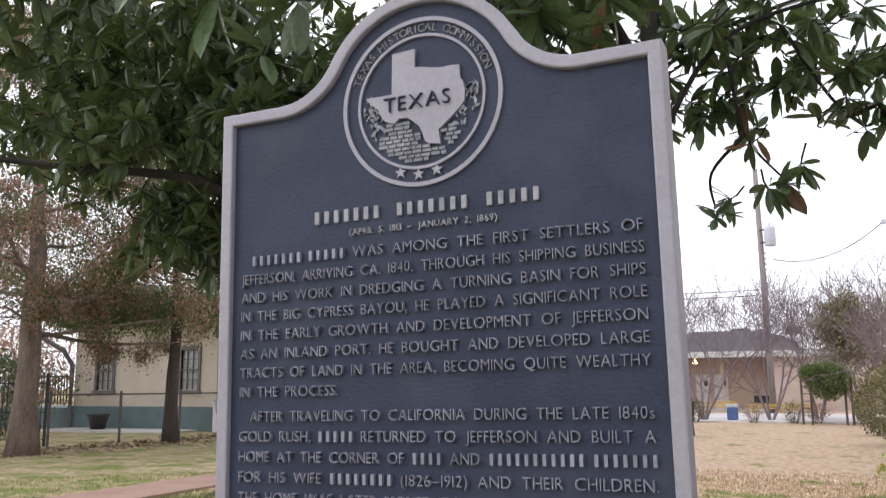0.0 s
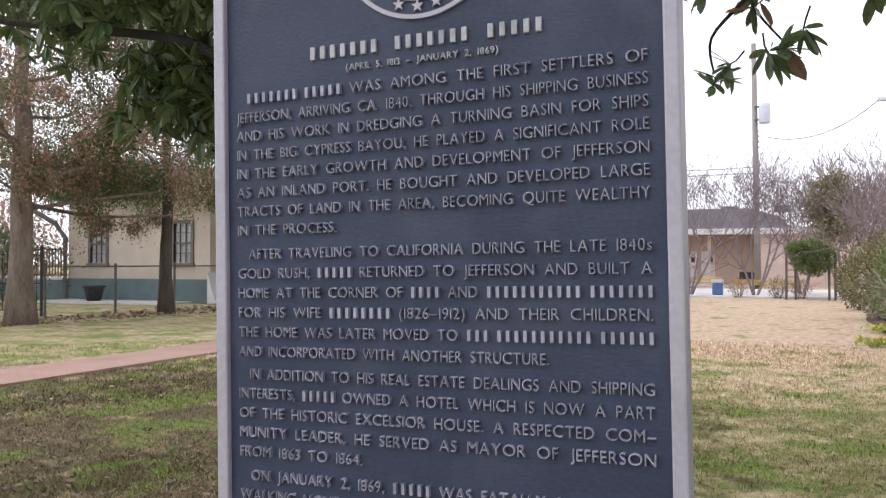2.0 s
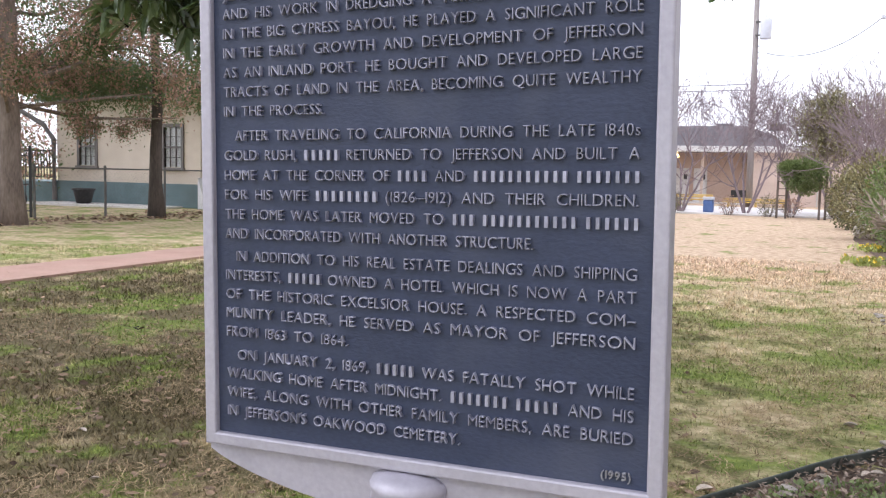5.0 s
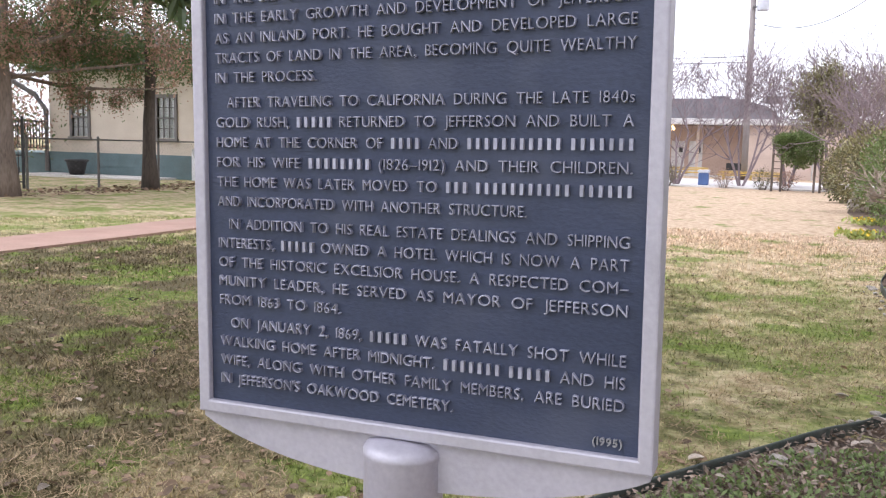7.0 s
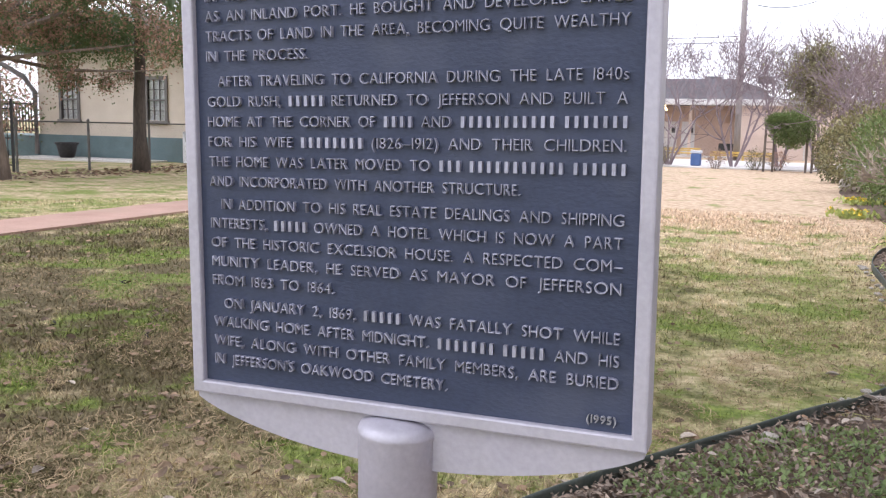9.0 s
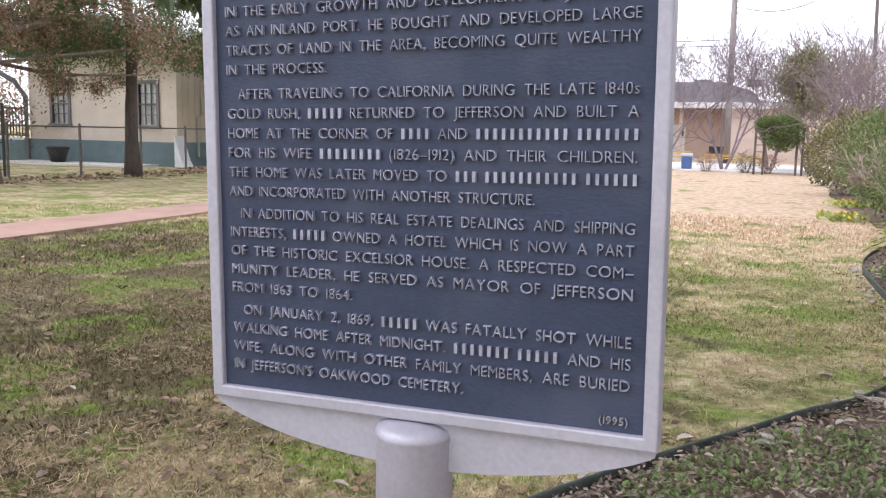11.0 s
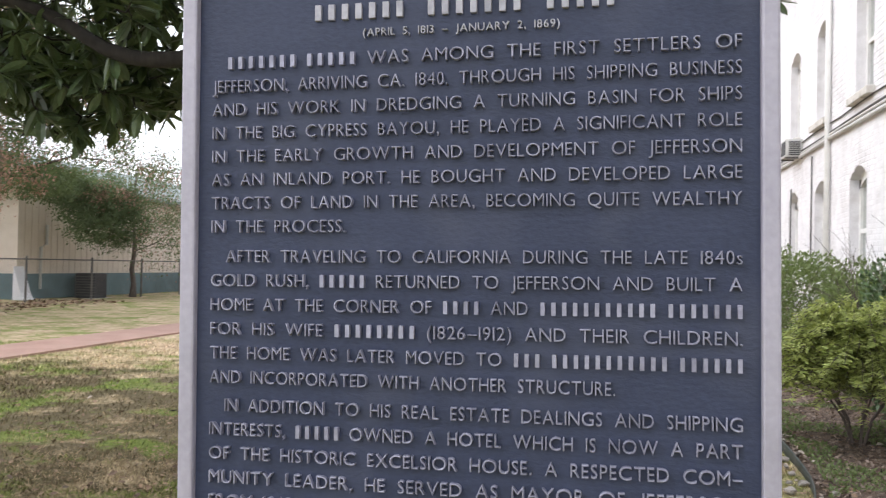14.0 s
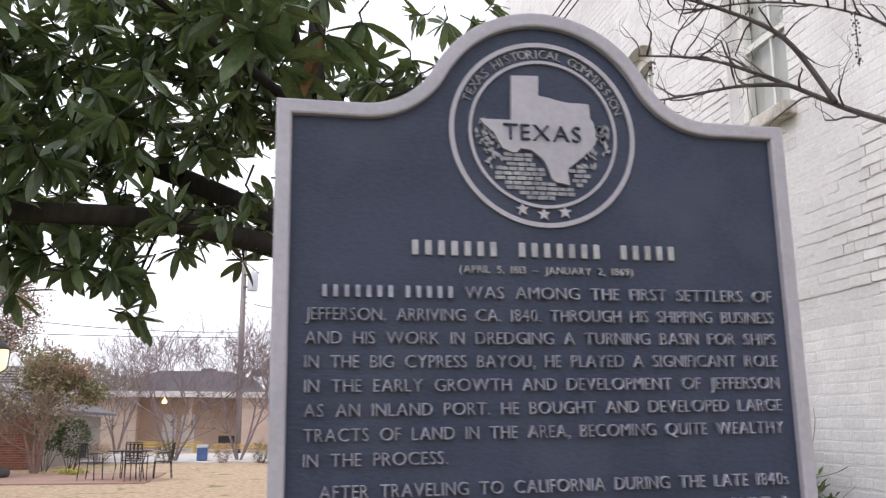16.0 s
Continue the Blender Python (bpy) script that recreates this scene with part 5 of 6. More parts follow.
def yard_tree(at, radius, height, seed, label, mats, leaf_size=0.09, count=9000, lean=(0, 0, 1), limb_h=0.35, spread=0.35, full=0, bark="bark", lumps=(), boughs=()):
    rng = random.Random(seed)
    root = thing("tree", label, "tree", at)
    bm, tips = bmesh.new(), []
    top = Vector(lean).normalized() * height
    k = 9
    pts = [Vector((0, 0, -0.1))] + [top * (i / k) + Vector((rng.gauss(0, 0.03), rng.gauss(0, 0.03), 0)) for i in range(1, k + 1)]
    rr = [radius * 1.5] + [radius * (1.1 - 0.85 * i / k) for i in range(1, k + 1)]
    tube(bm, pts, rr, 12)
    trunk = part("trunk", bm, M[bark], root, smooth=True)
    for i in range(15):
        h = limb_h + (0.97 - limb_h) * i / 14
        a = i * 2.4 + rng.random()
        start = top * h
        bm = bmesh.new()
        grow(bm, start, (math.cos(a), math.sin(a), rng.uniform(0.0, 0.4)), height * rng.uniform(0.28, 0.38) * (1.15 - 0.6 * h), radius * 0.3 * (1.2 - h), 2, rng, tips, 0.3, (2, 4), 0.03, 5)
        part("limb", bm, M[bark], root)
    for pts in boughs:
        line = smooth_line([Vector(p) for p in pts], 5)
        bm = tube(bmesh.new(), line, [0.055 * (1 - 0.75 * i / len(line)) for i in range(len(line))], 6)
        for q in line[5::3]:
            grow(bm, q, (rng.gauss(0, 0.5), rng.gauss(0, 0.5), rng.gauss(0, 0.3)), 0.5, 0.012, 1, rng, tips, 0.3, (1, 2), 0.0, 4)
        part("limb", bm, M[bark], root)
    for j, (c, size, k, m) in enumerate(lumps):
        lump_of_leaves("crown", c, size, k, leaf_size, M[m], root, seed + 90 + j)
    for j, (m, share) in enumerate(mats):
        leaf_cloud("crown", tips, int(count * share), leaf_size, spread, M[m], root, seed + j)
        if full:
            # foliage that fills the lower crown, in lumps
            r = np.random.default_rng(seed + 50 + j)
            k = int(full * share)
            d = r.normal(0, 1, (k, 3))
            d /= np.linalg.norm(d, axis=1, keepdims=True)
            pos = d * (r.uniform(0, 1, k) ** 0.45)[:, None] * np.array((3.6, 3.6, 1.85)) + np.array((0.3, 0, 4.6))
            keep = np.array([noise.noise(Vector(p) * 1.25 + Vector((seed, j, 0))) > 0.2 for p in pos])
            pos = pos[keep]
            scatter("crown", SMALL_V, SMALL_F, pos, frames_of(r.normal(0, 1, pos.shape), r), leaf_size * r.uniform(0.6, 1.3, len(pos)), M[m], root)
    return root


yard_tree((-15.42, 13.2, 0), 0.245, 9.5, 11, "large tree with tan bark and sparse rusty winter leaves", [("rust_leaf", 0.6), ("oak_leaf", 0.35)], 0.078, 105000, bark="bark_tan", limb_h=0.31, spread=0.15, full=75000, boughs=([(0, 0, 2.6), (0.1, 1.6, 2.42), (0.2, 3.2, 2.46), (0.3, 4.9, 2.6)], [(0, 0, 2.85), (0.1, 1.5, 3.2), (0.2, 3.4, 3.8)], [(0, 0, 2.3), (0.8, -0.8, 2.7), (1.6, -2.0, 2.9)], [(0, 0, 3.1), (0.5, 1.1, 4.2), (0.8, 2.2, 5.6)], [(0, 0, 2.8), (-0.2, 1.4, 3.5), (-0.2, 3.2, 4.6)], [(0, 0, 3.5), (0.3, -1.0, 4.5), (0.5, -1.8, 5.8)], [(0, 0, 2.45), (0.9, 1.3, 2.75), (1.4, 3.0, 3.05)]))
yard_tree((-15.35, 17.6, 0), 0.165, 8.0, 12, "dark-trunked tree with mixed green and rusty leaves by the fence", [("oak_leaf", 0.6), ("rust_leaf", 0.16)], 0.085, 72000, limb_h=0.37, spread=0.17, full=80000, bark="bark_trunk", lumps=(((-1.7, -1.3, 3.45), (1.3, 1.7, 0.75), 11000, "oak_leaf"), ((-1.2, 0.4, 3.5), (1.0, 1.2, 0.6), 5000, "oak_leaf"), ((0.1, 2.2, 3.4), (0.8, 1.6, 0.6), 6000, "oak_leaf")))
yard_tree((-16.4, 26.4, 0), 0.09, 4.3, 13, "small bushy tree with dull green leaves by the fence", [("oak_leaf", 0.8), ("rust_leaf", 0.2)], 0.085, 12000, limb_h=0.36, spread=0.32, lumps=(((0.4, -2.6, 3.2), (0.7, 2.6, 0.8), 14000, "oak_leaf"), ((0.5, -2.3, 2.4), (0.6, 2.4, 0.8), 13000, "oak_leaf"), ((0.4, -4.6, 3.4), (0.8, 1.8, 0.6), 8000, "oak_leaf"), ((0.5, -2.6, 3.2), (0.6, 1.6, 0.5), 2500, "rust_leaf")))
yard_tree((-27.5, 19.5, 0), 0.2, 8.0, 14, "tree with rusty leaves behind the gate", [("rust_leaf", 0.5), ("oak_leaf", 0.4)], 0.12, 32000)
yard_tree((-22.0, 10.0, 0), 0.22, 9.0, 15, "tree with sparse rusty leaves by the lawn", [("rust_leaf", 0.7)], 0.11, 30000)
yard_tree((-13.6, 40.0, 0), 0.15, 7.2, 16, "tree with rusty and olive leaves behind the brick house", [("rust_leaf", 0.6), ("shrub_olive", 0.4)], 0.13, 26000, limb_h=0.4)


def vase_tree(at, height, seed, label, leaf=None, count=0, twigs=5, bark="twig", width=1.0, lumps=()):
    """A many-stemmed tree like a vase, bare or with a thin crown."""
    rng = random.Random(seed)
    root = thing("tree", label, "tree", at)
    tips = []
    for i in range(twigs):
        a = i * math.tau / twigs + rng.random()
        bm = bmesh.new()
        grow(bm, (0.06 * math.cos(a), 0.06 * math.sin(a), -0.05), (0.4 * width * math.cos(a), 0.4 * width * math.sin(a), 1), height * 0.42, 0.05, 4, rng, tips, 0.16, (3, 4), 0.12, 5, 0.72, 0.008)
        part("stem", bm, M[bark], root)
    if leaf:
        leaf_cloud("crown", tips, count, 0.1, 0.16, M[leaf], root, seed)
    for j, (c, size, k, m) in enumerate(lumps):
        lump_of_leaves("crown", c, size, k, 0.09, M[m], root, seed + j)
    return root


for i, (x, y, h) in enumerate(((-4.4, 36.2, 5.3), (-1.9, 36.6, 5.6), (3.4, 40.0, 6.2), (4.6, 37.5, 5.6), (-8.2, 46.5, 5.4), (-0.2, 38.5, 5.6), (2.4, 37.2, 5.4))):
    vase_tree((x, y, 0), h, 40 + i, "bare crape myrtle with a vase of grey-purple twigs", bark="twig")
vase_tree((1.3, 35.8, 0), 4.6, 50, "olive-leaved tree with many stems beside the street", "olive_pale", 6000, lumps=(((-0.3, 0, 3.6), (1.15, 0.9, 1.35), 15000, "olive_pale"),))
vase_tree((2.4, 31.0, 0), 4.4, 52, "bare many-stemmed tree beside the white building", bark="twig")
vase_tree((-7.5, 27.8, 0), 2.9, 51, "small tree with brown winter leaves beside the brick house", "olive_pale", 2500, width=0.8, bark="bark_pale", lumps=(((0.3, 0, 2.85), (0.95, 0.8, 0.8), 7000, "olive_pale"), ((0.5, 0, 2.95), (0.9, 0.8, 0.75), 4000, "rust_leaf"), ((1.3, 0, 2.35), (0.7, 0.6, 0.4), 2000, "olive_pale")))


def shrub(at, rx, ry, h, seed, mat, label, leaf=0.05, count=3500, kind="shrub", bare=0.0, core=0.55, z0=0.0):
    """A bush: stems and a crown of many small leaves with an uneven outline."""
    r = np.random.default_rng(seed)
    rng = random.Random(seed)
    root = thing(kind, label, "shrub", at)
    tips = []
    for i in range(9):
        a = i * 2.4
        bm = bmesh.new()
        grow(bm, (0.08 * math.cos(a), 0.08 * math.sin(a), -0.03), (rx * 0.8 * math.cos(a), ry * 0.8 * math.sin(a), h), h * 0.55, 0.014, 2, rng, tips, 0.25, (2, 3), 0.05, 4)
        part("stem", bm, M["bark"], root)
    d = r.normal(0, 1, (count, 3))
    d /= np.linalg.norm(d, axis=1, keepdims=True)
    rad = r.uniform(core, 1.0, count) ** 0.6
    lump = np.array([1 + 0.22 * noise.noise(Vector(v) * 2.3 + Vector((seed, 0, 0))) + 0.12 * noise.noise(Vector(v) * 6 + Vector((0, seed, 0))) for v in d])
    pos = d * (rad * lump)[:, None] * np.array((rx, ry, (h - z0) / 2)) + np.array((0, 0, (h + z0) / 2))
    keep = pos[:, 2] > 0.02
    out = d + r.normal(0, 0.7, d.shape) + np.array((0, 0, 0.35))
    scatter("crown", SMALL_V, SMALL_F, pos[keep], frames_of(out[keep], r), leaf * r.uniform(0.6, 1.4, keep.sum()), M[mat], root)
    return root


def feathery_shrub(at, reach, h, seed, label):
    """Arching sprays from a short trunk, each with two rows of narrow leaflets."""
    r = np.random.default_rng(seed)
    rng = random.Random(seed)
    root = thing("shrub", label, "shrub", at)
    wood, pos, dirs = bmesh.new(), [], []
    for i in range(7):
        a = i * 0.9 + rng.random() * 0.4
        tube(wood, [(0.03 * math.cos(a), 0.03 * math.sin(a), -0.03), (0.1 * math.cos(a), 0.1 * math.sin(a), 0.22), (0.3 * math.cos(a), 0.3 * math.sin(a), 0.5)], [0.014, 0.01, 0.006], 6)
    part("stem", wood, M["bark"], root)
    sprays = bmesh.new()
    for i in range(520):
        a, up = rng.uniform(0, math.tau), rng.random() ** 0.75
        out = reach * rng.uniform(0.55, 1.05) * (1.0 - 0.55 * up)
        start = Vector((0.22 * math.cos(a + rng.gauss(0, 0.5)), 0.22 * math.sin(a + rng.gauss(0, 0.5)), rng.uniform(0.2, 0.55)))
        mid = Vector((0.6 * out * math.cos(a), 0.6 * out * math.sin(a), 0.42 + (h - 0.42) * up * rng.uniform(0.85, 1.05)))
        end = Vector((out * math.cos(a), out * math.sin(a), mid.z - rng.uniform(-0.03, 0.16)))
        line = smooth_line([start, mid, end], 7)
        tube(sprays, line[4:], [0.003] * len(line[4:]), 3, False)
        for k in range(4, len(line) - 1):
            d = (line[k + 1] - line[k]).normalized()
            side = d.cross(Vector((0, 0, 1))).normalized()
            for j in range(3):
                p = line[k].lerp(line[k + 1], j / 3)
                for sgn in (-1, 1):
                    pos.append(tuple(p + Vector((rng.gauss(0, 0.01), rng.gauss(0, 0.01), rng.gauss(0, 0.012)))))
                    dirs.append(tuple(d * 0.7 + side * sgn + Vector((0, 0, rng.gauss(0.05, 0.25)))))
    part("spray", sprays, M["bark"], root)["kind"] = "stuff"
    pos, dirs = np.array(pos), np.array(dirs)
    scatter("crown", SMALL_V, SMALL_F, pos, frames_of(dirs, r, 0.6), 0.054 * r.uniform(0.6, 1.3, len(pos)), M["shrub_light"], root, "yellow-green feathery leaves", width=0.7)


shrub((2.28, 5.65, 0), 0.5, 0.8, 1.46, 61, "shrub_dark", "dense dark green shrub against the white wall", 0.06, 8500)
shrub((2.3, 8.3, 0), 0.5, 0.75, 1.6, 62, "shrub_dark", "dense dark green shrub against the white wall", 0.06, 7000)
feathery_shrub((1.48, 7.15, 0), 0.98, 1.06, 63, "yellow-green feathery shrub with arching sprays in the bed")
shrub((2.25, 10.0, 0), 0.5, 0.8, 1.45, 65, "shrub_mid", "mid-green leafy shrub against the white wall", 0.055, 5500, core=0.3)
shrub((2.02, 12.0, 0), 0.86, 1.2, 1.64, 66, "shrub_mid", "spreading green shrub with brown stems below", 0.05, 11000, core=0.35, z0=0.12)
shrub((1.9, 15.0, 0), 0.8, 1.2, 1.55, 67, "shrub_mid", "leafy shrub with thin twigs in the bed", 0.06, 4000, core=0.3)
shrub((2.0, 18.4, 0), 0.9, 1.3, 1.9, 68, "shrub_mid", "rounded green bush in the bed", 0.07, 5500)
shrub((1.85, 22.0, 0), 1.2, 1.3, 2.0, 69, "olive_pale", "rounded olive-green bush in the bed", 0.075, 6500)
shrub((1.4, 26.5, 0), 0.65, 0.8, 1.6, 70, "shrub_olive", "rounded olive-green bush in the bed", 0.08, 3200)
for i, (x, y, h) in enumerate(((1.75, 14.3, 1.15), (2.35, 17.0, 1.3))):
    vase_tree((x, y, 0), h, 80 + i, "bare tan twiggy shrub against the white wall", twigs=4, bark="twig_tan")
for i, x in enumerate((-5.6, -4.5, -2.4, -1.0, -0.2, 1.3, -6.8)):
    shrub((x, 34.0 + 0.1 * (i % 3), 0), 0.42, 0.4, 0.75 + 0.1 * (i % 2), 90 + i, "shrub_olive" if i % 2 else "rust_leaf", "low thin brownish hedge plant by the kerb", 0.06, 500, core=0.2)
shrub((-7.5, 28.9, 0), 0.5, 0.5, 1.75, 99, "shrub_dark", "dark clipped shrub beside the brick house", 0.07, 2200, z0=0.6)
shrub((-6.75, 29.0, 0), 0.55, 0.5, 1.6, 98, "shrub_dark", "dark clipped shrub beside the brick house", 0.07, 2200, z0=0.4)
shrub((-22.8, 18.4, 0), 0.9, 0.8, 2.5, 96, "shrub_dark", "dark evergreen bush behind the gate", 0.09, 3200)
shrub((-22.6, 15.5, 0), 1.0, 1.0, 2.0, 97, "shrub_dark", "dark evergreen bush behind the gate", 0.1, 2600)


def vine_arbour():
    root = thing("garden_arbour", "wooden arbour overgrown with dense green vine", "arbour", (0.18, 33.0, 0))
    for x in (-0.85, -0.55, 0.55, 0.75):
        part("post", boxes(((x - 0.04, -0.04, -0.05), (x + 0.04, 0.04, 1.7))), M["bark"], root)
    for k in range(5):
        part("lattice", boxes(((-0.85, -0.02, 0.3 + k * 0.25), (-0.55, 0.02, 0.33 + k * 0.25))), M["bark"], root)
    r = np.random.default_rng(7)
    for c, size, k in (((0.05, 0, 1.52), (0.78, 0.6, 0.66), 8500), ((-0.5, 0, 1.78), (0.42, 0.45, 0.32), 3000)):
        d = r.normal(0, 1, (k, 3))
        d /= np.linalg.norm(d, axis=1, keepdims=True)
        lump = np.array([1 + 0.22 * noise.noise(Vector(v) * 2.6 + Vector(c)) for v in d])
        pos = d * (r.uniform(0.15, 1, k) ** 0.5 * lump)[:, None] * np.array(size) + np.array(c)
        scatter("vine", SMALL_V, SMALL_F, pos, frames_of(d + r.normal(0, 0.7, d.shape), r), 0.075 * r.uniform(0.6, 1.3, k), M["shrub_mid"], root, "dense green vine")


vine_arbour()


def flowers():
    r = np.random.default_rng(8)
    root = thing("flower_clump", "clump of yellow flowers at the bed's edge", "flowers", (1.06, 14.95, 0))
    n = 190
    pos = np.column_stack((r.normal(0, 0.16, n), r.normal(0, 0.2, n), r.uniform(0.0, 0.08, n)))
    scatter("leaves", SMALL_V, SMALL_F, pos, frames_of(r.normal(0, 0.6, (n, 3)) + np.array((0, 0, 1)), r), 0.1 * r.uniform(0.6, 1.3, n), M["shrub_light"], root)
    n = 26
    pos = np.column_stack((r.normal(0, 0.17, n), r.normal(0, 0.2, n), r.uniform(0.09, 0.15, n)))
    scatter("petals", SMALL_V, SMALL_F, np.repeat(pos, 4, 0), frames_of(r.normal(0, 1, (4 * n, 3)), r), np.full(4 * n, 0.045), M["flower"], root, width=1.6)["kind"] = "stuff"


flowers()
copy_thing(bpy.data.objects["flower_clump"], pose(-6.2, 26.4, 0.03, 0, 0, 80))
copy_thing(bpy.data.objects["flower_clump"], pose(-9.5, 26.3, 0.0, 0, 0, 10))
copy_thing(bpy.data.objects["flower_clump"], pose(1.35, 18.0, 0.0, 0, 0, 200))


def garden_stone():
    bm = bmesh.new()
    box(bm, (-0.14, -0.1, -0.05), (0.14, 0.1, 0.62), 0.03)
    tagged(link("garden_stone", bm, M["rock"]), "upright grey stone at the end of the bed", "stone").matrix_basis = pose(1.5, 24.2, 0, 0, 4, 10)


garden_stone()


# ---- magnolia above the marker ----
def magnolia():
    rng = random.Random(21)
    r = np.random.default_rng(21)
    root = thing("magnolia_tree", "evergreen magnolia with dark limbs and glossy green leaves", "tree")
    bm = bmesh.new()
    base = Vector((-0.74, 4.15, 0))
    tube(bm, [base - Vector((0, 0, 0.1)), base + Vector((0, 0, 0.3)), base + Vector((0.02, 0.03, 1.3)), base + Vector((-0.02, 0, 2.1)), base + Vector((0.03, 0.05, 3.0)), base + Vector((0.1, 0.1, 5.2))],
         [0.19, 0.14, 0.125, 0.11, 0.05, 0.025], 12)
    part("trunk", bm, M["bark_dark"], root, smooth=True)
    # main limbs, as lines through space
    limbs = [
        ([(-0.76, 4.12, 2.2), (-1.3, 3.75, 2.24), (-1.9, 3.6, 2.22), (-2.5, 3.58, 2.22), (-3.05, 3.6, 2.48), (-3.9, 3.5, 2.62), (-5.2, 3.3, 2.85)], 0.054),
        ([(-0.76, 4.12, 2.3), (-1.5, 4.5, 2.7), (-2.6, 4.7, 3.0), (-3.8, 4.9, 3.2), (-5.2, 5.0, 3.3)], 0.06),
        ([(-0.74, 4.12, 2.4), (-0.4, 4.2, 3.0), (0.1, 4.3, 3.2), (0.6, 4.4, 3.25)], 0.017),
        ([(-0.74, 4.12, 2.9), (-0.9, 3.2, 3.15), (-1.2, 2.4, 3.2), (-1.5, 1.9, 3.15)], 0.028),
        ([(-0.74, 4.12, 2.9), (-1.9, 3.4, 3.4), (-3.2, 2.9, 3.6), (-4.5, 2.6, 3.7)], 0.027),
        ([(-0.7, 4.2, 3.0), (0.1, 4.9, 3.5), (0.8, 5.2, 3.7)], 0.016),
        ([(-0.7, 4.2, 2.8), (-1.0, 5.2, 3.2), (-2.0, 6.0, 3.4), (-3.2, 6.4, 3.5)], 0.05),
    ]
    for pts, rad in limbs:
        line = smooth_line([Vector(p) for p in pts], 5)
        part("limb", tube(bmesh.new(), line, [rad * (1 - 0.75 * i / len(line)) for i in range(len(line))], 9), M["bark_dark"], root, smooth=True)
    # clumps of foliage: centre, spread, number of leaf whorls
    clumps = [
        ((-4.3, 4.2, 3.45), (1.0, 0.5, 0.45), 190), ((-3.3, 4.0, 3.2), (0.8, 0.6, 0.5), 150), ((-2.4, 4.2, 2.95), (0.7, 0.5, 0.4), 55), ((-1.6, 4.2, 2.85), (0.5, 0.4, 0.35), 52), ((-1.25, 4.2, 3.2), (0.6, 0.35, 0.28), 50), ((-2.0, 4.2, 3.2), (0.6, 0.4, 0.35), 34),
        ((-4.6, 4.6, 3.1), (0.7, 0.3, 0.16), 30), ((-3.75, 4.5, 2.5), (0.28, 0.25, 0.2), 55), ((-3.2, 4.2, 2.2), (0.4, 0.3, 0.16), 66), ((-3.6, 4.2, 2.3), (0.3, 0.3, 0.16), 34), ((-2.75, 4.2, 2.2), (0.32, 0.3, 0.14), 36), ((-2.3, 4.4, 2.4), (0.4, 0.3, 0.18), 28), ((-1.8, 4.4, 2.45), (0.5, 0.3, 0.2), 24),
        ((-1.9, 3.4, 2.4), (0.5, 0.16, 0.13), 14), ((-1.35, 3.6, 2.32), (0.22, 0.2, 0.16), 6), ((-1.15, 3.8, 2.25), (0.2, 0.15, 0.12), 5), ((-1.55, 3.8, 2.12), (0.22, 0.2, 0.1), 12), ((-2.05, 3.9, 2.1), (0.3, 0.2, 0.12), 13), ((-2.3, 3.4, 2.6), (0.5, 0.2, 0.16), 14), ((-3.2, 3.4, 2.75), (0.6, 0.25, 0.15), 46),
        # last four of this row: unseen upper crown, added to shade marker and lawn
        ((-1.15, 4.5, 2.45), (0.22, 0.25, 0.16), 8), ((-0.9, 4.4, 3.1), (0.4, 0.4, 0.25), 45), ((-0.35, 4.5, 3.2), (0.4, 0.3, 0.2), 25), ((0.3, 4.5, 3.2), (0.35, 0.3, 0.22), 7), ((0.05, 4.45, 2.82), (0.3, 0.2, 0.16), 8), ((-0.35, 4.4, 2.78), (0.2, 0.2, 0.15), 8), ((0.38, 4.5, 2.78), (0.2, 0.2, 0.12), 8), ((-2.5, 2.4, 5.3), (2.0, 1.4, 0.5), 240), ((-5.0, 3.0, 5.7), (1.5, 1.5, 0.7), 200), ((-1.0, 0.4, 4.8), (1.5, 1.0, 0.5), 150), ((-3.6, -0.2, 4.6), (2.0, 1.2, 0.6), 220),
        ((-2.6, 2.9, 3.4), (0.9, 0.6, 0.3), 75), ((-4.0, 2.7, 3.5), (0.8, 0.6, 0.35), 90), ((-2.4, 6.0, 3.6), (1.0, 0.6, 0.4), 40), ((-1.0, 3.2, 3.15), (0.4, 0.5, 0.2), 34),
        ((-5.2, 5.2, 3.75), (0.8, 0.6, 0.5), 120), ((-5.6, 6.4, 4.3), (1.3, 0.7, 0.6), 170), ((-4.2, 6.6, 4.1), (1.0, 0.7, 0.5), 120), ((0.5, 5.0, 3.7), (0.5, 0.4, 0.3), 10), ((-2.62, 3.75, 2.62), (0.5, 0.25, 0.3), 60), ((-2.75, 4.3, 2.95), (0.5, 0.3, 0.3), 55), ((-1.4, 5.0, 4.3), (1.4, 1.0, 0.5), 50),
        ((-3.4, 3.4, 4.6), (1.8, 1.2, 0.5), 70), ((-6.4, 4.2, 3.9), (0.8, 0.8, 0.8), 120), ((-1.6, 2.2, 3.15), (0.4, 0.3, 0.12), 12), ((-2.4, 1.6, 3.4), (0.7, 0.6, 0.2), 26),
    ]
    twigs = bmesh.new()

    def whorl(c, size, count, store, axis=None):
        axis = Vector(axis or (rng.gauss(0, 0.5), rng.gauss(0, 0.5), rng.uniform(-0.7, 0.5))).normalized()
        a = axis.orthogonal().normalized()
        b = axis.cross(a)
        for k in range(count):
            t = k * 2.4 + rng.random() * 0.5
            spread = rng.uniform(0.7, 1.6)
            d = (axis * 0.5 + (a * math.cos(t) + b * math.sin(t)) * spread + Vector((0, 0, rng.uniform(-0.75, 0.1)))).normalized()
            store.append((c - axis * rng.uniform(0, 0.05), d, size * rng.uniform(0.75, 1.2)))
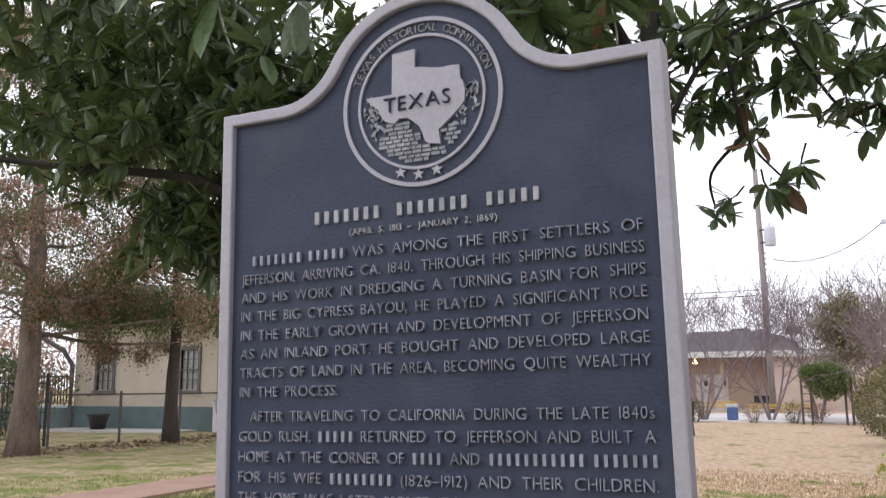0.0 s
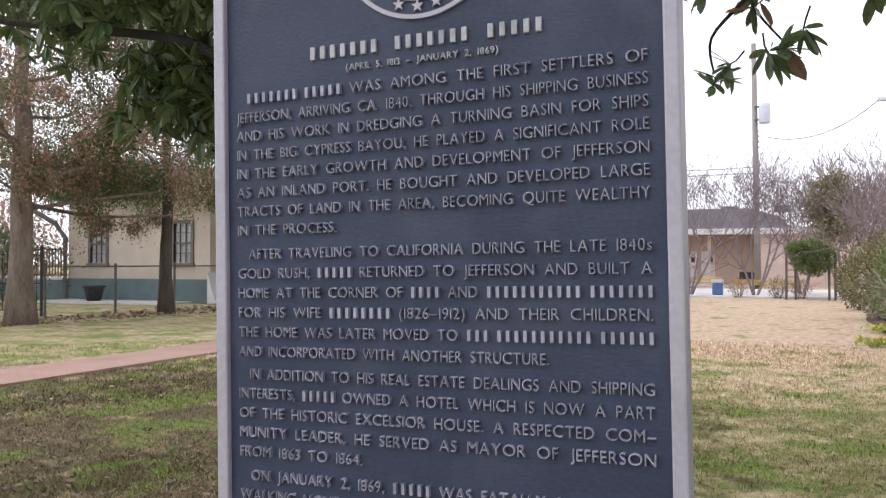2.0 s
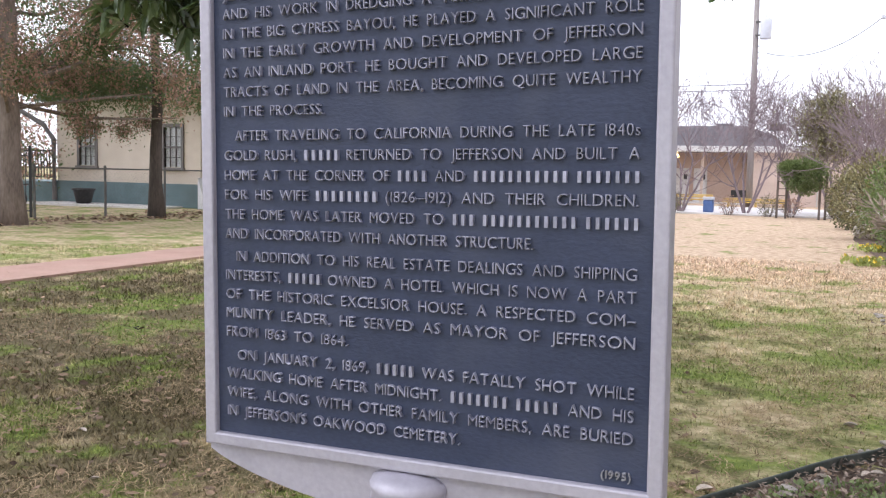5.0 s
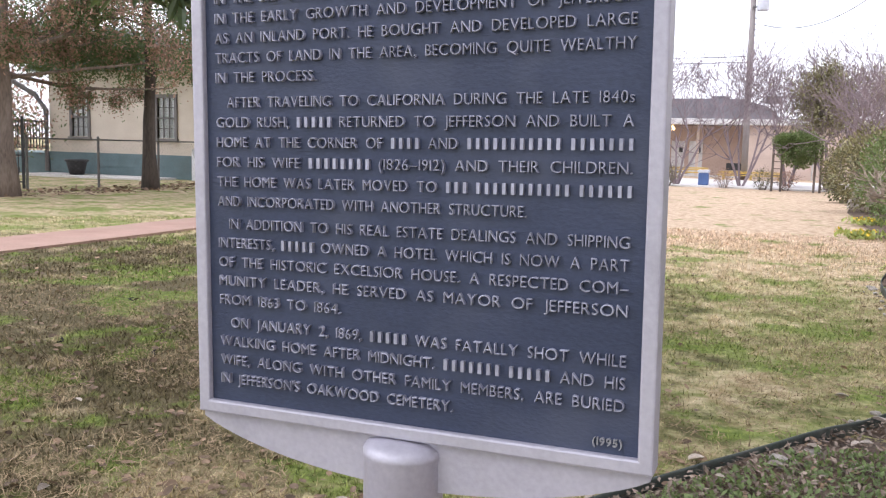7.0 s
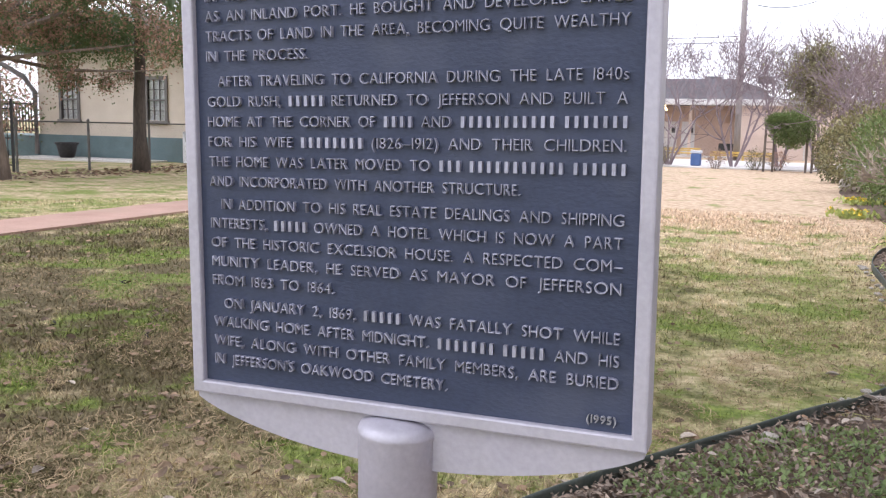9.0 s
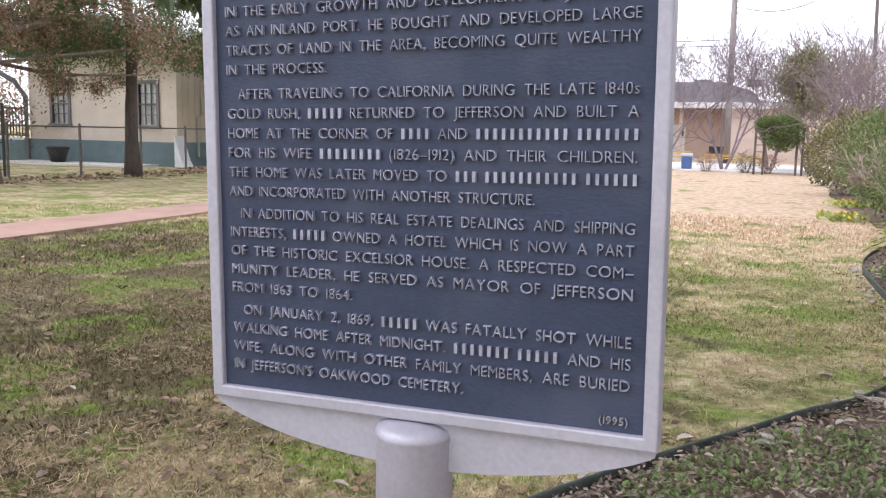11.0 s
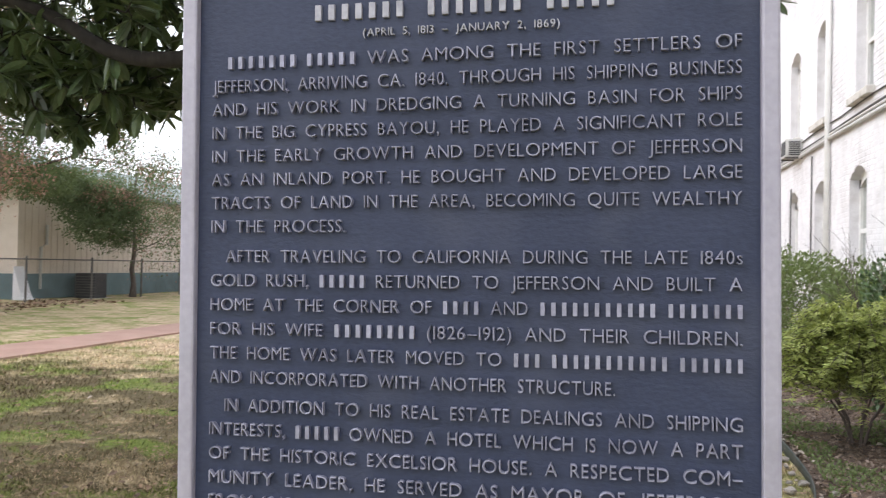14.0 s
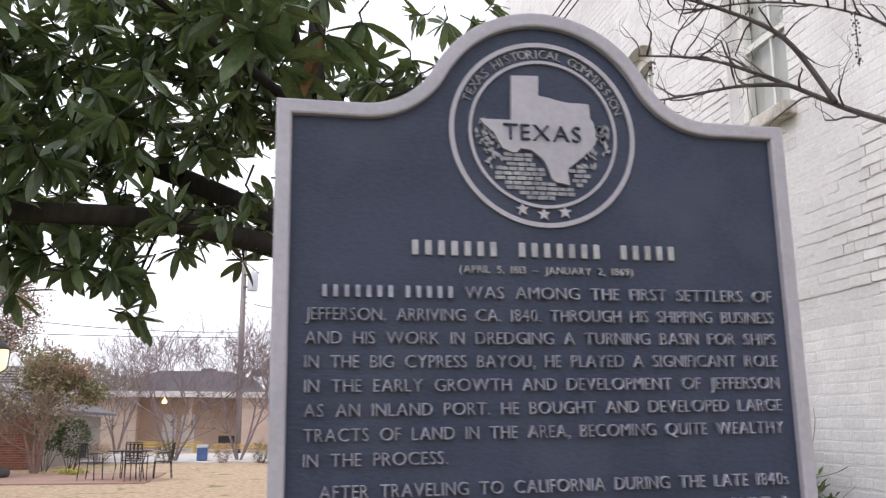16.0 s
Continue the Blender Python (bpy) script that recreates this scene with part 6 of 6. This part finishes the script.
        tube(twigs, [c - axis * 0.11 + Vector((rng.gauss(0, 0.03), rng.gauss(0, 0.03), 0.03)), c - axis * 0.07, c], [0.005, 0.005, 0.003], 5, False)

    far = []
    for c, s, n in clumps:
        n = round(n * (0.86 if -2.8 < c[0] < -0.95 else 1.0))
        for k in range(n):
            p = Vector((rng.gauss(c[0], s[0] * 0.62), rng.gauss(c[1], s[1] * 0.62), rng.gauss(c[2], s[2] * 0.62)))
            whorl(p, 0.142, rng.randint(11, 14), far)
    crown = scatter("crown", LEAF_V, LEAF_F, np.array([tuple(p) for p, _, _ in far]), frames_of(np.array([tuple(d) for _, d, _ in far]), r), np.array([s for _, _, s in far]), M["magnolia"], root, "glossy dark green leaves", width=0.54)
    # single leaves on the sprays that hang nearest
    me = {}
    for key in ("magnolia_near", "magnolia_brown"):
        m = bpy.data.meshes.new("leaf")
        m.from_pydata((LEAF_V * np.array((0.6, 1, 1))).tolist(), [], LEAF_F)
        m.materials.append(M[key])
        me[key] = m
    near = []
    sprays = [(-1.58, 2.15, 2.72, 0.19), (-1.9, 2.0, 2.72, 0.2), (-1.2, 2.0, 2.85, 0.18), (-0.85, 3.2, 2.78, 0.25), (-0.7, 3.25, 2.88, 0.23), (-0.97, 3.15, 2.84, 0.23), (-1.1, 3.2, 2.95, 0.22), (-0.55, 3.3, 2.98, 0.2), (-1.4, 2.05, 2.5, 0.18), (-1.52, 2.1, 2.4, 0.16),
              (-0.13, 4.4, 2.33, 0.17), (-0.06, 4.42, 2.4, 0.16), (-0.2, 4.4, 2.3, 0.16), (-0.45, 4.4, 2.22, 0.13), (-0.42, 4.42, 2.27, 0.13), (0.24, 4.5, 2.6, 0.15), (0.3, 4.5, 2.68, 0.16), (0.05, 4.45, 2.68, 0.16),
              (-0.28, 4.42, 2.55, 0.14), (-0.3, 4.4, 2.75, 0.16), (-0.12, 4.45, 2.85, 0.16), (-1.56, 4.6, 1.98, 0.15), (-1.5, 4.6, 1.93, 0.15), (-1.02, 4.6, 2.24, 0.15), (-2.1, 4.6, 2.04, 0.16), (-2.3, 4.6, 2.1, 0.16),
              (-3.7, 4.5, 2.28, 0.16), (-0.5, 4.45, 2.7, 0.16), (0.12, 4.5, 2.95, 0.16), (0.38, 4.5, 2.95, 0.16), (-0.4, 4.4, 2.95, 0.16), (0.0, 4.4, 3.05, 0.16)]
    for x, y, z, s in sprays:
        whorl(Vector((x, y, z)), s, 9, near)
    whorl(Vector((-1.72, 2.1, 2.62)), 0.24, 11, near, (0.5, -0.7, -0.25))
    whorl(Vector((-1.6, 2.2, 2.75)), 0.22, 9, near, (0.4, -0.6, 0.2))
    fr = frames_of(np.array([tuple(d) for _, d, _ in near]), r)
    for (p, d, s), f in zip(near, fr):
        ob = new("leaf", me["magnolia_brown" if rng.random() < 0.06 else "magnolia_near"])
        ob.parent = crown
        ob.matrix_basis = Matrix.Translation(p) @ Matrix(f.tolist()).to_4x4() @ Matrix.Diagonal((s, s, s, 1))
    # thin drooping twigs that carry the sprays
    for a, b, c in (((-0.35, 4.3, 2.95), (-0.3, 4.4, 2.6), (-0.13, 4.4, 2.35)), ((-0.3, 4.4, 2.6), (-0.47, 4.4, 2.42), (-0.46, 4.4, 2.24)), ((-0.1, 4.3, 3.1), (0.1, 4.45, 2.75), (0.25, 4.5, 2.6)),
                    ((-1.3, 4.3, 2.6), (-1.5, 4.5, 2.2), (-1.56, 4.6, 1.98)), ((-1.2, 4.4, 2.5), (-1.05, 4.5, 2.35), (-1.02, 4.6, 2.25)), ((-1.2, 2.4, 3.1), (-1.5, 2.2, 2.85), (-1.72, 2.1, 2.6)),
                    ((-0.9, 3.2, 3.15), (-0.88, 3.2, 2.95), (-0.85, 3.2, 2.8)), ((-2.2, 4.3, 2.6), (-2.2, 4.5, 2.3), (-2.1, 4.6, 2.06))):
        line = smooth_line([Vector(a), Vector(b), Vector(c)], 5)
        tube(twigs, line, [0.011 - 0.0006 * i for i in range(len(line))], 6, False)
    part("spray_twig", twigs, M["bark_dark"], root)["kind"] = "stuff"


magnolia()


def bare_tree():
    """A bare small tree in the bed whose branches reach over the marker."""
    rng = random.Random(31)
    root = thing("bare_tree", "bare crape myrtle with dark twigs and dry seed clusters", "tree")
    bm = bmesh.new()
    tube(bm, smooth_line([Vector(p) for p in ((2.15, 1.7, -0.1), (2.1, 1.75, 0.8), (1.95, 1.9, 1.6), (1.75, 2.15, 2.15))], 5), [0.045 - 0.0012 * i for i in range(16)], 9)
    part("trunk", bm, M["twig_near"], root, smooth=True)
    mains = [[(1.75, 2.15, 2.15), (1.25, 2.6, 2.46), (1.0, 2.8, 2.66), (0.75, 2.9, 2.78), (0.5, 3.0, 2.82)], [(1.12, 2.7, 2.56), (1.0, 2.8, 2.85), (0.8, 2.9, 3.0), (0.6, 3.0, 3.1)],
             [(1.75, 2.15, 2.15), (1.6, 2.6, 2.7), (1.35, 2.8, 2.98), (1.0, 2.9, 3.05), (0.7, 3.0, 3.02)], [(1.0, 2.8, 2.66), (0.85, 2.9, 2.68), (0.6, 3.1, 2.68), (0.42, 3.2, 2.72)],
             [(1.75, 2.15, 2.15), (1.9, 2.6, 2.8), (1.9, 2.9, 3.5)]]
    tips = []
    for i, pts in enumerate(mains):
        line = smooth_line([Vector(p) for p in pts], 6)
        bm = bmesh.new()
        tube(bm, line, [max(0.0145 - 0.0005 * k - 0.0016 * i, 0.004) for k in range(len(line))], 6)
        for k in range(5, len(line)):
            grow(bm, line[k], (rng.uniform(-1, 0.3), rng.gauss(0, 0.5), rng.uniform(-0.5, 0.8)), rng.uniform(0.09, 0.19), 0.0046, 3, rng, tips, 0.34, (1, 2), 0.0, 4, 0.62)
        part("branch", bm, M["twig_near"], root)
    for top, length in (((1.32, 2.8, 2.99), 0.22), ((0.93, 2.9, 3.02), 0.1), ((0.55, 3.0, 2.8), 0.06)):
        bm = bmesh.new()
        t = Vector(top)
        tube(bm, [t, t - Vector((0.0, 0, length))], [0.002, 0.001], 4)
        for k in range(int(length * 170)):
            p = t - Vector((rng.gauss(0, 0.008), rng.gauss(0, 0.008), length * rng.random()))
            bmesh.ops.create_icosphere(bm, subdivisions=1, radius=rng.uniform(0.003, 0.006), matrix=Matrix.Translation(p))
        part("seed_cluster", bm, M["twig_near"], root, "dry dark seed cluster")


bare_tree()

# ---- far trees ----
def far_woods():
    r = np.random.default_rng(77)
    for name, cx, cy, w, h, n, mat in (("far_woods", -20, 60, 11, 8.5, 15000, "olive_pale"), ("far_woods", -22, 63, 12, 9.5, 9000, "twig"), ("far_woods", -34, 62, 16, 6.5, 9000, "shrub_olive"), ("far_woods", -16, 70, 9, 5.0, 5000, "twig"), ("far_woods", -42, 30, 8, 7.5, 6000, "rust_leaf"), ("far_woods", 14, 72, 16, 5.5, 6000, "twig"), ("far_woods", -30, 45, 10, 8.5, 12000, "rust_leaf"), ("far_woods", -32, 47, 11, 9.0, 9000, "oak_leaf"), ("far_woods", -36, 18, 5, 7.5, 7000, "oak_leaf")):
        x = r.uniform(-w, w, n)
        top = h * (0.6 + 0.4 * np.array([noise.noise(Vector((a * 0.35, cx, 0))) for a in x]))
        z = top * r.uniform(0, 1, n) ** 0.7
        pos = np.column_stack((cx + x, cy + r.normal(0, 2.5, n), z))
        ob = scatter(name, SMALL_V, SMALL_F, pos, frames_of(r.normal(0, 1, (n, 3)) + np.array((0, 0, 0.6)), r), r.uniform(0.2, 0.6, n), M[mat], width=0.5)
        tagged(ob, "distant winter trees behind the houses", "trees", kind="stuff")


far_woods()


# ---- grass, litter, stones ----
def grass():
    r = np.random.default_rng(9)
    n = 420000
    d = 2.0 + 13.0 * r.uniform(0, 1, n) ** 1.6
    a = r.uniform(radians(-10), radians(68), n)
    x, y = -d * np.sin(a), d * np.cos(a)
    e = np.array([edge_x(v) for v in y])
    keep = (x < e - 0.02) & ~((x > -9.05) & (x < -7.85))
    x, y, d = x[keep], y[keep], d[keep]
    n = len(x)
    pos = np.column_stack((x, y, np.full(n, -0.01)))
    t = np.array([(-0.1, 0, 0), (0.1, 0, 0), (0.0, 1.0, 0.15)])
    dirs = np.column_stack((r.normal(0, 0.8, n), r.normal(0, 0.8, n), r.uniform(0.2, 0.9, n)))
    ob = scatter("grass", t, [(0, 1, 2)], pos, frames_of(dirs, r), r.uniform(0.016, 0.044, n) * (1 + d * 0.05), M["blades"])
    tagged(ob, "short dry and green winter grass blades", "grass", kind="stuff")
    # dead strands that lie matted on the near lawn
    n = 130000
    d = 1.9 + 6.5 * r.uniform(0, 1, n) ** 1.3
    a = r.uniform(radians(-12), radians(68), n)
    x, y = -d * np.sin(a), d * np.cos(a)
    e = np.array([edge_x(v) for v in y])
    keep = (x < e - 0.03) & np.array([noise.noise(Vector((p * 1.1, q * 1.1, 7))) + 0.5 * noise.noise(Vector((p * 4, q * 4, 3))) > -0.08 for p, q in zip(x, y)])
    x, y = x[keep], y[keep]
    n = len(x)
    t = np.array([(-0.03, 0, 0), (0.03, 0, 0), (0.12, 0.5, 0.14), (0.06, 0.5, 0.14), (0.0, 1.0, 0.02)])
    dirs = np.column_stack((r.normal(0, 1, n), r.normal(0, 1, n), r.normal(0.15, 0.2, n)))
    ob = scatter("dead_grass", t, [(0, 1, 2, 3), (3, 2, 4)], np.column_stack((x, y, r.uniform(0.004, 0.02, n))), frames_of(dirs, r), r.uniform(0.02, 0.062, n), M["straw"])
    tagged(ob, "pale dead grass strands matted on the lawn", "grass", kind="stuff")


grass()


def litter():
    r = np.random.default_rng(10)
    spots = []
    n = 3200
    d = 2.2 + 9 * r.uniform(0, 1, n) ** 1.3
    a = r.uniform(radians(5), radians(66), n)
    x, y = -d * np.sin(a), d * np.cos(a)
    n2 = 4200
    y2 = r.uniform(2.2, 12, n2)
    x2 = np.array([edge_x(v) for v in y2]) + 0.05 + 1.9 * r.uniform(0, 1, n2) ** 1.2
    n3 = 160
    y3 = r.uniform(2.5, 10, n3)
    x3 = np.array([edge_x(v) for v in y3]) - np.abs(r.normal(0, 0.16, n3)) - 0.03
    n5 = 1600
    y5 = r.uniform(12.5, 23.5, n5)
    x5 = np.interp(y5, (12.5, 17.0, 23.5), (-16.0, -15.6, -16.0)) + r.normal(0, 0.7, n5)
    for k, (xx, yy, z, s) in enumerate(((x5, y5, 0.03, 0.1), (x, y, 0.02, 0.042), (x2, y2, 0.05, 0.03), (x3, y3, 0.015, 0.04))):
        m = len(xx)
        pos = np.column_stack((xx, yy, np.full(m, z)))
        dirs = np.column_stack((r.normal(0, 1, m), r.normal(0, 1, m), r.normal(0, 0.15, m)))
        spots.append((pos, frames_of(dirs, r), s * r.uniform(0.5, 1.5, m)))
    ob = scatter("fallen_leaves", LEAF_V, LEAF_F, np.concatenate([s[0] for s in spots]), np.concatenate([s[1] for s in spots]), np.concatenate([s[2] for s in spots]), M["litter"])
    tagged(ob, "dry brown fallen leaves on lawn and mulch", "leaves", kind="stuff")
    # mulch chips and small debris
    m = 26000
    y6 = 2.2 + 8.5 * r.uniform(0, 1, m) ** 1.4
    x6 = np.array([edge_x(v) for v in y6]) + 0.02 + 1.9 * r.uniform(0, 1, m) ** 1.2
    dirs = np.column_stack((r.normal(0, 1, m), r.normal(0, 1, m), r.normal(0.1, 0.35, m)))
    ob = scatter("mulch_chips", SMALL_V, SMALL_F, np.column_stack((x6, y6, r.uniform(0.035, 0.062, m))), frames_of(dirs, r), 0.028 * r.uniform(0.4, 1.6, m), M["chip"], width=0.8)
    tagged(ob, "weathered bark chips and debris on the bed", "mulch", kind="stuff")
    # low weeds in the bed
    m = 42000
    y4 = r.uniform(2.2, 9, m)
    x4 = np.array([edge_x(v) for v in y4]) + 0.08 + 1.9 * r.uniform(0, 1, m)
    keep = np.array([noise.noise(Vector((a * 1.6, b * 1.6, 5))) > -0.02 for a, b in zip(x4, y4)])
    pos = np.column_stack((x4, y4, np.full(m, 0.05)))[keep]
    ob = scatter("weeds", SMALL_V, SMALL_F, pos, frames_of(np.column_stack((r.normal(0, 0.8, len(pos)), r.normal(0, 0.8, len(pos)), np.full(len(pos), 0.6))), r), 0.025 * r.uniform(0.5, 1.5, len(pos)), M["shrub_mid"])
    tagged(ob, "low green weeds growing through the mulch", "weeds", kind="stuff")


litter()


def curled_leaves():
    """Large bleached leaves, dried into troughs, on lawn and bed."""
    rng = random.Random(29)
    me = bpy.data.meshes.new("dry_leaf")
    me.from_pydata([(x * 0.8, y, 0.05 + 1.1 * abs(x) ** 1.3 + 0.12 * (y - 0.5) ** 2) for x, y, _ in LEAF_V], [], LEAF_F)
    me.materials.append(M["pale_leaf"])
    spots = [(0.31, 4.03), (0.05, 3.98), (0.2, 4.12), (-0.9, 4.1), (-0.75, 2.75)]
    for k in range(46):
        y = rng.uniform(2.9, 9.5)
        spots.append((edge_x(y) + rng.uniform(-0.35, 0.9), y))
    for k in range(30):
        d, a = rng.uniform(2.6, 9.0), radians(rng.uniform(12, 62))
        spots.append((-d * math.sin(a), d * math.cos(a)))
    for x, y in spots:
        ob = tagged(new("dry_leaf", me), "large bleached dry leaf lying on the ground", "leaf", "dry leaves")
        k = rng.uniform(0.035, 0.085)
        ob.matrix_basis = pose(x, y, 0.055 if x > edge_x(y) else 0.018, rng.uniform(-12, 12), rng.uniform(-25, 25), rng.uniform(0, 360)) @ Matrix.Diagonal((k, k, k, 1))


curled_leaves()


def stones():
    rng = random.Random(17)
    first = None
    spots = [(0.12, 3.86, 0.055), (0.55, 4.4, 0.06), (-0.02, 3.68, 0.04), (0.62, 5.1, 0.06), (0.7, 5.6, 0.05)]
    for k in range(60):
        y = rng.uniform(4.2, 9.3)
        spots.append((edge_x(y) + rng.choice((-1, -1, 1)) * rng.uniform(0.03, 0.13), y, rng.uniform(0.014, 0.034)))
    for x, y, s in spots:
        if first is None:
            bm = bmesh.new()
            bmesh.ops.create_icosphere(bm, subdivisions=2, radius=1)
            for v in bm.verts:
                v.co *= 1 + 0.3 * noise.noise(v.co * 1.4)
                v.co.z *= 0.5
            first = tagged(link("stone", bm, M["rock"]), "pale rough stone beside the bed edging", "stone", "edging stones")
            first.matrix_basis = pose(x, y, 0.03, 0, 0, 40) @ Matrix.Diagonal((s, s * 0.7, s, 1))
            continue
        ob = first.copy()
        scene.collection.objects.link(ob)
        ob.matrix_basis = pose(x, y, 0.02 + (0.03 if x > edge_x(y) else 0), rng.uniform(-15, 15), 0, rng.uniform(0, 360)) @ Matrix.Diagonal((s * rng.uniform(0.8, 1.4), s * 0.75, s, 1))


def sticks():
    """Fallen twigs on the lawn under the magnolia."""
    rng = random.Random(23)
    for k in range(16):
        d, a = rng.uniform(3.2, 9.5), radians(rng.uniform(14, 62))
        x, y, t, s = -d * math.sin(a), d * math.cos(a), rng.uniform(0, math.tau), rng.uniform(0.08, 0.24)
        bm = bmesh.new()
        pts = [(i * s / 4 * math.cos(t) + rng.gauss(0, 0.012), i * s / 4 * math.sin(t) + rng.gauss(0, 0.012), 0.028 + rng.uniform(0, 0.012)) for i in range(5)]
        tube(bm, pts, [0.005, 0.005, 0.004, 0.004, 0.002], 5)
        tube(bm, [pts[2], (pts[2][0] + 0.3 * s * math.cos(t + 0.7), pts[2][1] + 0.3 * s * math.sin(t + 0.7), 0.04)], [0.004, 0.002], 4)
        tagged(link("stick", bm, M["bark_dark"]), "dark fallen twig on the lawn", "stick", "fallen sticks").matrix_basis = pose(x, y, 0)


sticks()
stones()


# ---- bricks of the white wall ----
def white_bricks():
    rng = random.Random(2)
    unit = {}
    dy, dz, joint = 0.212, 0.0757, 0.006
    vs, fs = [], []
    count = 0
    bm = bmesh.new()
    box(bm, (-1.0, -0.5, -0.5), (0.0, 0.5, 0.5), 0.0)
    es = [e for e in bm.edges if all(v.co.x < -0.5 for v in e.verts)]
    bmesh.ops.bevel(bm, geom=es, offset=0.06, segments=1, affect="EDGES")
    shared = bpy.data.meshes.new("brick")
    bm.to_mesh(shared)
    bm.free()
    shared.materials.append(M["brick_white"])
    for row in range(int(7.6 / dz)):
        z = 0.25 + row * dz
        y = 2.4 + (dy / 2 if row % 2 else 0)
        while y < WY1 - 0.1:
            step = dy * (0.5 if row % 6 == 0 else rng.uniform(0.93, 1.07))
            y0, y1 = y, y + step - 0.003
            y += step
            if z > 6.0 and y0 < 4.0:
                continue
            clash = any(y1 > o[0] - 0.005 and y0 < o[1] + 0.005 and z + dz > o[2] - 0.115 and z < max(arch_z(o, min(max((y0 + y1) / 2, o[0]), o[1])), o[3] - RISE) for o in OPENINGS)
            if clash:
                # close the joint with the brick's part outside the opening
                o = next(o for o in OPENINGS if y1 > o[0] - 0.005 and y0 < o[1] + 0.005 and z + dz > o[2] - 0.115 and z < o[3])
                if y0 < o[0] - 0.04:
                    y1 = o[0] - 0.004
                elif y1 > o[1] + 0.04:
                    y0 = o[1] + 0.004
                else:
                    continue
            worn = 1.5 * noise.noise(Vector((y0 * 0.75, z * 1.1, 2))) + (-0.5 if z < 2.25 and y0 < 6.2 else 0.0)
            d = 0.0012 + 0.015 * min(max(worn + 0.3, 0.0), 1.0) * rng.uniform(0.5, 1.2) + (0.003 if rng.random() < 0.04 and worn > 0 else 0)
            d *= 0.4 if y0 > 7.5 else 1.0
            sag = rng.gauss(0, 0.0028) + 0.009 * noise.noise(Vector((y0 * 0.7, z * 0.9, 4)))
            z0, z1 = z + sag, z + sag + dz - joint + rng.gauss(0, 0.001)
            if 4.7 < y0 < 7.3 and 2.0 < z < 3.6 and count < 300:
                ob = new("brick", shared)
                ob.parent = WALL
                ob.matrix_basis = pose(WX + 0.001, (y0 + y1) / 2, (z0 + z1) / 2, rng.gauss(0, 0.4), 0, 0) @ Matrix.Diagonal((d, y1 - y0, z1 - z0, 1))
                count += 1
                continue
            k = len(vs)
            b = 0.007
            vs += [(WX + 0.001, y0, z0), (WX + 0.001, y1, z0), (WX + 0.001, y1, z1), (WX + 0.001, y0, z1), (WX - d, y0 + b, z0 + b), (WX - d, y1 - b, z0 + b), (WX - d, y1 - b, z1 - b), (WX - d, y0 + b, z1 - b)]
            fs += [tuple(k + i for i in q) for q in ((4, 7, 6, 5), (0, 4, 5, 1), (1, 5, 6, 2), (2, 6, 7, 3), (3, 7, 4, 0))]
    me = bpy.data.meshes.new("bricks")
    me.from_pydata(vs, [], fs)
    me.materials.append(M["brick_white_rest"])
    ob = new("bricks", me)
    ob.parent = WALL
    ob["kind"] = "stuff"


white_bricks()
